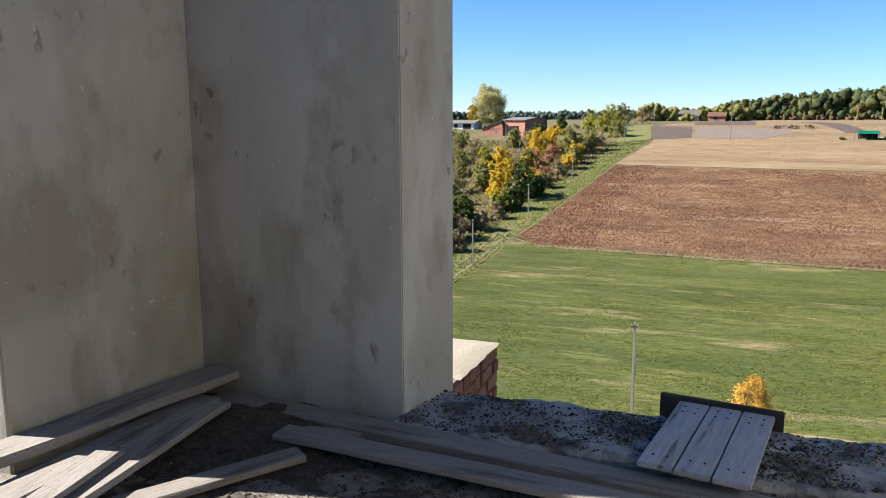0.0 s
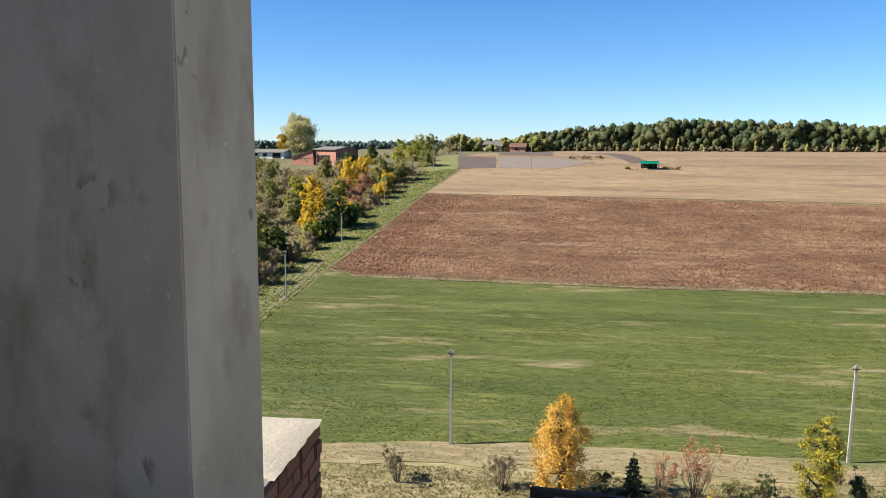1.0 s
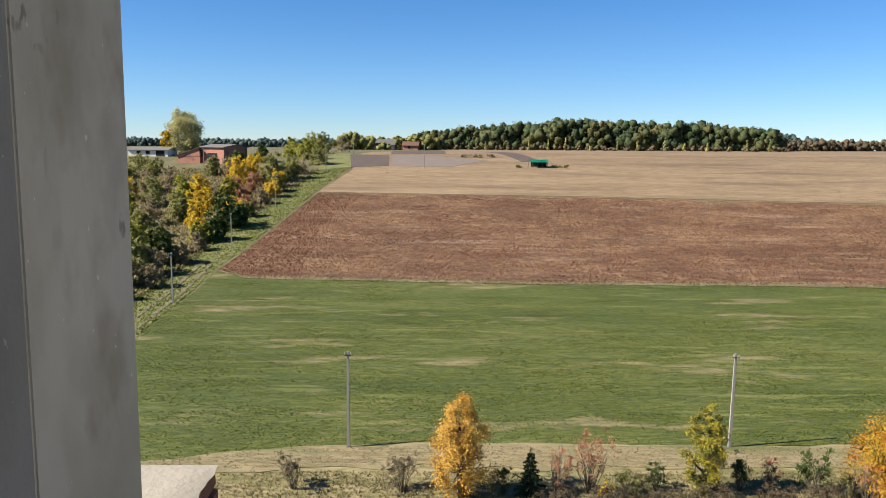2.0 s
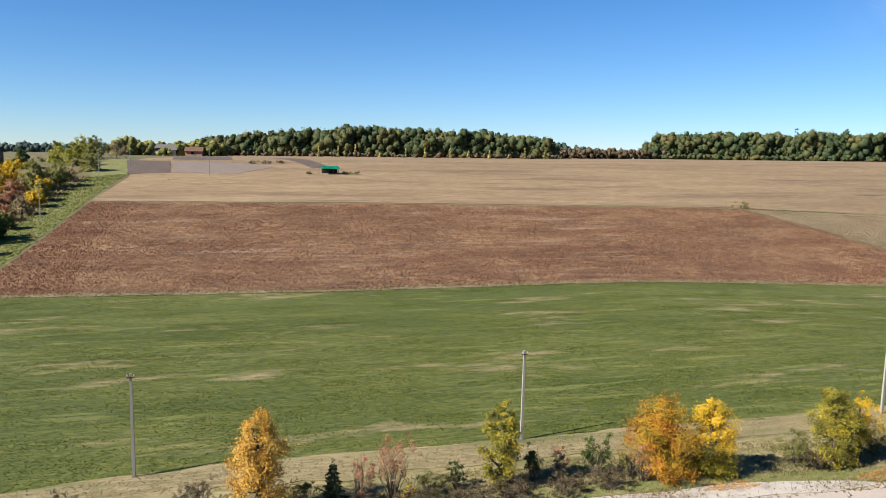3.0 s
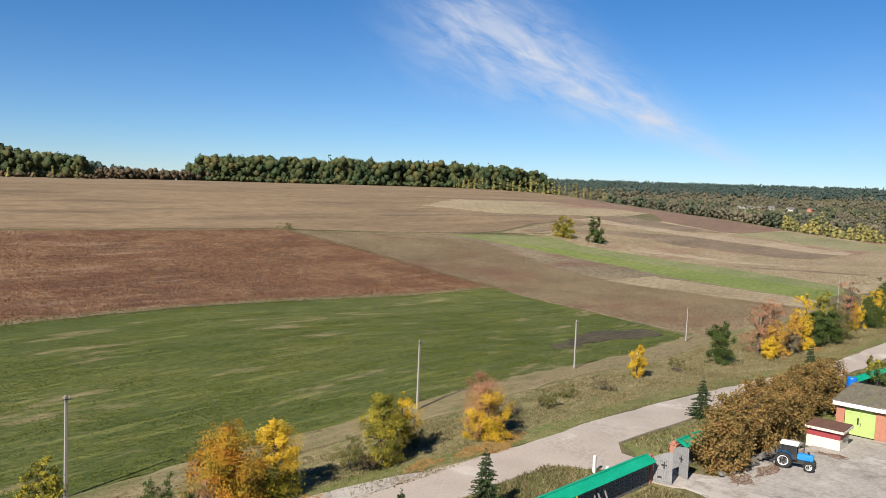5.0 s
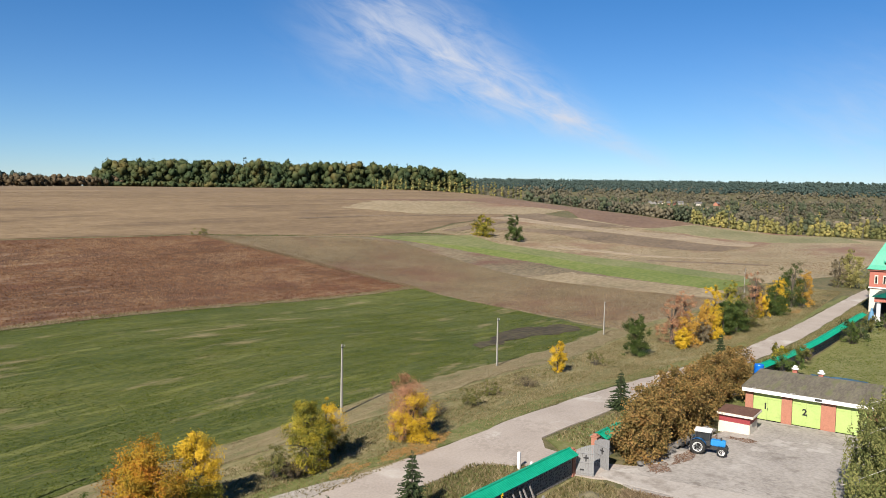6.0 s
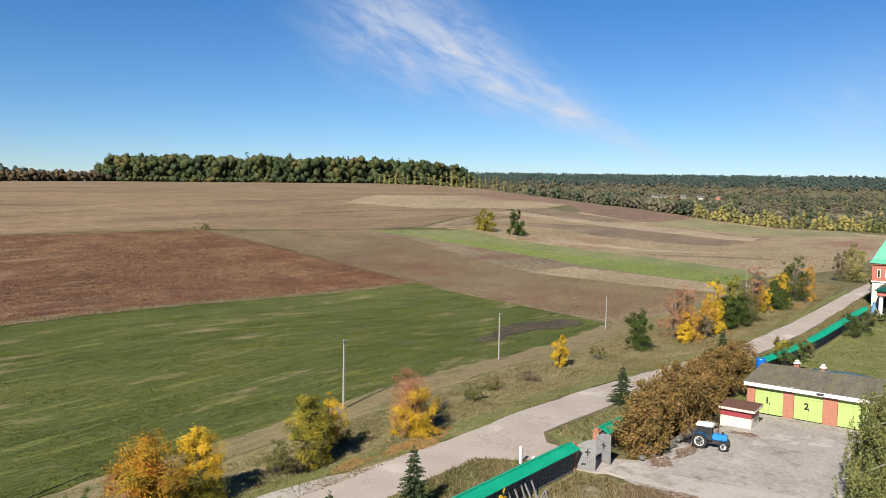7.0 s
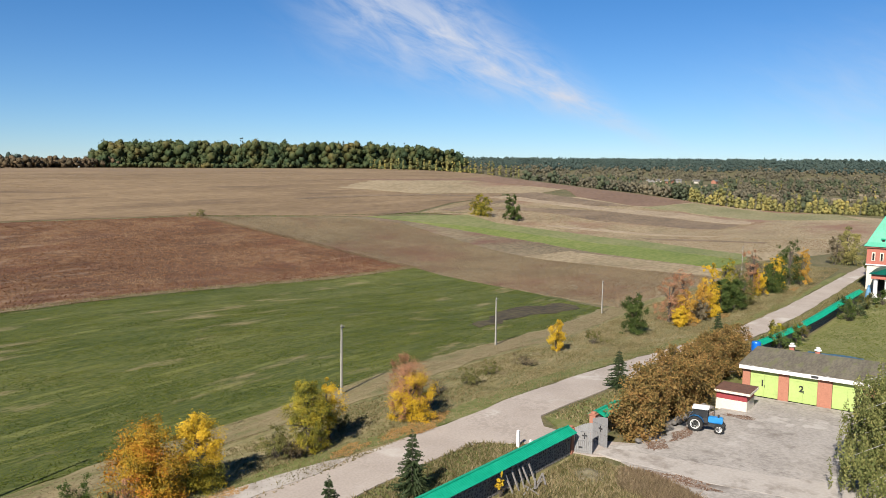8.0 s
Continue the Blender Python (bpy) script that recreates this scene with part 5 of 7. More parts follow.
# weeping birch in the yard
def weeping_birch(x, y, h, w, seed):
    """A birch whose thin twigs hang in long curtains of small leaves."""
    g = np.random.default_rng(seed)
    top = empty("birch_tree", x, y, lz(x, y) + 0.05)
    tagged(top, "weeping birch with hanging curtains of green-yellow leaves", "birch")
    tr = [(0, 0, -0.3), (0.1, 0, h * 0.3), (-0.05, 0.1, h * 0.6), (0, 0, h * 0.97)]
    out = [tube(tr, [0.3, 0.22, 0.14, 0.02], 8)]
    P, A = [], []
    for k in range(110):
        f = 0.1 + 0.88 * (k / 110)
        a = 2.4 * k + g.normal(0, 0.2)
        reach = w / 2 * (1.05 - 0.75 * f ** 1.8) * g.uniform(0.6, 1.08)
        p0 = np.array([0, 0, h * f * 0.86])
        p1 = p0 + np.array([math.cos(a) * reach * 0.6, math.sin(a) * reach * 0.6, h * 0.09])
        p2 = p0 + np.array([math.cos(a) * reach, math.sin(a) * reach, h * 0.045])
        out.append(tube([p0, p1, p2], [0.05, 0.025, 0.008], 5))
        for q in range(26):
            t = g.random() ** 0.6
            s0 = p0 + (p1 - p0) * t * 2 if t < 0.5 else p1 + (p2 - p1) * (t - 0.5) * 2
            s0 = s0 + g.normal(size=3) * np.array([0.42, 0.42, 0.25])
            ln = min(g.uniform(0.7, 2.8), max(0.5, s0[2] - 0.3))
            sway = g.normal(0, 0.16, 2)
            m = int(ln * 34)
            u = (np.arange(m) + g.random(m)) / m
            P.append(s0 + np.stack([sway[0] * u * ln * 0.5, sway[1] * u * ln * 0.5, -u * ln], 1) + g.normal(size=(m, 3)) * 0.08)
    V, F = merge(out)
    arrays("trunk", V, F, M["birch_bark"], top, smooth=True)
    P = np.concatenate(P)
    n = len(P)
    A = g.normal(size=(n, 3)) * 0.5 + np.array([0, 0, -1.0])
    A /= np.linalg.norm(A, axis=1)[:, None]
    T = np.cross(A, g.normal(size=(n, 3)))
    T /= np.linalg.norm(T, axis=1)[:, None]
    s = g.uniform(0.11, 0.21, n)[:, None]
    V = np.stack([P, P + A * s * 0.45 + T * s * 0.36, P + A * s, P + A * s * 0.45 - T * s * 0.36], 1).reshape(-1, 3)
    arrays("crown", V, np.arange(n * 4).reshape(-1, 4), M["f_willow"], top)


weeping_birch(66.0, 7.2, 13.6, 12.6, 90)
# bushes in the garden
for i, (x, y, h, w, lf) in enumerate(((120, 29, 4.2, 5.5, "f_green"), (126, 30, 4.0, 5.0, "f_yelgreen"), (132, 29.2, 3.6, 4.5, "f_olive"), (137, 29.6, 3.2, 3.5, "f_grey"),
                                      (160, 25.5, 4.6, 6.5, "f_green"), (167, 25.8, 4.8, 6.5, "f_spruce"), (176, 24.6, 3.8, 5, "f_olive"), (184, 22.6, 3.6, 4.5, "f_green"))):
    shrub(x, y, h, w, lf, "leafy garden bush beside the wall", 130 + i, n=1400, size=0.28, group="garden bushes", category="bush")
# two trees alone on the slope
tree("field_tree", 278.5, 183.4, 8.5, 9.5, "f_yelgreen", "round yellow-green tree alone in the fields", 95, n=2600, size=0.5, low=0.0)
tree("field_tree", 284, 171.4, 10.5, 8.0, "f_green", "dark green tree alone in the fields", 96, n=2600, size=0.5, low=0.02)

# thicket west of the lane
L_GROUP = "thicket beside the lane"
LIST = [(-57, 147, 10.5, 8, "f_yelgreen"), (-62, 150, 10, 7, "f_yellow"), (-52, 127, 8.0, 5.5, "f_yelgreen"), (-55, 117, 8.5, 6, "f_yellow"), (-51, 147, 7.5, 5, "f_green"), (-52, 137, 8, 5.5, "f_olive"), (-54, 108, 7.5, 6, "f_yelgreen"), (-47.5, 170, 6.0, 5, "f_green"), (-66, 152, 9.5, 8, "f_yellow"), (-70, 156, 9, 8, "f_yellow"), (-50, 140, 5.5, 5.5, "f_grey"), (-47, 128, 4.5, 4.5, "f_grey"), (-52, 133, 5, 5, "f_grey"),
        (-49, 118, 4, 4.5, "f_grey"), (-54, 122, 5, 5, "f_olive"), (-48, 108, 3.5, 4, "f_grey"), (-59, 138, 9, 7, "f_yellow"), (-55, 156, 6, 6, "f_olive"),
        (-54.8, 184, 8, 6.5, "f_yellow"), (-48.6, 182, 8.5, 7, "f_green"), (-45.8, 186, 6, 5, "f_green"), (-61, 190, 7.5, 6, "f_olive"), (-67, 186, 8, 7, "f_grey"), (-73, 182, 8, 7, "f_olive"), (-64, 172, 6.5, 6, "f_olive"), (-72, 170, 7, 6, "f_grey"),
        (-62, 210, 8.5, 7, "f_yellow"), (-68, 214, 8, 7, "f_yelgreen"), (-55, 212, 7, 6, "f_yelgreen"), (-74, 208, 8, 7, "f_olive"), (-80, 205, 8, 7, "f_grey"), (-49, 205, 4, 5, "f_pink"), (-52, 215, 4.5, 5, "f_pink"), (-51, 200, 4, 5, "f_yellow"),
        (-60, 243, 9, 7, "f_yellow"), (-56, 248, 10, 8, "f_yellow"), (-50, 246, 9.5, 8, "f_olive"), (-45, 252, 8, 7, "f_olive"), (-47, 238, 5.5, 5, "f_yellow"), (-53, 232, 5, 6, "f_pink"), (-58, 228, 4.5, 6, "f_pink"), (-44, 262, 6, 6, "f_grey"),
        (-66, 255, 6, 6, "f_grey"), (-72, 258, 6.5, 6, "f_olive"), (-80, 240, 6, 6, "f_grey"), (-86, 246, 7, 7, "f_olive"), (-93, 248, 8, 8, "f_olive"), (-98, 240, 8, 8, "f_yelgreen"), (-103, 246, 8, 8, "f_green"), (-90, 232, 7, 7, "f_olive"),
        (-83, 228, 7, 7, "f_grey"), (-92, 220, 7, 7, "f_grey"), (-84, 215, 7, 7, "f_yellow"), (-76, 225, 6, 6, "f_grey"), (-70, 232, 5, 6, "f_grey"), (-96, 262, 6, 8, "f_olive"), (-108, 262, 8, 8, "f_green"),
        (-42, 285, 7, 7, "f_olive"), (-48, 300, 7.5, 8, "f_yelgreen"), (-55, 310, 8, 8, "f_yelgreen"), (-46, 330, 9, 8, "f_olive"), (-52, 345, 9, 9, "f_yelgreen"), (-40, 345, 7, 7, "f_grey"), (-75, 270, 4.5, 5, "f_grey"), (-68, 275, 6, 6, "f_green"), (-63, 290, 6.5, 6, "f_green"),
        (-78, 160, 8, 8, "f_yellow"), (-84, 165, 8, 8, "f_olive"), (-90, 180, 8, 8, "f_olive"), (-96, 200, 8, 8, "f_grey"), (-76, 195, 7, 7, "f_yelgreen"), (-60, 128, 8.5, 6.5, "f_yelgreen"), (-64, 140, 9.5, 7, "f_yellow"), (-56, 112, 5, 5, "f_olive"), (-62, 118, 6, 6, "f_grey"),
        (-46.5, 196, 4.5, 4, "f_olive"), (-46.5, 212, 4.5, 4.5, "f_grey"), (-45.5, 222, 5, 5, "f_yellow"), (-46, 230, 5, 5, "f_olive"), (-48.5, 160, 4, 4, "f_grey"), (-50, 168, 5, 5, "f_yelgreen"), (-48, 148, 4, 4, "f_grey"),
        (-74, 140, 8, 8, "f_yelgreen"), (-68, 130, 7, 7, "f_yellow"), (-52, 100, 4, 5, "f_grey"), (-60, 104, 5, 6, "f_olive"), (-70, 112, 6, 7, "f_yelgreen")]
NAMES = {"f_yellow": "golden yellow", "f_yelgreen": "yellow-green", "f_green": "dark green", "f_olive": "olive green", "f_grey": "grey half-bare", "f_pink": "russet half-bare"}
for i, (x, y, h, w, lf) in enumerate(LIST):
    tree("thicket_tree", x, y, h * 0.88, w * 1.08, {"f_yelgreen": "f_thicketlime", "f_grey": "f_thicket", "f_olive": "f_thicketgreen", "f_yellow": "f_thicketgold"}.get(lf, lf), NAMES[lf] + " tree in the thicket beside the lane", 200 + i, n=2300, size=0.5 if lf not in ("f_grey", "f_pink") else 0.36, low=0.0,
         group=L_GROUP, masses=6, sparse=0.75 if lf in ("f_grey", "f_pink") else 1.0)
tree("big_birch", -98.5, 316, 16.8, 14.0, "f_goldbirch", "tall old birch turning gold beside the barns", 300, n=11000, size=0.5, low=0.06, masses=13, bark="birch_bark", droop=0.35)
tree("big_birch", -104.5, 312, 11.5, 5, "f_yellow", "golden birch beside the old one", 301, n=2600, size=0.6, low=0.05, masses=8, bark="birch_bark", droop=0.35)
# ---------------------------------------------------------------- woods and far growth
def ico(sub):
    bm = bmesh.new()
    bmesh.ops.create_icosphere(bm, subdivisions=sub, radius=1.0)
    v = np.array([tuple(q.co) for q in bm.verts])
    f = np.array([[q.index for q in t.verts] for t in bm.faces])
    bm.free()
    return v, f


ICO = {1: ico(1), 2: ico(2)}


def wood(name, spots, material, label, quads, size, seed, low=0.1, conic=0.0, lumps=14, fine=2):
    """A far stand of trees nobody could count, one mesh: each crown a heap of ragged boughs covered with loose leaf clumps.
    spots: x, y, height, width; conic: how far the crown narrows to its top; lumps: boughs to a crown."""
    g = np.random.default_rng(seed)
    iv, jf = ICO[fine]
    VV, FF, o = [], [], 0
    for x, y, h, w in spots:
        z = lz(x, y)
        m = lumps
        f = (np.arange(m) + g.uniform(0, 1, m)) / m
        a = 2.4 * np.arange(m) + g.uniform(0, 6)
        wide = (0.5 + 0.5 * np.sin(np.pi * (0.1 + 0.75 * f))) * (1 - conic * f)
        off = w / 2 * wide * g.uniform(0.1, 0.85, m) * (0.45 if conic else 1.0)
        r = w / 2 * g.uniform(0.3, 0.52, m) * (1 - 0.65 * conic * f)
        C = np.stack([x + np.cos(a) * off, y + np.sin(a) * off, z + h * (low + (0.97 - low) * f) - r * (1.3 * f - 0.35)], 1)
        R = np.stack([r, r, np.minimum(r * 1.1, h * 0.3)], 1)
        for c, rr in zip(C, R):
            d = np.clip(g.normal(0.86, 0.2, len(iv)), 0.45, 1.3)
            VV.append(c + iv * d[:, None] * rr)
            FF.append(jf + o)
            o += len(iv)
        k = g.choice(m, quads, p=r * r / (r * r).sum())
        N = g.normal(size=(quads, 3))
        N[:, 2] += 0.35
        N /= np.linalg.norm(N, axis=1)[:, None]
        P = C[k] + N * R[k] * g.uniform(0.75, 1.2, quads)[:, None]
        N = N + g.normal(size=(quads, 3)) * 0.7
        N /= np.linalg.norm(N, axis=1)[:, None]
        A = np.cross(N, g.normal(size=(quads, 3)))
        A /= np.linalg.norm(A, axis=1)[:, None] + 1e-9
        T = np.cross(N, A)
        s = (size * g.uniform(0.5, 1.3, quads))[:, None] * 0.5
        V = np.stack([P - A * s, P + T * s * 0.8, P + A * s, P - T * s * 0.8], 1).reshape(-1, 3)
        F = np.arange(quads * 4).reshape(-1, 4)
        VV.append(V)
        FF.append(np.concatenate([F[:, [0, 1, 2]], F[:, [0, 2, 3]]]) + o)
        o += len(V)
    ob = arrays(name, np.concatenate(VV), np.concatenate(FF), material)
    return tagged(ob, label, "woodland", kind="stuff")


G7 = np.random.default_rng(77)


def strip(p0, p1, rows, gap, depth, h, w, edge=None):
    """Trees in rows behind a line p0 - p1; edge(t) scales the height along the line."""
    d = np.array(p1, float) - np.array(p0, float)
    L = np.hypot(*d)
    d /= L
    nrm = np.array([-d[1], d[0]])
    out = []
    for r in range(rows):
        s = G7.uniform(0, gap)
        while s < L:
            k = edge(s / L) if edge else 1.0
            q = np.array(p0) + d * s + nrm * (r * depth + G7.normal(0, depth * 0.25))
            out.append((q[0], q[1], h * k * G7.uniform(0.85, 1.12), w * G7.uniform(0.8, 1.25)))
            s += gap * G7.uniform(0.7, 1.3)
    return out


# the oak wood straight ahead
wood("oak_wood", strip((208, 469), (-4, 563), 3, 6.5, 8, 19.0, 12.5, lambda t: 0.6 + 0.42 * math.sin(math.pi * t) ** 0.8), M["f_oak"],
     "dark green oak wood on the hilltop", 620, 1.0, 1, low=0.0)
wood("wood_edge_birches", strip((189, 428), (16, 506), 1, 13, 3, 8.0, 3.6, lambda t: 0.8 + 0.45 * math.sin(31 * t) * math.sin(13 * t)), M["f_poplar"], "young yellow birches along the wood's edge", 160, 0.6, 2, low=0.0, conic=0.6, lumps=7)
wood("wood_edge_brush", strip((192, 430), (4, 514), 1, 7, 3, 3.4, 6.0), M["f_brush"], "low russet brush along the wood's edge", 70, 0.5, 22, low=0.0, lumps=5)
# the second wood, further round
wood("oak_wood", strip((528, 368), (302, 514), 3, 6.5, 8, 19.2, 12.5, lambda t: 0.92 + 0.1 * math.sin(math.pi * t) - (0.3 if t > 0.975 else 0)), M["f_oak"],
     "dark green oak wood along the ridge", 620, 1.0, 3, low=0.0)
wood("undergrowth", strip((532, 360), (299, 509), 2, 6, 16, 5, 9), M["f_oak"], "dark undergrowth along the foot of the wood", 110, 0.8, 23, low=0.0, lumps=6)
wood("pine_tips", [(x, y, h, w * 0.42) for x, y, h, w in strip((548, 388), (400, 482), 2, 10, 8, 21.4, 11)], M["f_hazewood"], "pine tops standing over the oaks", 150, 0.9, 4, low=0.4, conic=0.85, lumps=8)
wood("birch_saplings", strip((512, 300), (424, 374), 2, 4.6, 3, 9.8, 3.2, lambda t: 1.1 - 0.25 * t + 0.12 * math.sin(40 * t)), M["f_poplar"], "pale yellow birch saplings below the wood", 110, 0.55, 5, low=0.0, conic=0.6, lumps=6)
wood("low_brush", strip((300, 500), (214, 486), 2, 8, 6, 7.5, 8), M["f_brush"], "low grey-brown brush between the woods", 260, 0.7, 6, low=0.0, lumps=8)
wood("far_wood", strip((640, 1200), (180, 1300), 3, 11, 20, 36, 22), M["f_hazewood"], "far dark wood beyond the hill", 40, 2.6, 7, lumps=6)
# trees of the village over the left shoulder of the hill
wood("village_trees", strip((0, 478), (-56, 470), 2, 8, 9, 9.5, 8.5, lambda t: 0.85 + 0.25 * math.sin(9 * t)), M["f_thicketgreen"], "yellowing trees round the village", 300, 0.8, 8, low=0.0, lumps=10)
wood("village_trees", strip((5, 490), (-60, 480), 2, 9, 7, 9, 9), M["f_olive"], "olive trees round the village", 300, 0.8, 9, low=0.0, lumps=10)
wood("far_wood", strip((80, 1420), (-760, 1330), 4, 6.5, 22, 22, 20), M["f_hazewood"], "dark far wood along the horizon", 26, 2.6, 10, lumps=5, fine=1)
# the valley further round: rows of yellow trees, scrub, the wooded ridge
wood("yellow_tree_row", strip((560, 60), (566, 110), 2, 4.2, 4, 11, 6.4, lambda t: 0.85 + 0.25 * math.sin(23 * t + 1)), M["f_poplar"], "row of golden trees at the foot of the slope", 220, 0.7, 12, low=0.0, conic=0.25, lumps=8)
wood("yellow_tree_row", strip((566, 112), (534, 178), 2, 4.2, 4, 11, 6.2, lambda t: 0.85 + 0.25 * math.sin(19 * t + 1)), M["f_poplar"], "row of yellow-green trees at the foot of the slope", 220, 0.7, 19, low=0.0, conic=0.25, lumps=8)
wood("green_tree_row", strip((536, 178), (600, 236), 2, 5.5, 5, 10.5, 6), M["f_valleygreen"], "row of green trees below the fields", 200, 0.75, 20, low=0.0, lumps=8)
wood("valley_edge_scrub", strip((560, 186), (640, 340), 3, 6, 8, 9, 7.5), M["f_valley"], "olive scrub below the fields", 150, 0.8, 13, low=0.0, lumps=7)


def sector(n, r0, r1, a0, a1, h, w, clear=0.0):
    out = []
    while len(out) < n:
        r, a = math.sqrt(G7.uniform(r0 * r0, r1 * r1)), radians(G7.uniform(a0, a1))
        x, y = r * math.sin(a), r * math.cos(a)
        if 68.2 < math.degrees(a) < 74.4 and 1020 < r < 1420 and G7.random() < 0.93 or math.degrees(a) > 76.5 and (790 < r < 880 or 980 < r < 1060):
            continue        # the hamlet and the open fields
        if clear and noise.noise((x * 0.004, y * 0.012, 3)) > clear:
            continue
        out.append((x, y, h * G7.uniform(0.6, 1.25), w * G7.uniform(0.7, 1.3)))
    return out


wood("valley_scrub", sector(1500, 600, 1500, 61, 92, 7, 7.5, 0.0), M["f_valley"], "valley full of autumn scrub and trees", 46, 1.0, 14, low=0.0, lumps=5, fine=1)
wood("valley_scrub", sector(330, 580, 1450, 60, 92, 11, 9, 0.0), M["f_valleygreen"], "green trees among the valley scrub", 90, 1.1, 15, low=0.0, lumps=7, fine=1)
wood("valley_birches", sector(60, 700, 1300, 64, 92, 11, 6, 0.0), M["f_poplar"], "yellow birches in the valley", 80, 1.0, 16, low=0.0, conic=0.4, lumps=6, fine=1)
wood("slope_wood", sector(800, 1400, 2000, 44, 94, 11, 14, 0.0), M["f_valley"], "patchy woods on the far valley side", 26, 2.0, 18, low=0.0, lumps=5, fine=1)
wood("ridge_wood", sector(5200, 1850, 2750, 44, 94, 15, 15), M["f_hazewood"], "wooded ridge across the valley, tinted blue-green for haze", 8, 3.0, 17, low=0.0, lumps=3, fine=1)

# tufts: weeds, stubble and grass that give the fields their nap
tufts("brown_weeds", BROWN, 110000, 0.36, 0.24, M["brown_tuft"], "dense dead red-brown weed stalks", seed=2)
tufts("red_weeds", [(-39.3, 142.3), (-33, 136.7), (-24, 136.3), (-27, 185), (-20, 227), (-33.6, 228), (-37, 185)], 4500, 0.4, 0.2, M["red_tuft"], "band of redder weeds along the field's edge", seed=12)
tufts("red_weeds", [(112, 133.5), (163.5, 131.6), (161.5, 150), (140, 146)], 2600, 0.4, 0.2, M["red_tuft"], "redder weeds in the corner of the field", seed=13)
tufts("stubble_tufts", [(-33, 229), (46, 226), (158, 217), (222, 197), (300, 214), (340, 240), (300, 330), (-28, 330)], 70000, 0.22, 0.4, M["tan_tuft"], "dry tufts in the stubble", seed=3, lean=1.2, clump=(0.03, 0.4), blades=1)
tufts("hedge_scrub", [(158, 215), (202, 204.6), (281, 191.6), (281, 190.6), (202, 203.6), (158, 214)], 6000, 0.3, 0.35, M["f_green"], "dark line of low scrub between the fields", seed=14)
tufts("mown_stubs", [(-26, 57), (-8, 61), (20, 61.3), (59, 61), (110, 62.6), (143, 66.2), (146, 62), (110, 57.8), (59, 56.8), (20, 57.2), (-10, 57.2), (-26, 55)], 24000, 0.09, 0.1, M["mown_tuft"], "short dry stubs of mown grass", lift=0.1, seed=15, lean=1.0)
tufts("slope_weeds", [(256, 198), (300, 212), (366, 225), (420, 200), (440, 150), (440, 105), (380, 52), (300, 48), (268, 74), (291, 118), (284, 143), (270, 168)], 30000, 0.3, 0.35, M["weedy_tuft"], "dead weeds over the slope", seed=16)
tufts("fallow_weeds", [(164.3, 131), (161.6, 169), (158.4, 214), (212, 196), (222, 180), (210, 122), (203, 62), (145, 64), (161, 118)], 80000, 0.34, 0.18, M["weedy_tuft"], "grey and tan dead weeds", seed=4)
tufts("meadow_grass", MEADOW, 300000, 0.11, 0.17, M["meadow_tuft"], "short mown grass in tufts", lift=0.07, seed=5, clump=(0.25, 0.6), lean=1.0, hole=DARK, blades=1)
tufts("verge_grass", [(-40, 55), (-10, 56.3), (20, 56.4), (59, 56), (110, 57), (146, 61.4), (206, 59), (250, 62), (245, 40), (172, 38.4), (125, 41), (91, 43.6), (60, 45.3), (20, 46.8), (-40, 48)], 100000, 0.2, 0.1, M["verge_tuft"], "dry uncut grass on the verge", lift=0.05, seed=6, lean=0.5, clump=(0.35, 0.7))
tufts("roadside_weeds", [(20, 41.6), (55.5, 40.4), (58.2, 36), (58.2, 33.2), (20, 35.4)], 9000, 0.35, 0.1, M["verge_tuft"], "rough weeds between road and wall", lift=0.05, seed=7, lean=0.5)
tufts("roadside_weeds", [(66, 38.6), (90, 37), (124, 35.2), (172, 33.2), (232, 32.2), (232, 27), (66, 33)], 9000, 0.35, 0.12, M["verge_tuft"], "rough weeds along the wall", lift=0.05, seed=8, lean=0.5)
tufts("yard_weeds", [(26, 33.4), (57.8, 31.6), (58.2, 29), (56, 23), (52, 15), (40, 8), (26, 20)], 20000, 0.4, 0.1, M["verge_tuft"], "tall dry weeds inside the wall", lift=0.05, seed=9, lean=0.4)
tufts("lane_grass", [(-36, 84), (-40, 142), (-38, 185), (-34.5, 229), (-29, 278), (-40, 270), (-44, 215), (-47, 180), (-60, 130), (-50, 84)], 16000, 0.3, 0.2, M["meadow_tuft"], "uneven grass along the lane", lift=0.0, seed=10, lean=0.7)
tufts("thicket_floor", [(-46, 84), (-46, 140), (-47, 180), (-43, 215), (-39, 270), (-110, 270), (-110, 160), (-70, 90)], 20000, 0.6, 0.4, M["verge_tuft"], "tangled dry undergrowth beneath the thicket", lift=0.0, seed=11)
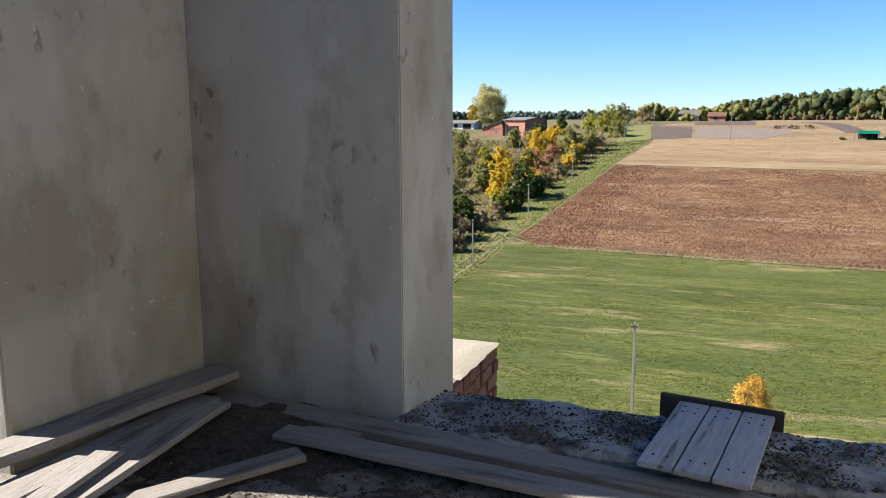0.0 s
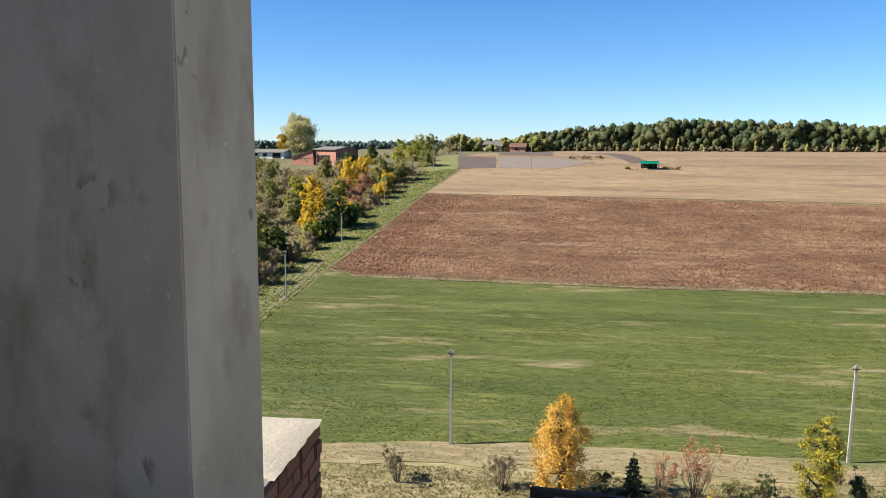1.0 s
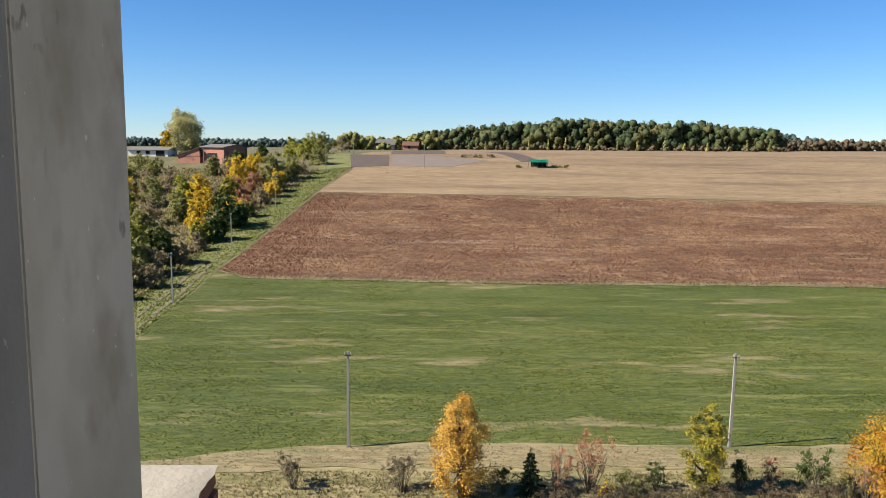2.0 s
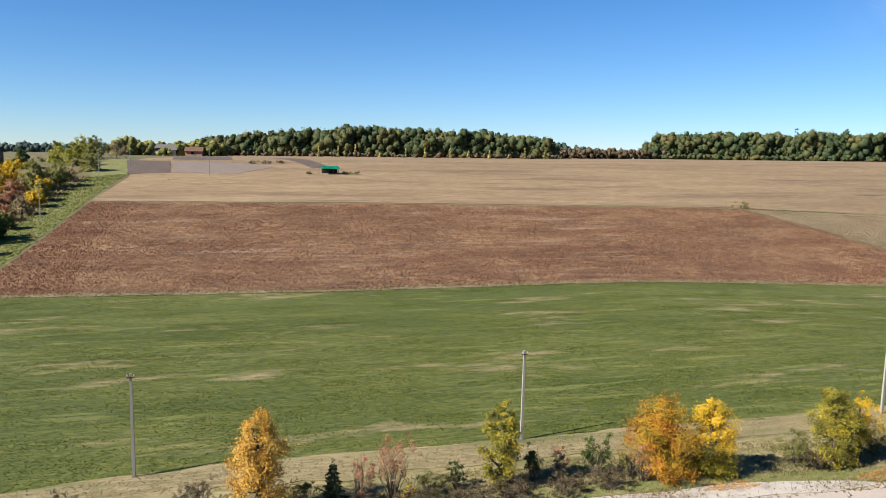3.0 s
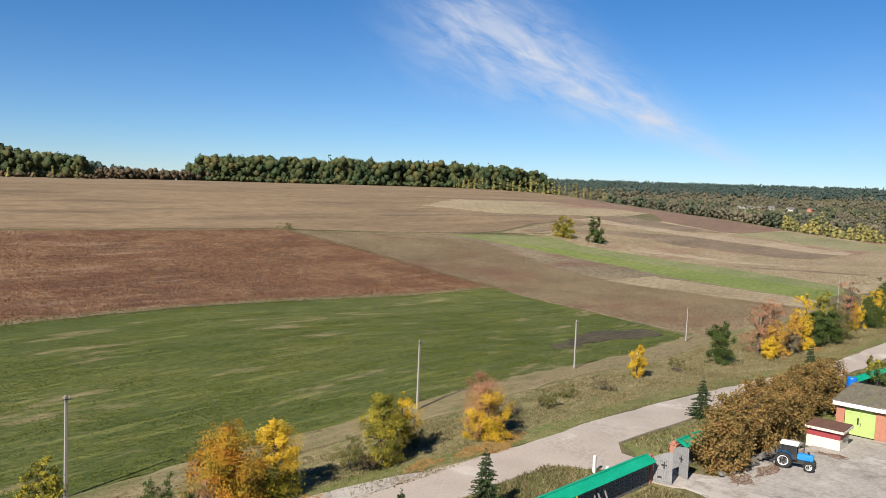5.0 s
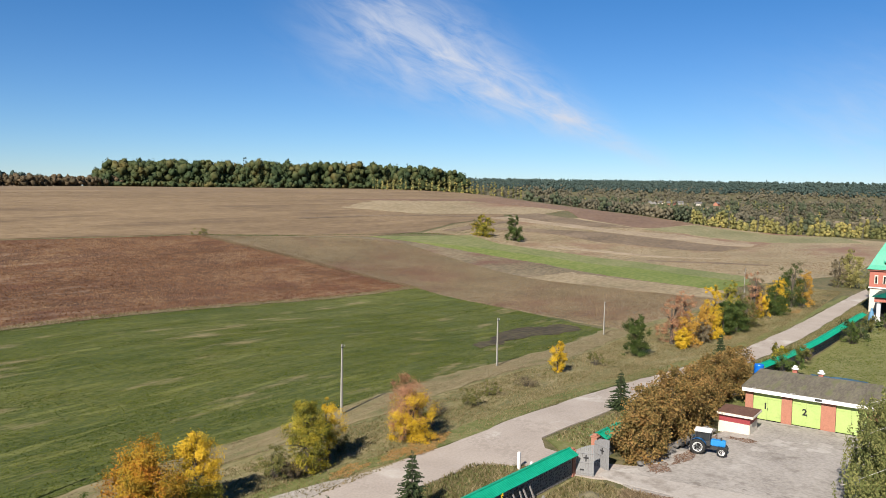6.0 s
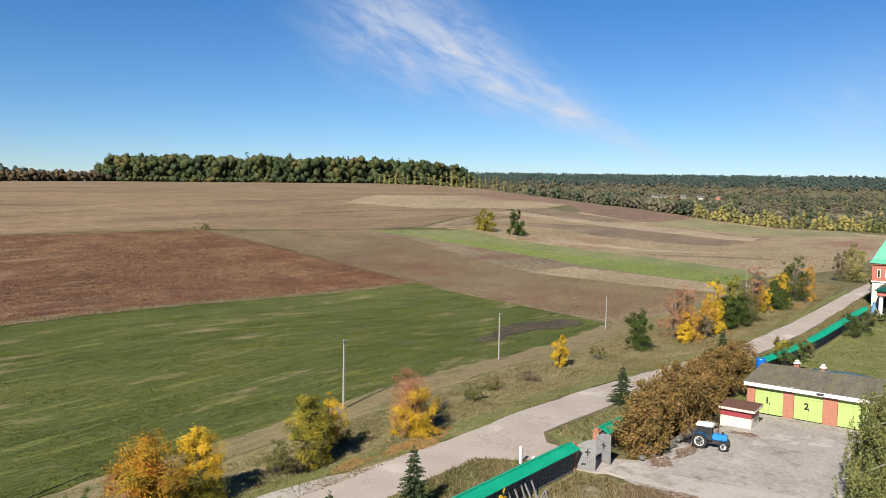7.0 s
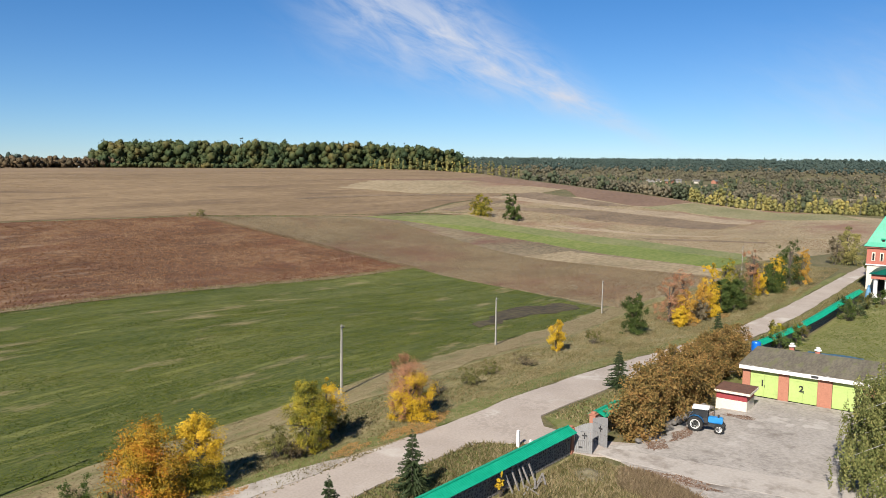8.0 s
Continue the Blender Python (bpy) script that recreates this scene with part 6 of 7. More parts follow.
# fallen leaves
for x, y, rx, ry, key, n in ((57, 46.9, 4.2, 1.5, "leaf_litter", 3000), (47.5, 47.8, 2.4, 0.9, "leaf_litter", 1000), (35, 48.9, 2.2, 0.8, "leaf_litter", 900), (53, 47.2, 2.2, 0.9, "leaf_litter", 900),
                             (137, 47.2, 3.2, 1.0, "leaf_litter", 1400), (150, 45.6, 4.0, 1.0, "leaf_litter", 1600), (196, 42.2, 4.0, 1.0, "leaf_litter", 1200),
                             (58.2, 22.8, 0.9, 3.2, "brown_litter", 1500), (78.3, 23.6, 0.7, 1.6, "brown_litter", 500), (64.6, 27.0, 1.6, 0.9, "brown_litter", 800), (69.0, 26.3, 2.6, 0.7, "brown_litter", 900), (75, 25.8, 3.0, 0.8, "brown_litter", 700)):
    rx, ry, n = rx * 1.25, ry * 1.25, int(n * 0.6)
    ring = [(x + rx * (0.75 + 0.25 * math.sin(5 * a + x)) * math.cos(a), y + ry * (0.75 + 0.25 * math.sin(4 * a + y)) * math.sin(a)) for a in np.arange(0, 6.28, 0.35)]
    tufts("fallen_leaves", ring, n, 0.03, 0.13, M[key], "fallen autumn leaves scattered on the ground", lift=0.15, seed=int(x), lean=3.0)
tufts("russet_weeds", [(57.4, 27.4), (58, 25.6), (57, 23), (55.2, 19.6), (52.5, 22), (54, 26)], 5000, 0.5, 0.08, M["weedy_tuft"], "patch of russet dead weeds by the yard", lift=0.05, seed=21, lean=0.5)
tufts("margin_grass", [(-40, 143.4), (-33, 138), (18, 134.8), (98, 134.8), (164.8, 132.8), (164.8, 130), (98, 131.8), (18, 131.8), (-33, 135.2)], 9000, 0.4, 0.16, M["verge_tuft"], "uncut grass along the field margin", lift=0.05, seed=22, lean=0.5)
tufts("margin_grass", [(163, 132), (165.6, 132), (159.6, 214), (156.8, 214)], 4000, 0.45, 0.18, M["weedy_tuft"], "uncut weeds along the field margin", lift=0.05, seed=23)
tufts("lawn_grass", [(95, 29), (182, 26.6), (196, 22), (196, -4), (95, -4)], 26000, 0.12, 0.2, M["meadow_tuft"], "short uneven lawn grass", lift=0.05, seed=24, lean=1.0)
# ---------------------------------------------------------------- the churchyard wall, gate, garages and yard
def lerp(a, b, t):
    return a + (b - a) * t


def stone_wall(p0, p1, h, label, seed, stones=True):
    """A rubble wall under a ribbed green sheet-metal cap, following the ground."""
    g = np.random.default_rng(seed)
    top = empty("stone_wall", p0[0], p0[1], lz(*p0))
    tagged(top, label, "wall", "walls of the yard")
    O = Vector((p0[0], p0[1], lz(*p0)))
    L = math.hypot(p1[0] - p0[0], p1[1] - p0[1])
    dx, dy = (p1[0] - p0[0]) / L, (p1[1] - p0[1]) / L

    def at(s, off, z):
        x, y = p0[0] + dx * s - dy * off, p0[1] + dy * s + dx * off
        return Vector((x, y, lz(x, y) + z)) - O
    n = max(2, int(L / 2.5))
    bm = bmesh.new()
    prof = [(-0.2, -0.3), (-0.2, h - 0.45), (0.2, h - 0.45), (0.2, -0.3)]
    rows = [[bm.verts.new(at(L * i / n, o, z)) for o, z in prof] for i in range(n + 1)]
    for a, b in zip(rows, rows[1:]):
        for k in range(4):
            bm.faces.new((a[k], a[(k + 1) % 4], b[(k + 1) % 4], b[k]))
    bm.faces.new(rows[0])
    bm.faces.new(rows[-1][::-1])
    bmesh.ops.recalc_face_normals(bm, faces=bm.faces)
    part("core", bm, M["joint"], top, "pale mortar between the stones")
    # ribbed cap, two slopes
    ribs = 0.24
    m = int(L / ribs) * 4
    for side, nm in ((-1, "cap_sheet"), (1, "cap_sheet")):
        V, F = [], []
        for i in range(m + 1):
            s = L * i / m
            up = 0.028 * (1 if (i % 4) in (1, 2) else 0)
            for o, z in ((0.0, h), (0.42 * side, h - 0.2), (0.88 * side, h - 0.42)):
                V.append(at(s, o, z + up))
        for i in range(m):
            for k in range(2):
                a = i * 3 + k
                F.append((a, a + 1, a + 4, a + 3) if side < 0 else (a, a + 3, a + 4, a + 1))
        ob = arrays(nm, np.array([tuple(v) for v in V]), np.array(F), M["green_tin"], top)
        tagged(ob, "bright green ribbed sheet metal")
    V, F = tube([tuple(at(L * i / n, 0, h + 0.03)) for i in range(n + 1)], [0.06] * (n + 1), 6)
    arrays("ridge_cap", V, F, M["green_tin"], top)
    if stones:
        VV, FF, o = [], [], 0
        for side in (-1, 1):
            s = 0.1
            while s < L - 0.15:
                z = 0.0
                while z < h - 0.5:
                    w, hh = g.uniform(0.16, 0.4), g.uniform(0.14, 0.3)
                    c = at(s + g.uniform(-0.1, 0.1), 0.21 * side, z + hh / 2)
                    k = 7
                    ang = np.sort(g.uniform(0, 6.28, k))
                    ring = [(math.cos(a) * w / 2 * g.uniform(0.8, 1.1), math.sin(a) * hh / 2 * g.uniform(0.8, 1.1)) for a in ang]
                    base = [c + Vector((dx * u, dy * u, v)) for u, v in ring]
                    mid = c + Vector((-dy, dx, 0)) * 0.05 * side
                    for q in range(k):
                        VV += [base[q], base[(q + 1) % k], mid]
                        FF.append((o, o + 1, o + 2) if side > 0 else (o + 1, o, o + 2))
                        o += 3
                    z += hh + 0.04
                s += 0.33
        V = np.array([tuple(v) for v in VV])
        ob = arrays("stone_facing", V, np.array(FF), M["stone"], top)
        tagged(ob, "dark rubble stones in pale joints", kind="stuff")
    return top


stone_wall((28, 34.5), (58.3, 32.45), 2.5, "dark rubble stone wall under a green sheet-metal cap", 1)
stone_wall((63.4, 32.25), (105, 30.75), 2.5, "rubble stone wall with green cap behind the chestnuts", 2)
stone_wall((105.05, 30.75), (187, 27.4), 2.5, "long stone wall with green cap along the road", 3)


def gate_pier(x, y, h):
    top = empty("gate_pier", x, y, lz(x, y))
    tagged(top, "orange brick gate pier with a stepped cap", "gate pier", "gate piers")
    part("shaft", box(-0.28, -0.28, -0.3, 0.28, 0.28, h, bevel=0.02), M["orange_brick"], top)
    part("cap", box(-0.36, -0.36, h + 0.002, 0.36, 0.36, h + 0.12, bevel=0.03), M["orange_brick"], top)
    part("cap_block", box(-0.2, -0.2, h + 0.122, 0.2, 0.2, h + 0.3, bevel=0.03), M["orange_brick"], top)
    return top


gate_pier(58.65, 32.45, 2.1)
gate_pier(63.2, 32.4, 2.2)


def gate_leaf(x, y, turn, label, w):
    """A plank gate leaf hung at x, y, with an arched head, rails and a cross."""
    top = empty("gate_leaf", x, y, lz(x, y) + 0.08, turn)
    tagged(top, label, "gate", "gate leaves")
    n = 9
    for k in range(n):
        u0, u1 = w * k / n + 0.006, w * (k + 1) / n - 0.006
        hh = 2.2 + 0.55 * math.sin(math.pi * 0.5 * (k + 0.5) / n)
        part("plank", box(u0, -0.02, 0.06, u1, 0.02, hh, bevel=0.004), M["gate_grey"], top)
    for z in (0.25, 1.15, 1.95):
        part("rail", box(0.0, -0.065, z, w, -0.023, z + 0.12, bevel=0.006), M["gate_grey"], top)
    bm = box(0.55 * w - 0.05, -0.07, 1.3, 0.55 * w + 0.05, -0.024, 1.85)
    add_box(bm, 0.55 * w - 0.22, -0.072, 1.56, 0.55 * w + 0.22, -0.025, 1.66)
    part("cross", bm, M["metal_dark"], top, "dark cross-shaped ornament")
    bm = box(0.25 * w - 0.04, -0.07, 0.5, 0.25 * w + 0.3, -0.024, 0.62)
    part("latch", bm, M["metal_dark"], top)
    return top


gate_leaf(58.8, 32.1, -72, "weathered grey wooden gate leaf standing open", 1.5)
gate_leaf(62.0, 31.9, -115, "weathered grey wooden gate leaf opened inward", 1.9)


def garages():
    x0, z0 = 88.35, lz(88.3, 20) + 0.12
    top = empty("garage_block", x0, 26.0, z0)
    tagged(top, "low garage block with lime green doors and mossy roof", "garage")
    H = 3.0
    y = 0.0
    spans = [("pier", 0.8), ("door", 2.95), ("pier", 1.05), ("door", 2.85), ("pier", 1.4), ("door", 2.9), ("pier", 1.1), ("door", 2.9), ("pier", 0.9)]
    num = 0
    for kind, w in spans:
        if kind == "pier":
            part("pier", box(0, y - w, -0.5, 0.3, y, H), M["orange_brick"], top)
        else:
            num += 1
            part("door_recess", box(0.22, y - w, -0.3, 0.3, y, H), M["dark"], top)
            for side in (0, 1):
                a, b = (y - w / 2 + 0.006, y - 0.03) if side == 0 else (y - w + 0.03, y - w / 2 - 0.006)
                d = part("door", box(0.1, min(a, b), 0.05, 0.17, max(a, b), H - 0.06, bevel=0.006), M["lime"], top, "lime green painted steel door")
                part("hinge_rail", box(0.075, min(a, b) + 0.1, 0.5, 0.099, max(a, b) - 0.1, 0.56), M["lime"], d)
                part("hinge_rail", box(0.075, min(a, b) + 0.1, 2.35, 0.099, max(a, b) - 0.1, 2.41), M["lime"], d)
            part("door_handle", box(0.06, y - w / 2 - 0.1, 1.1, 0.099, y - w / 2 - 0.05, 1.4), M["metal_dark"], top)
            if num < 3:
                cu = bpy.data.curves.new("number", 'FONT')
                cu.body = str(num)
                cu.size, cu.extrude, cu.offset = 0.95, 0.004, 0.03
                tmp = new("number", cu)
                me = bpy.data.meshes.new_from_object(tmp.evaluated_get(bpy.context.evaluated_depsgraph_get()))
                bpy.data.objects.remove(tmp)
                me.materials.append(M["ink"])
                ob = new("door_number", me)
                ob.parent = top
                ob.matrix_basis = pose(0.065, y - w * 0.36, 1.25, 90, 0, -90)
                tagged(ob, "large black painted number")
        y -= w
    part("side_wall", box(0.3, -0.3, -0.5, 7.5, 0.0, H), M["orange_brick"], top)
    part("side_wall", box(0.3, y, -0.5, 7.5, y + 0.3, H), M["orange_brick"], top)
    part("rear_wall", box(7.2, y + 0.3, -0.5, 7.5, -0.3, H), M["orange_brick"], top)
    part("inner_floor", box(0.3, y + 0.3, -0.3, 7.2, -0.3, 0.0), M["yard"], top)
    part("fascia", box(-0.45, y - 0.3, H + 0.002, -0.35, 0.3, H + 0.5), M["white"], top, "white painted fascia board")
    part("soffit", box(-0.349, y - 0.3, H + 0.004, 0.299, 0.3, H + 0.06), M["white"], top)
    bm = bmesh.new()
    n = 24
    rows = []
    for i in range(n + 1):
        yy = lerp(0.4, y - 0.4, i / n)
        rows.append([bm.verts.new((xx, yy, zz + 0.015 * noise.noise((i * 0.9, xx, 0)))) for xx, zz in ((-0.48, H + 0.5), (3.5, H + 0.74), (8.0, H + 0.95), (8.0, H + 0.8), (3.5, H + 0.58), (-0.48, H + 0.44))])
    for a, b in zip(rows, rows[1:]):
        for k in range(6):
            bm.faces.new((a[k], b[k], b[(k + 1) % 6], a[(k + 1) % 6]))
    bm.faces.new(rows[0][::-1])
    bm.faces.new(rows[-1])
    bmesh.ops.recalc_face_normals(bm, faces=bm.faces)
    part("roof", bm, M["roof_felt"], top, "grey-brown mossy roofing felt")
    part("lamp_box", box(-0.52, y * 0.44 - 0.35, H + 0.12, -0.452, y * 0.44 + 0.35, H + 0.34), M["metal_dark"], top)


garages()


def booth():
    x, y = 80.5, 23.5
    top = empty("booth", x, y, lz(x, y) + 0.1)
    tagged(top, "small booth with maroon band, cream base and rusty roof", "booth")
    part("base_wall", box(0, 0, -0.2, 3.0, 3.1, 1.05, bevel=0.02), M["cream"], top, "cream painted lower wall")
    part("upper_wall", box(0.02, 0.02, 1.052, 2.98, 3.08, 1.75), M["dark_red"], top, "maroon painted upper wall")
    part("fascia", box(-0.3, -0.35, 1.752, 3.2, 3.3, 2.0, bevel=0.02), M["cream"], top, "cream roof edge")
    part("roof", box(-0.26, -0.31, 2.002, 3.16, 3.26, 2.06), M["rust_roof"], top, "rusty brown sheet roof")


booth()


def wheel(parent, x, y, r, w, rim):
    """A tractor wheel: tyre with lugs, pale rim, hub."""
    tb = lathe([(r * 0.62, -w / 2), (r * 0.92, -w / 2), (r, -w * 0.32), (r, w * 0.32), (r * 0.92, w / 2), (r * 0.62, w / 2)], 24, axis='y')
    for k in range(18):
        a = 2 * math.pi * k / 18
        add_box(tb, -0.03, -w * 0.48, r - 0.02, 0.03, w * 0.48, r + 0.04, pose(0, 0, 0, 0, math.degrees(a), 0))
    wh = part("wheel", tb, M["tyre"], parent)
    wh.matrix_basis = pose(x, y, r + 0.03)
    part("rim", lathe([(r * 0.2, -w * 0.5), (r * 0.55, -w * 0.5), (r * 0.63, -w * 0.54), (r * 0.63, w * 0.54), (r * 0.55, w * 0.5), (r * 0.2, w * 0.5)], 20, axis='y'), M[rim], wh, "white painted rim")
    part("hub", lathe([(r * 0.16, -w * 0.58), (r * 0.2, 0), (r * 0.16, w * 0.58)], 10, axis='y'), M["metal_dark"], wh)


def tractor():
    top = empty("tractor", 71.6, 25.0, lz(71.6, 25) + 0.14, -80)
    top.scale = (0.86, 0.86, 0.86)
    tagged(top, "blue farm tractor with white cab roof and white rims", "tractor")
    for sy in (-0.8, 0.8):
        wheel(top, -0.9, sy, 0.82, 0.42, "white")
        wheel(top, 1.55, sy * 0.92, 0.5, 0.3, "white")
    bm = box(0.35, -0.33, 0.95, 1.85, 0.33, 1.62, bevel=0.09)
    part("bonnet", bm, M["blue"], top, "blue engine bonnet")
    part("grille", box(1.851, -0.28, 0.98, 1.88, 0.28, 1.5), M["metal_dark"], top)
    for sy in (-0.2, 0.2):
        ob = part("headlight", lathe([(0.085, 0), (0.085, 0.03), (0.05, 0.05)], 12), M["porcelain"], top)
        ob.matrix_basis = pose(1.875, sy, 1.4, 0, 90, 0)
    part("chassis", box(-1.2, -0.22, 0.5, 2.0, 0.22, 0.95, bevel=0.05), M["metal_dark"], top)
    part("front_axle", box(1.45, -0.7, 0.42, 1.65, 0.7, 0.56, bevel=0.02), M["metal_dark"], top)
    cab = part("cab", box(-1.25, -0.68, 0.98, 0.35, 0.68, 1.5, bevel=0.05), M["metal_dark"], top, "dark cab body")
    for px, py in ((-1.2, -0.62), (-1.2, 0.62), (0.28, -0.6), (0.28, 0.6)):
        part("cab_post", box(px - 0.04, py - 0.04, 1.5, px + 0.04, py + 0.04, 2.42), M["metal_dark"], cab)
    part("cab_glass", box(-1.17, -0.6, 1.5, 0.25, 0.6, 2.4), M["glass"], cab, "dark cab windows")
    part("cab_roof", box(-1.35, -0.75, 2.42, 0.42, 0.75, 2.58, bevel=0.06), M["white"], top, "white cab roof")
    for sy in (-0.82, 0.82):
        bm = bmesh.new()
        rows = []
        for k in range(9):
            a = math.pi * (0.1 + 0.8 * k / 8)
            rows.append([bm.verts.new((-0.9 + 0.92 * math.cos(a), sy + o, 0.85 + 0.92 * math.sin(a))) for o in (-0.22, 0.22)])
        for a, b in zip(rows, rows[1:]):
            bm.faces.new((a[0], a[1], b[1], b[0]))
        bmesh.ops.solidify(bm, geom=bm.faces[:], thickness=0.03)
        part("mudguard", bm, M["blue"], top)
    V, F = tube([(0.9, 0.28, 1.6), (0.9, 0.28, 2.6)], [0.035, 0.035], 8)
    arrays("exhaust_pipe", V, F, M["metal_dark"], top)
    ob = part("air_filter", lathe([(0.09, 0), (0.09, 0.3), (0.03, 0.36)], 10), M["metal_dark"], top)
    ob.matrix_basis = pose(1.4, -0.15, 1.6)


tractor()


def barrel():
    x, y, z = 97.6, 26.9, -20.6
    top = empty("water_barrel", x, y, lz(x, y))
    tagged(top, "blue plastic water barrel on a steel stand", "barrel")
    h = z - lz(x, y)
    ob = part("drum", lathe([(0.5, 0), (0.55, 0.08), (0.55, 0.5), (0.58, 0.53), (0.55, 0.56), (0.55, 1.05), (0.5, 1.15), (0.2, 1.18)], 20), M["barrel_blue"], top)
    ob.matrix_basis = pose(0, 0, h + 0.5)
    for sx, sy in ((-0.45, -0.45), (-0.45, 0.45), (0.45, -0.45), (0.45, 0.45)):
        part("leg", box(sx - 0.04, sy - 0.04, -0.2, sx + 0.04, sy + 0.04, h + 0.44), M["metal_dark"], top)
    part("platform", box(-0.6, -0.6, h + 0.442, 0.6, 0.6, h + 0.5), M["metal_dark"], top)


barrel()


def capped_post(x, y, ztop):
    top = empty("fence_post", x, y, lz(x, y))
    tagged(top, "red brick fence post with a white cap", "fence post", "garden fence posts")
    h = ztop - lz(x, y)
    part("shaft", box(-0.25, -0.25, -0.2, 0.25, 0.25, h - 0.45, bevel=0.015), M["red_brick"], top)
    part("cap", lathe([(0.42, h - 0.448), (0.42, h - 0.34), (0.2, h - 0.25), (0.28, h - 0.12), (0.1, h)], 12), M["white"], top, "white cast cap")


for x, y, z in ((99.4, 23.2, -18.9), (99.8, 20.4, -19.1)):
    capped_post(x, y, z)
tagged(part("fence_rail", box(99.4, 20.7, -20.5, 99.5, 22.9, -20.4), M["metal_dark"]), "dark iron rail between two fence posts", "rail")


def blue_cover():
    bm = bmesh.new()
    n = 10
    g = [[bm.verts.new((lerp(103, 110, i / n), lerp(23.2, 16.5, j / n), -21.4 - 0.05 * i + 0.1 * math.sin(i) * math.sin(j * 0.8))) for j in range(n + 1)] for i in range(n + 1)]
    for i in range(n):
        for j in range(n):
            bm.faces.new((g[i][j], g[i + 1][j], g[i + 1][j + 1], g[i][j + 1]))
    bmesh.ops.solidify(bm, geom=bm.faces[:], thickness=0.05)
    top = empty("shelter", 106.5, 20, lz(106.5, 20))
    tagged(top, "low garden shelter with a faded blue sheet roof", "shelter")
    ob = part("roof_sheet", bm, M["pale_blue"], top, "faded blue sheet")
    ob.matrix_basis = Matrix.Translation((-106.5, -20, -lz(106.5, 20)))
    for px, py in ((-3.2, 2.8), (-3.2, -3), (3.2, 2.8), (3.2, -3)):
        h = -21.6 - lz(106.5 + px, 20 + py) - 0.25 - (0.35 if px > 0 else 0.0)
        part("post", box(px - 0.06, py - 0.06, -0.2 + lz(106.5 + px, 20 + py) - lz(106.5, 20), px + 0.06, py + 0.06, h + lz(106.5 + px, 20 + py) - lz(106.5, 20) + 0.1), M["board"], top)


blue_cover()


# ---------------------------------------------------------------- the brick church house at the road's end
def church():
    x, y = 206, 28.6
    z = lz(x, y)
    top = empty("church_house", x, y, z)
    tagged(top, "red brick church house with a steep green roof", "church house")
    E = 10.0
    part("plinth_wall", box(0, -16, -0.6, 14, 0, 5.8), M["cream"], top, "pale rendered lower wall")
    part("upper_wall", box(-0.15, -16.15, 5.802, 14.15, 0.15, E), M["red_brick"], top, "red brick upper storey")
    part("cornice", box(-0.55, -16.55, E + 0.002, 14.55, 0.55, E + 0.35, bevel=0.05), M["red_brick"], top)
    part("string_course", box(-0.3, -16.3, 5.9, 14.3, 0.3, 6.2, bevel=0.04), M["white"], top)
    # bell-shaped steep roof
    bm = bmesh.new()
    rings = []
    for f, zz in ((1.0, 0.0), (0.93, 1.0), (0.8, 3.4), (0.62, 6.4), (0.45, 9.0), (0.3, 11.0)):
        ww, dd = 7.8 * f, 8.8 * f
        rings.append([bm.verts.new((7 + sx * ww, -8 + sy * dd, E + 0.352 + zz)) for sx, sy in ((-1, -1), (1, -1), (1, 1), (-1, 1))])
    for a, b in zip(rings, rings[1:]):
        for k in range(4):
            bm.faces.new((a[k], a[(k + 1) % 4], b[(k + 1) % 4], b[k]))
    bm.faces.new(rings[0][::-1])
    bm.faces.new(rings[-1])
    part("roof", bm, M["green_tin"], top, "steep bright green sheet-metal roof")
    for k in range(3):
        d = part("dormer", box(-0.1, -3.6 - 4.4 * k, E + 1.2, 1.2, -2.6 - 4.4 * k, E + 2.3, bevel=0.05), M["green_tin"], top, "small green dormer")
        part("pane", box(-0.16, -3.4 - 4.4 * k, E + 1.4, -0.105, -2.8 - 4.4 * k, E + 2.05), M["dark"], d)
    yy = -0.9
    for k in range(9):
        w = part("window", box(-0.2, yy - 0.75, 7.0, -0.155, yy, 9.0), M["cream"], top, "pale arched niche window")
        part("pane", box(-0.24, yy - 0.58, 7.1, -0.205, yy - 0.17, 8.75), M["dark"], w)
        yy -= 1.7
    # portico
    for cx, cy in ((-12.5, -3.4), (-12.5, -5.6), (-12.5, -7.8)):
        c = part("column", lathe([(0.62, -0.4), (0.62, 0.1), (0.45, 0.2), (0.42, 3.9), (0.58, 4.1), (0.6, 4.3)], 14), M["white"], top, "white round column")
        c.matrix_basis = pose(cx, cy, 0)
    # near-black wall paints the shade behind the columns
    part("portico_wall", box(-9.5, -12, -0.5, -0.2, -3.6, 4.9), M["dark"], top)
    part("entablature", box(-13.3, -12.4, 4.302, -0.2, -2.6, 5.4, bevel=0.05), M["red_brick"], top)
    bm = bmesh.new()
    a = [bm.verts.new(v) for v in ((-13.9, -12.8, 5.402), (-0.2, -12.8, 5.402), (-0.2, -2.1, 5.402), (-13.9, -2.1, 5.402), (-9, -7.5, 7.4), (-0.2, -7.5, 7.4))]
    for f in ((0, 1, 5, 4), (2, 3, 4, 5), (3, 0, 4), (0, 3, 2, 1), (1, 2, 5)):
        bm.faces.new([a[i] for i in f])
    bmesh.ops.recalc_face_normals(bm, faces=bm.faces)
    part("portico_roof", bm, M["dark_green_tin"], top, "dark green low hipped roof")


church()


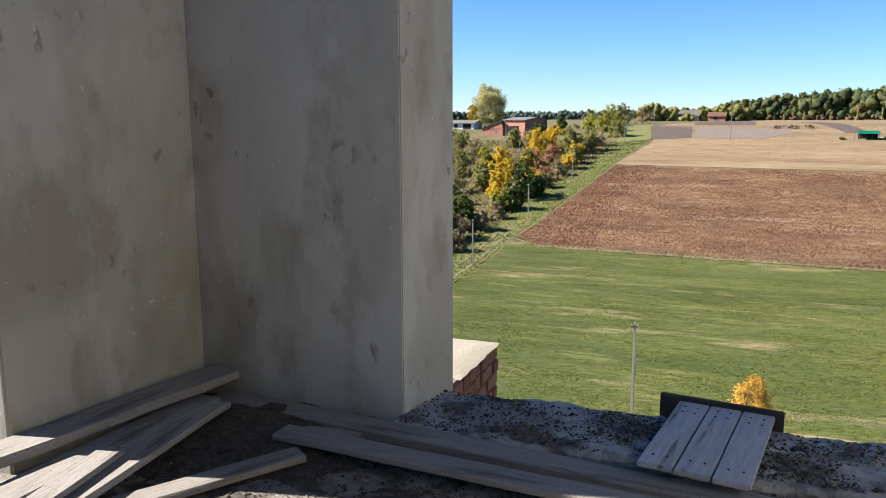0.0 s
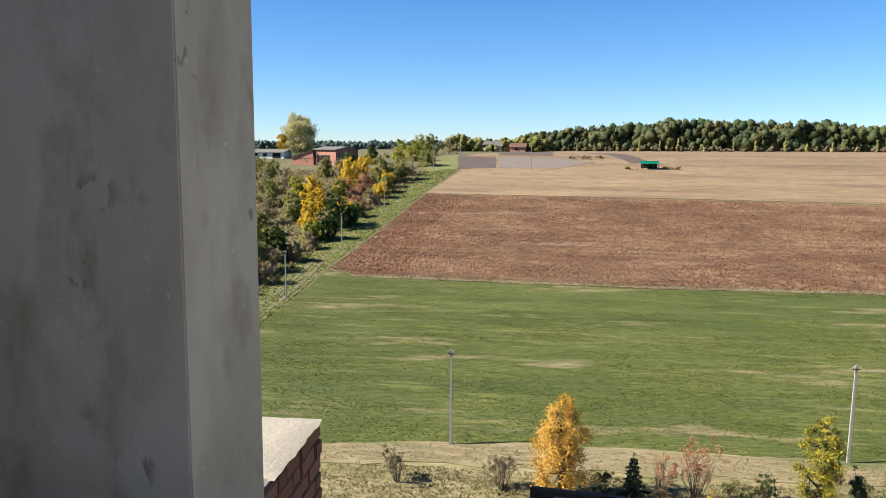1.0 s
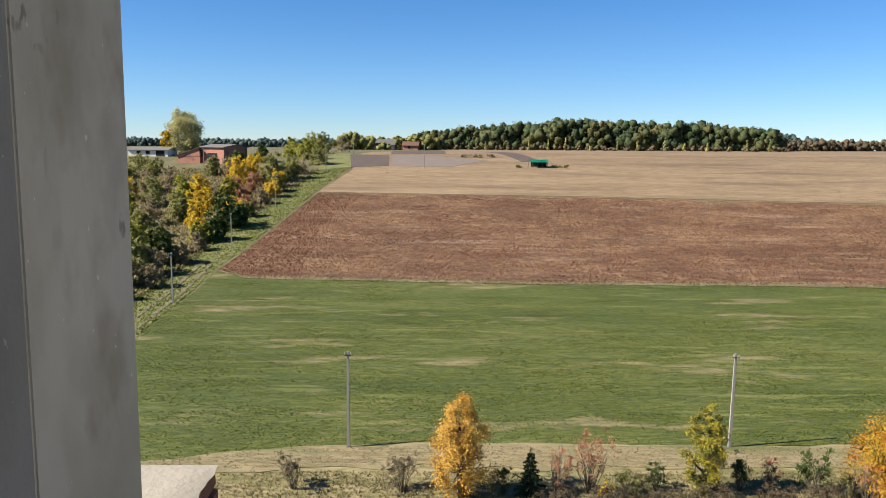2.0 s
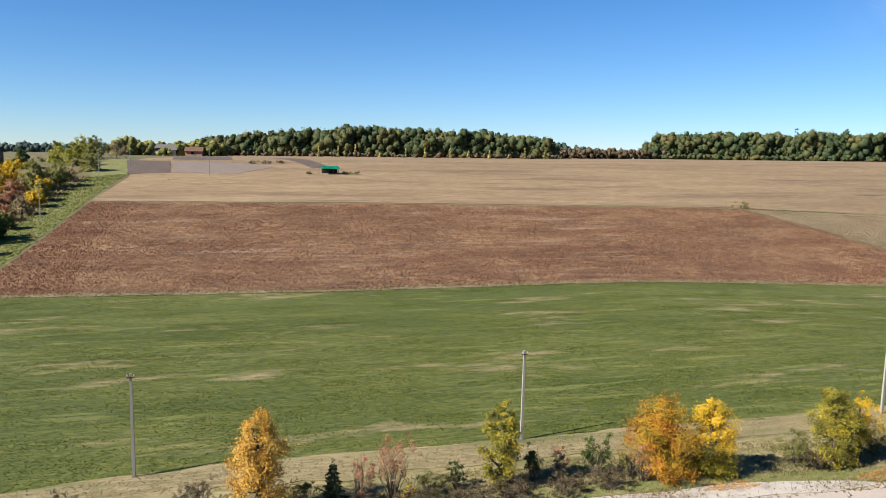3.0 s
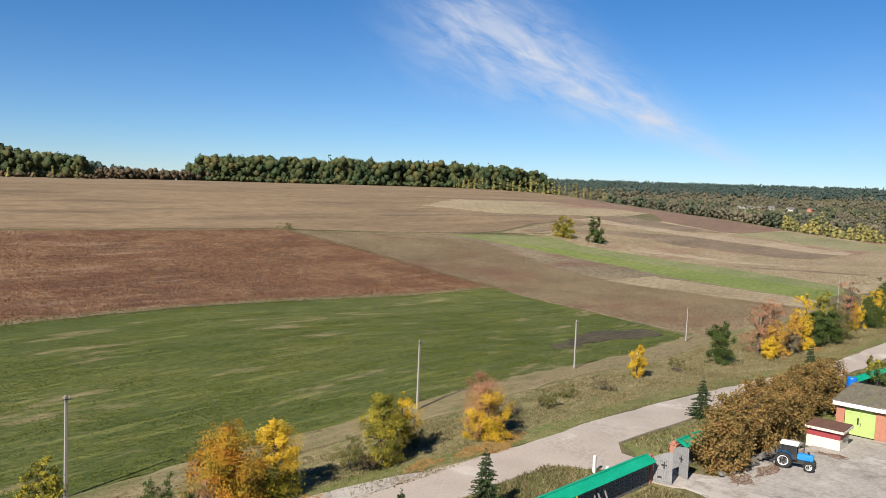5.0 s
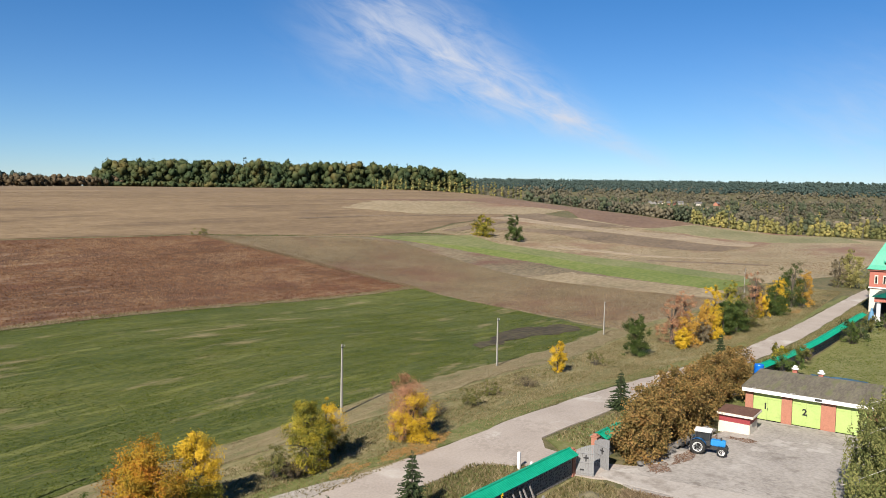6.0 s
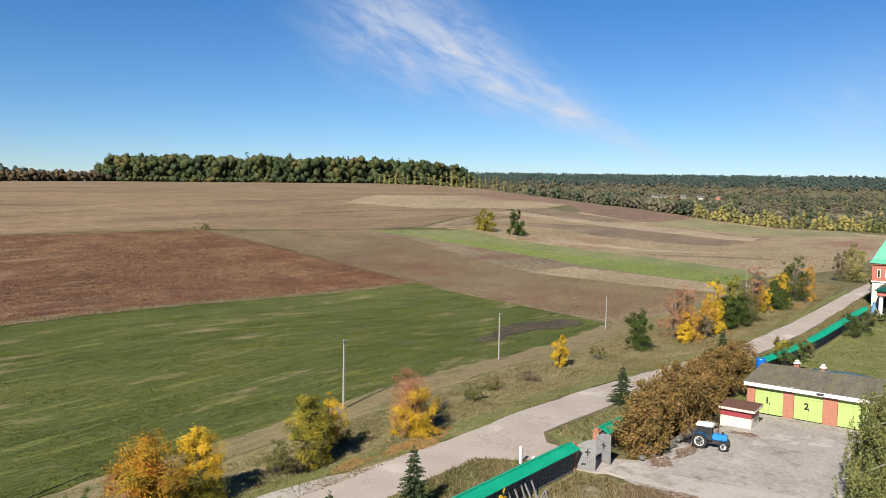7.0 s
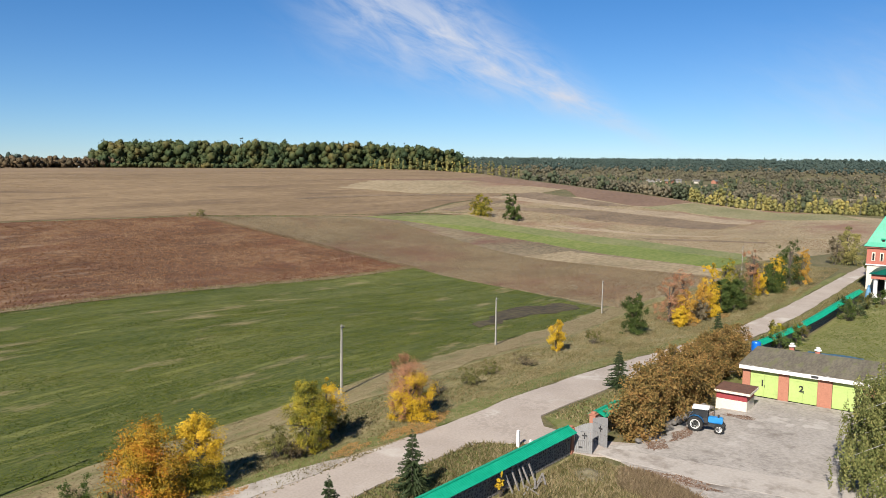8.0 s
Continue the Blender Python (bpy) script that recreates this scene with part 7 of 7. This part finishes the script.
def covered_post():
    """A small upright blue figure beside the columns, taken for a statue, with a leaning pole."""
    x, y = 189.5, 26.0
    top = empty("blue_statue_shape", x, y, lz(x, y) + 0.05)
    tagged(top, "small upright light blue figure, taken for a statue", "pump")
    # plain draped shape for the blue figure, which is not identified
    bm = lathe([(0.62, 0.4), (0.6, 1.0), (0.48, 1.8), (0.34, 2.5), (0.2, 2.75), (0.27, 3.0), (0.22, 3.25), (0.08, 3.35)], 14)
    for v in bm.verts:
        v.co.x += 0.08 * noise.noise(v.co * 2.2)
        v.co.y += 0.08 * noise.noise(v.co * 2.2 + Vector((5, 0, 0)))
    part("wrapping", bm, M["pale_blue"], top)
    part("foot", box(-0.3, -0.3, -0.2, 0.3, 0.3, 0.41), M["joint"], top)
    V, F = tube([(0.3, -1.3, 0.0), (0.2, -0.35, 2.0)], [0.07, 0.06], 6)
    arrays("leaning_pole", V, F, M["cream"], top)


covered_post()


# ---------------------------------------------------------------- farm buildings over the lane
def pitched(name, x, y, turn, L, W, H, R, wall, roof, label, category, openings=(), lean=0.0):
    """A plain long building: walls, pitched roof with thickness, near-black panels (u, width, z, height) on its front
    for the shade in openings.
    """
    top = empty(name, x, y, lz(x, y) + 0.05, turn)
    tagged(top, label, category)
    part("wall", box(0, 0, -2.0, L, W, H), M[wall], top)
    bm = bmesh.new()
    pr = [(-0.6, H - 0.1), (W * (0.5 + lean), H + R), (W + 0.6, H - 0.1), (W + 0.6, H + 0.08), (W * (0.5 + lean), H + R + 0.2), (-0.6, H + 0.08)]
    a = [[bm.verts.new((u, w, z)) for w, z in pr] for u in (-0.5, L + 0.5)]
    for k in range(6):
        bm.faces.new((a[0][k], a[0][(k + 1) % 6], a[1][(k + 1) % 6], a[1][k]))
    for q in a:
        bm.faces.new((q[0], q[1], q[4], q[5]))
        bm.faces.new((q[1], q[2], q[3], q[4]))
    bmesh.ops.recalc_face_normals(bm, faces=bm.faces)
    part("roof", bm, M[roof], top)
    for u in (0.0, L):
        bm = bmesh.new()
        vs = [bm.verts.new((u + d, w, z)) for d in (-0.1, 0.1) for w, z in ((0, H - 0.02), (W, H - 0.02), (W * (0.5 + lean), H + R))]
        bm.faces.new(vs[:3])
        bm.faces.new(vs[3:])
        for k in range(3):
            bm.faces.new((vs[k], vs[(k + 1) % 3], vs[3 + (k + 1) % 3], vs[3 + k]))
        bmesh.ops.recalc_face_normals(bm, faces=bm.faces)
        part("gable", bm, M[wall], top)
    for u, w, z, h in openings:
        o = part("window" if h < 2 else "doorway", box(u, -0.06, z, u + w, -0.004, z + h), M["dark"], top)
        part("sill", box(u - 0.1, -0.12, z - 0.08, u + w + 0.1, -0.062, z), M["joint"], o)
    return top


pitched("brick_barn", -83.8, 285.6, -24.6, 10.4, 13, 5.6, 0.9, "old_brick", "asbestos", "red brick barn with a low grey roof", "barn", ((3.0, 4.4, 0.2, 3.3),))
pitched("brick_shed", -83.7, 284.2, 80, 9, 8.6, 2.6, 2.8, "old_brick", "rust_roof", "lower brick shed with a sloping roof beside the barn", "shed", (), lean=-0.46)
pitched("farm_house", -117.5, 306, -4, 15.5, 9, 2.3, 1.0, "white", "asbestos", "low whitewashed farm building with grey roof", "house", ((3.2, 1.6, 0.7, 1.3), (6.8, 1.6, 0.7, 1.3), (10.8, 3.4, 0.1, 2.05)))
pitched("village_house", -36, 466, 8, 13, 8, 3.0, 3.0, "cream", "asbestos", "small village house behind the trees", "house", ((3, 1.6, 0.9, 1.5),))
pitched("village_house", -18, 461, -6, 9, 7, 2.6, 2.2, "old_brick", "rust_roof", "small dark village house behind the trees", "house", ((3, 1.6, 0.9, 1.5),))
for ring in (((77, 800), (84, 790), (93, 800), (93, 876), (84, 872), (77, 860)), ((77, 985), (92, 990), (92, 1050), (77, 1052)), ((68.4, 1040), (74, 1030), (74, 1200), (68.4, 1190))):
    field("valley_field", [(r * math.sin(radians(a)), r * math.cos(radians(a))) for a, r in ring], M["hay"], 0.3, "pale dry field between the valley trees", cell=40.0, ragged=2.0)
for i, (a, r) in enumerate(((69.4, 1240), (70.0, 1300), (70.7, 1260), (71.2, 1350), (72.3, 1300), (73.4, 1330), (68.8, 1330), (84.5, 2500))):
    x, y = r * math.sin(radians(a)), r * math.cos(radians(a))
    pitched("valley_house", x, y, 20 + 31 * i, 9 + 2 * (i % 3), 7, 3.4, 2.6, ("joint", "cream", "orange_brick")[i % 3], "asbestos", "pale house far off in the valley", "house")


def hut():
    x, y = 34.6, 279.2
    top = empty("field_hut", x, y, lz(x, y) + 0.1)
    tagged(top, "open field hut with a green sheet roof", "hut")
    for px in (0.2, 2.0, 3.9, 5.6):
        for py in (0.2, 3.2):
            part("post", box(px - 0.08, py - 0.08, -0.3, px + 0.08, py + 0.08, 2.0), M["bark"], top)
    bm = bmesh.new()
    a = [bm.verts.new(v) for v in ((-0.4, -0.5, 2.0), (6.2, -0.5, 2.0), (6.0, 4, 2.9), (-0.2, 4, 2.9))]
    bm.faces.new(a)
    bmesh.ops.solidify(bm, geom=bm.faces[:], thickness=0.12)
    part("roof", bm, M["green_tin"], top, "green sheet roof")
    # near-black, as the shade under the roof
    part("back_wall", box(0.1, 3.1, -0.3, 5.7, 3.25, 2.3), M["dark"], top)
    V, F = tube([(-1.4, 0.3, -0.2), (-0.6, 1.2, 4.2)], [0.09, 0.06], 6)
    arrays("leaning_mast", V, F, M["bark"], top)


hut()
for i, (x, y, h, w) in enumerate(((42.5, 279.5, 1.5, 3.5), (46.5, 280, 1.2, 3.5), (30.5, 279.5, 1.4, 3), (159, 214, 2.4, 9), (17.5, 311, 1.6, 5), (23, 311.5, 1.5, 5), (12.5, 311, 1.5, 5))):
    shrub(x, y, h, w, "f_olive" if i < 4 else "f_grey", "low scrub heap at the field's edge", 170 + i, n=420, size=0.35, group="scrub at the field edges")
# ---------------------------------------------------------------- small things
def rubble():
    """Crumbs of mortar, splinters and dead leaves over the floor and the ledge."""
    g = np.random.default_rng(31)
    VV, FF, o = [], [], 0
    for k in range(15000):
        if k % 2:
            u, w, z = g.uniform(0.02, 3.2), g.uniform(-0.14, 0.4), 0.006
        else:
            u, w = g.uniform(-1.3, 2.6), -abs(g.normal(0.3, 0.55)) - 0.1
            z = -0.055
        if w < -2.6:
            continue
        s = g.uniform(0.003, 0.013) * (1.7 if k % 9 == 0 else 1)
        if noise.noise((u * 3, w * 3, 1)) < g.uniform(-0.5, 0.2):
            continue
        a = g.uniform(0, 3.14)
        e = g.uniform(0.3, 0.9)
        p = np.array([-1.575 + u, 3.57 + w, z])
        ax, bx = np.array([math.cos(a), math.sin(a), 0.1]) * s, np.array([-math.sin(a), math.cos(a), 0.15]) * s * e
        c = np.array([0, 0, s * g.uniform(0.3, 0.9)])
        VV += [p - ax, p - bx, p + ax, p + bx, p + c]
        for q in range(4):
            FF.append((o + q, o + (q + 1) % 4, o + 4))
        o += 5
    ob = arrays("rubble", np.array(VV), np.array(FF), M["debris"])
    tagged(ob, "crumbs of mortar, splinters and dead leaves", "rubble", kind="stuff")


rubble()


def corner_heap():
    bm = bmesh.new()
    n = 26
    g = [[None] * (n + 1) for _ in range(n + 1)]
    for i in range(n + 1):
        for j in range(n + 1):
            u, w = lerp(-1.26, 0.3, i / n), lerp(-1.1, -0.004, j / n)
            z = -0.075 + 0.1 * max(0, 1 - math.hypot((u + 0.75) / 0.95, (w + 0.3) / 0.75)) + 0.03 * noise.noise((u * 8, w * 8, 2)) + 0.015 * noise.noise((u * 25, w * 25, 2))
            g[i][j] = bm.verts.new(ROOM @ Vector((u, w, z)))
    for i in range(n):
        for j in range(n):
            bm.faces.new((g[i][j], g[i + 1][j], g[i + 1][j + 1], g[i][j + 1]))
    ob = part("dirt_heap", bm, M["dirt"])
    tagged(ob, "heap of dark dirt and rubble in the corner", "dirt", kind="stuff")


M["dirt"] = mat("dark_dirt", [(0.025, 0.02, 0.015), (0.06, 0.048, 0.036), (0.11, 0.09, 0.068)], 14, fine=50, rough=0.95, bump=0.01, bump_scale=40)
corner_heap()


def timber_pile(x, y, n, seed):
    g = np.random.default_rng(seed)
    for k in range(n):
        ob = part("plank_offcut", box(-1.1 * g.uniform(0.7, 1.2), -0.07, 0, 1.1, 0.07, 0.05, bevel=0.006), M["board"])
        ob.matrix_basis = pose(x + g.normal(0, 0.5), y + g.normal(0, 0.35), lz(x, y) + 0.12 + 0.055 * k, 0, g.normal(0, 2), 20 + g.normal(0, 14))
        tagged(ob, "grey plank offcut in a loose pile by the wall", "plank", "timber pile by the wall")


timber_pile(50.5, 31.2, 7, 3)
for k in range(5):
    ob = part("leaning_board", box(-0.08, -0.03, 0, 0.08, 0.03, 1.6, bevel=0.005), M["board"])
    ob.matrix_basis = pose(48.2 + 0.75 * k, 31.9 - 0.05 * k, lz(50, 32) + 0.06, 0, 0, 0) @ pose(0, 0, 0, -24, 6 * (k % 3 - 1), 0)
    tagged(ob, "grey board leaning on the stone wall", "board", "boards leaning on the wall")
shrub(47.2, 32.4, 2.2, 1.0, "f_yellow", "yellow climber hanging down the stone wall", 190, n=420, size=0.16, name="climber", category="climbing plant")


def spoil_heap(x, y, r, h, material, label):
    bm = bmesh.new()
    n = 22
    g = [[None] * (n + 1) for _ in range(n + 1)]
    for i in range(n + 1):
        for j in range(n + 1):
            a, b = x + r * (2 * i / n - 1), y + r * (2 * j / n - 1)
            k = max(0.0, 1 - math.hypot(a - x, b - y) / r)
            g[i][j] = bm.verts.new((a, b, lz(a, b) + 0.02 + h * k * (1 + 0.5 * noise.noise((a * 1.3, b * 1.3, 0))) + 0.08 * noise.noise((a * 4, b * 4, 0)) * (k > 0)))
    for i in range(n):
        for j in range(n):
            bm.faces.new((g[i][j], g[i + 1][j], g[i + 1][j + 1], g[i][j + 1]))
    tagged(part("spoil_heap", bm, M[material]), label, "heap", kind="stuff")


spoil_heap(55.0, 29.0, 1.7, 0.45, "track", "heap of pale sand and rubble near the gate")


def rubble_bank():
    """Low dry-stone bank under the chestnuts, along the yard."""
    g = np.random.default_rng(8)
    top = empty("stone_bank", 65, 28.6, lz(65, 28.6))
    tagged(top, "low tumbled stone bank under the chestnuts", "stone bank")
    for k in range(60):
        t = k / 60
        x, y = lerp(64.4, 79.0, t) + g.normal(0, 0.25), lerp(28.9, 26.6, t) + g.normal(0, 0.3)
        s = g.uniform(0.22, 0.48)
        bm = bmesh.new()
        bmesh.ops.create_icosphere(bm, subdivisions=1, radius=s)
        for v in bm.verts:
            v.co *= 1 + 0.5 * noise.noise(v.co * 3 + Vector((k, 0, 0)))
            v.co.z *= 0.7
        ob = part("stone", bm, M["stone"], top)
        ob.matrix_basis = pose(x - 65, y - 28.6, lz(x, y) - lz(65, 28.6) + 0.15 + s * 0.35 + g.uniform(0, 0.25), 0, 0, g.uniform(0, 360))


rubble_bank()
for x, y, h in ((57.0, 36.6, 1.6), (58.0, 35.9, 0.6)):
    tagged(part("marker_post", box(x - 0.12, y - 0.12, lz(x, y) - 0.2, x + 0.12, y + 0.12, lz(x, y) + h, bevel=0.02), M["white"]), "short white concrete post beside the driveway", "post")
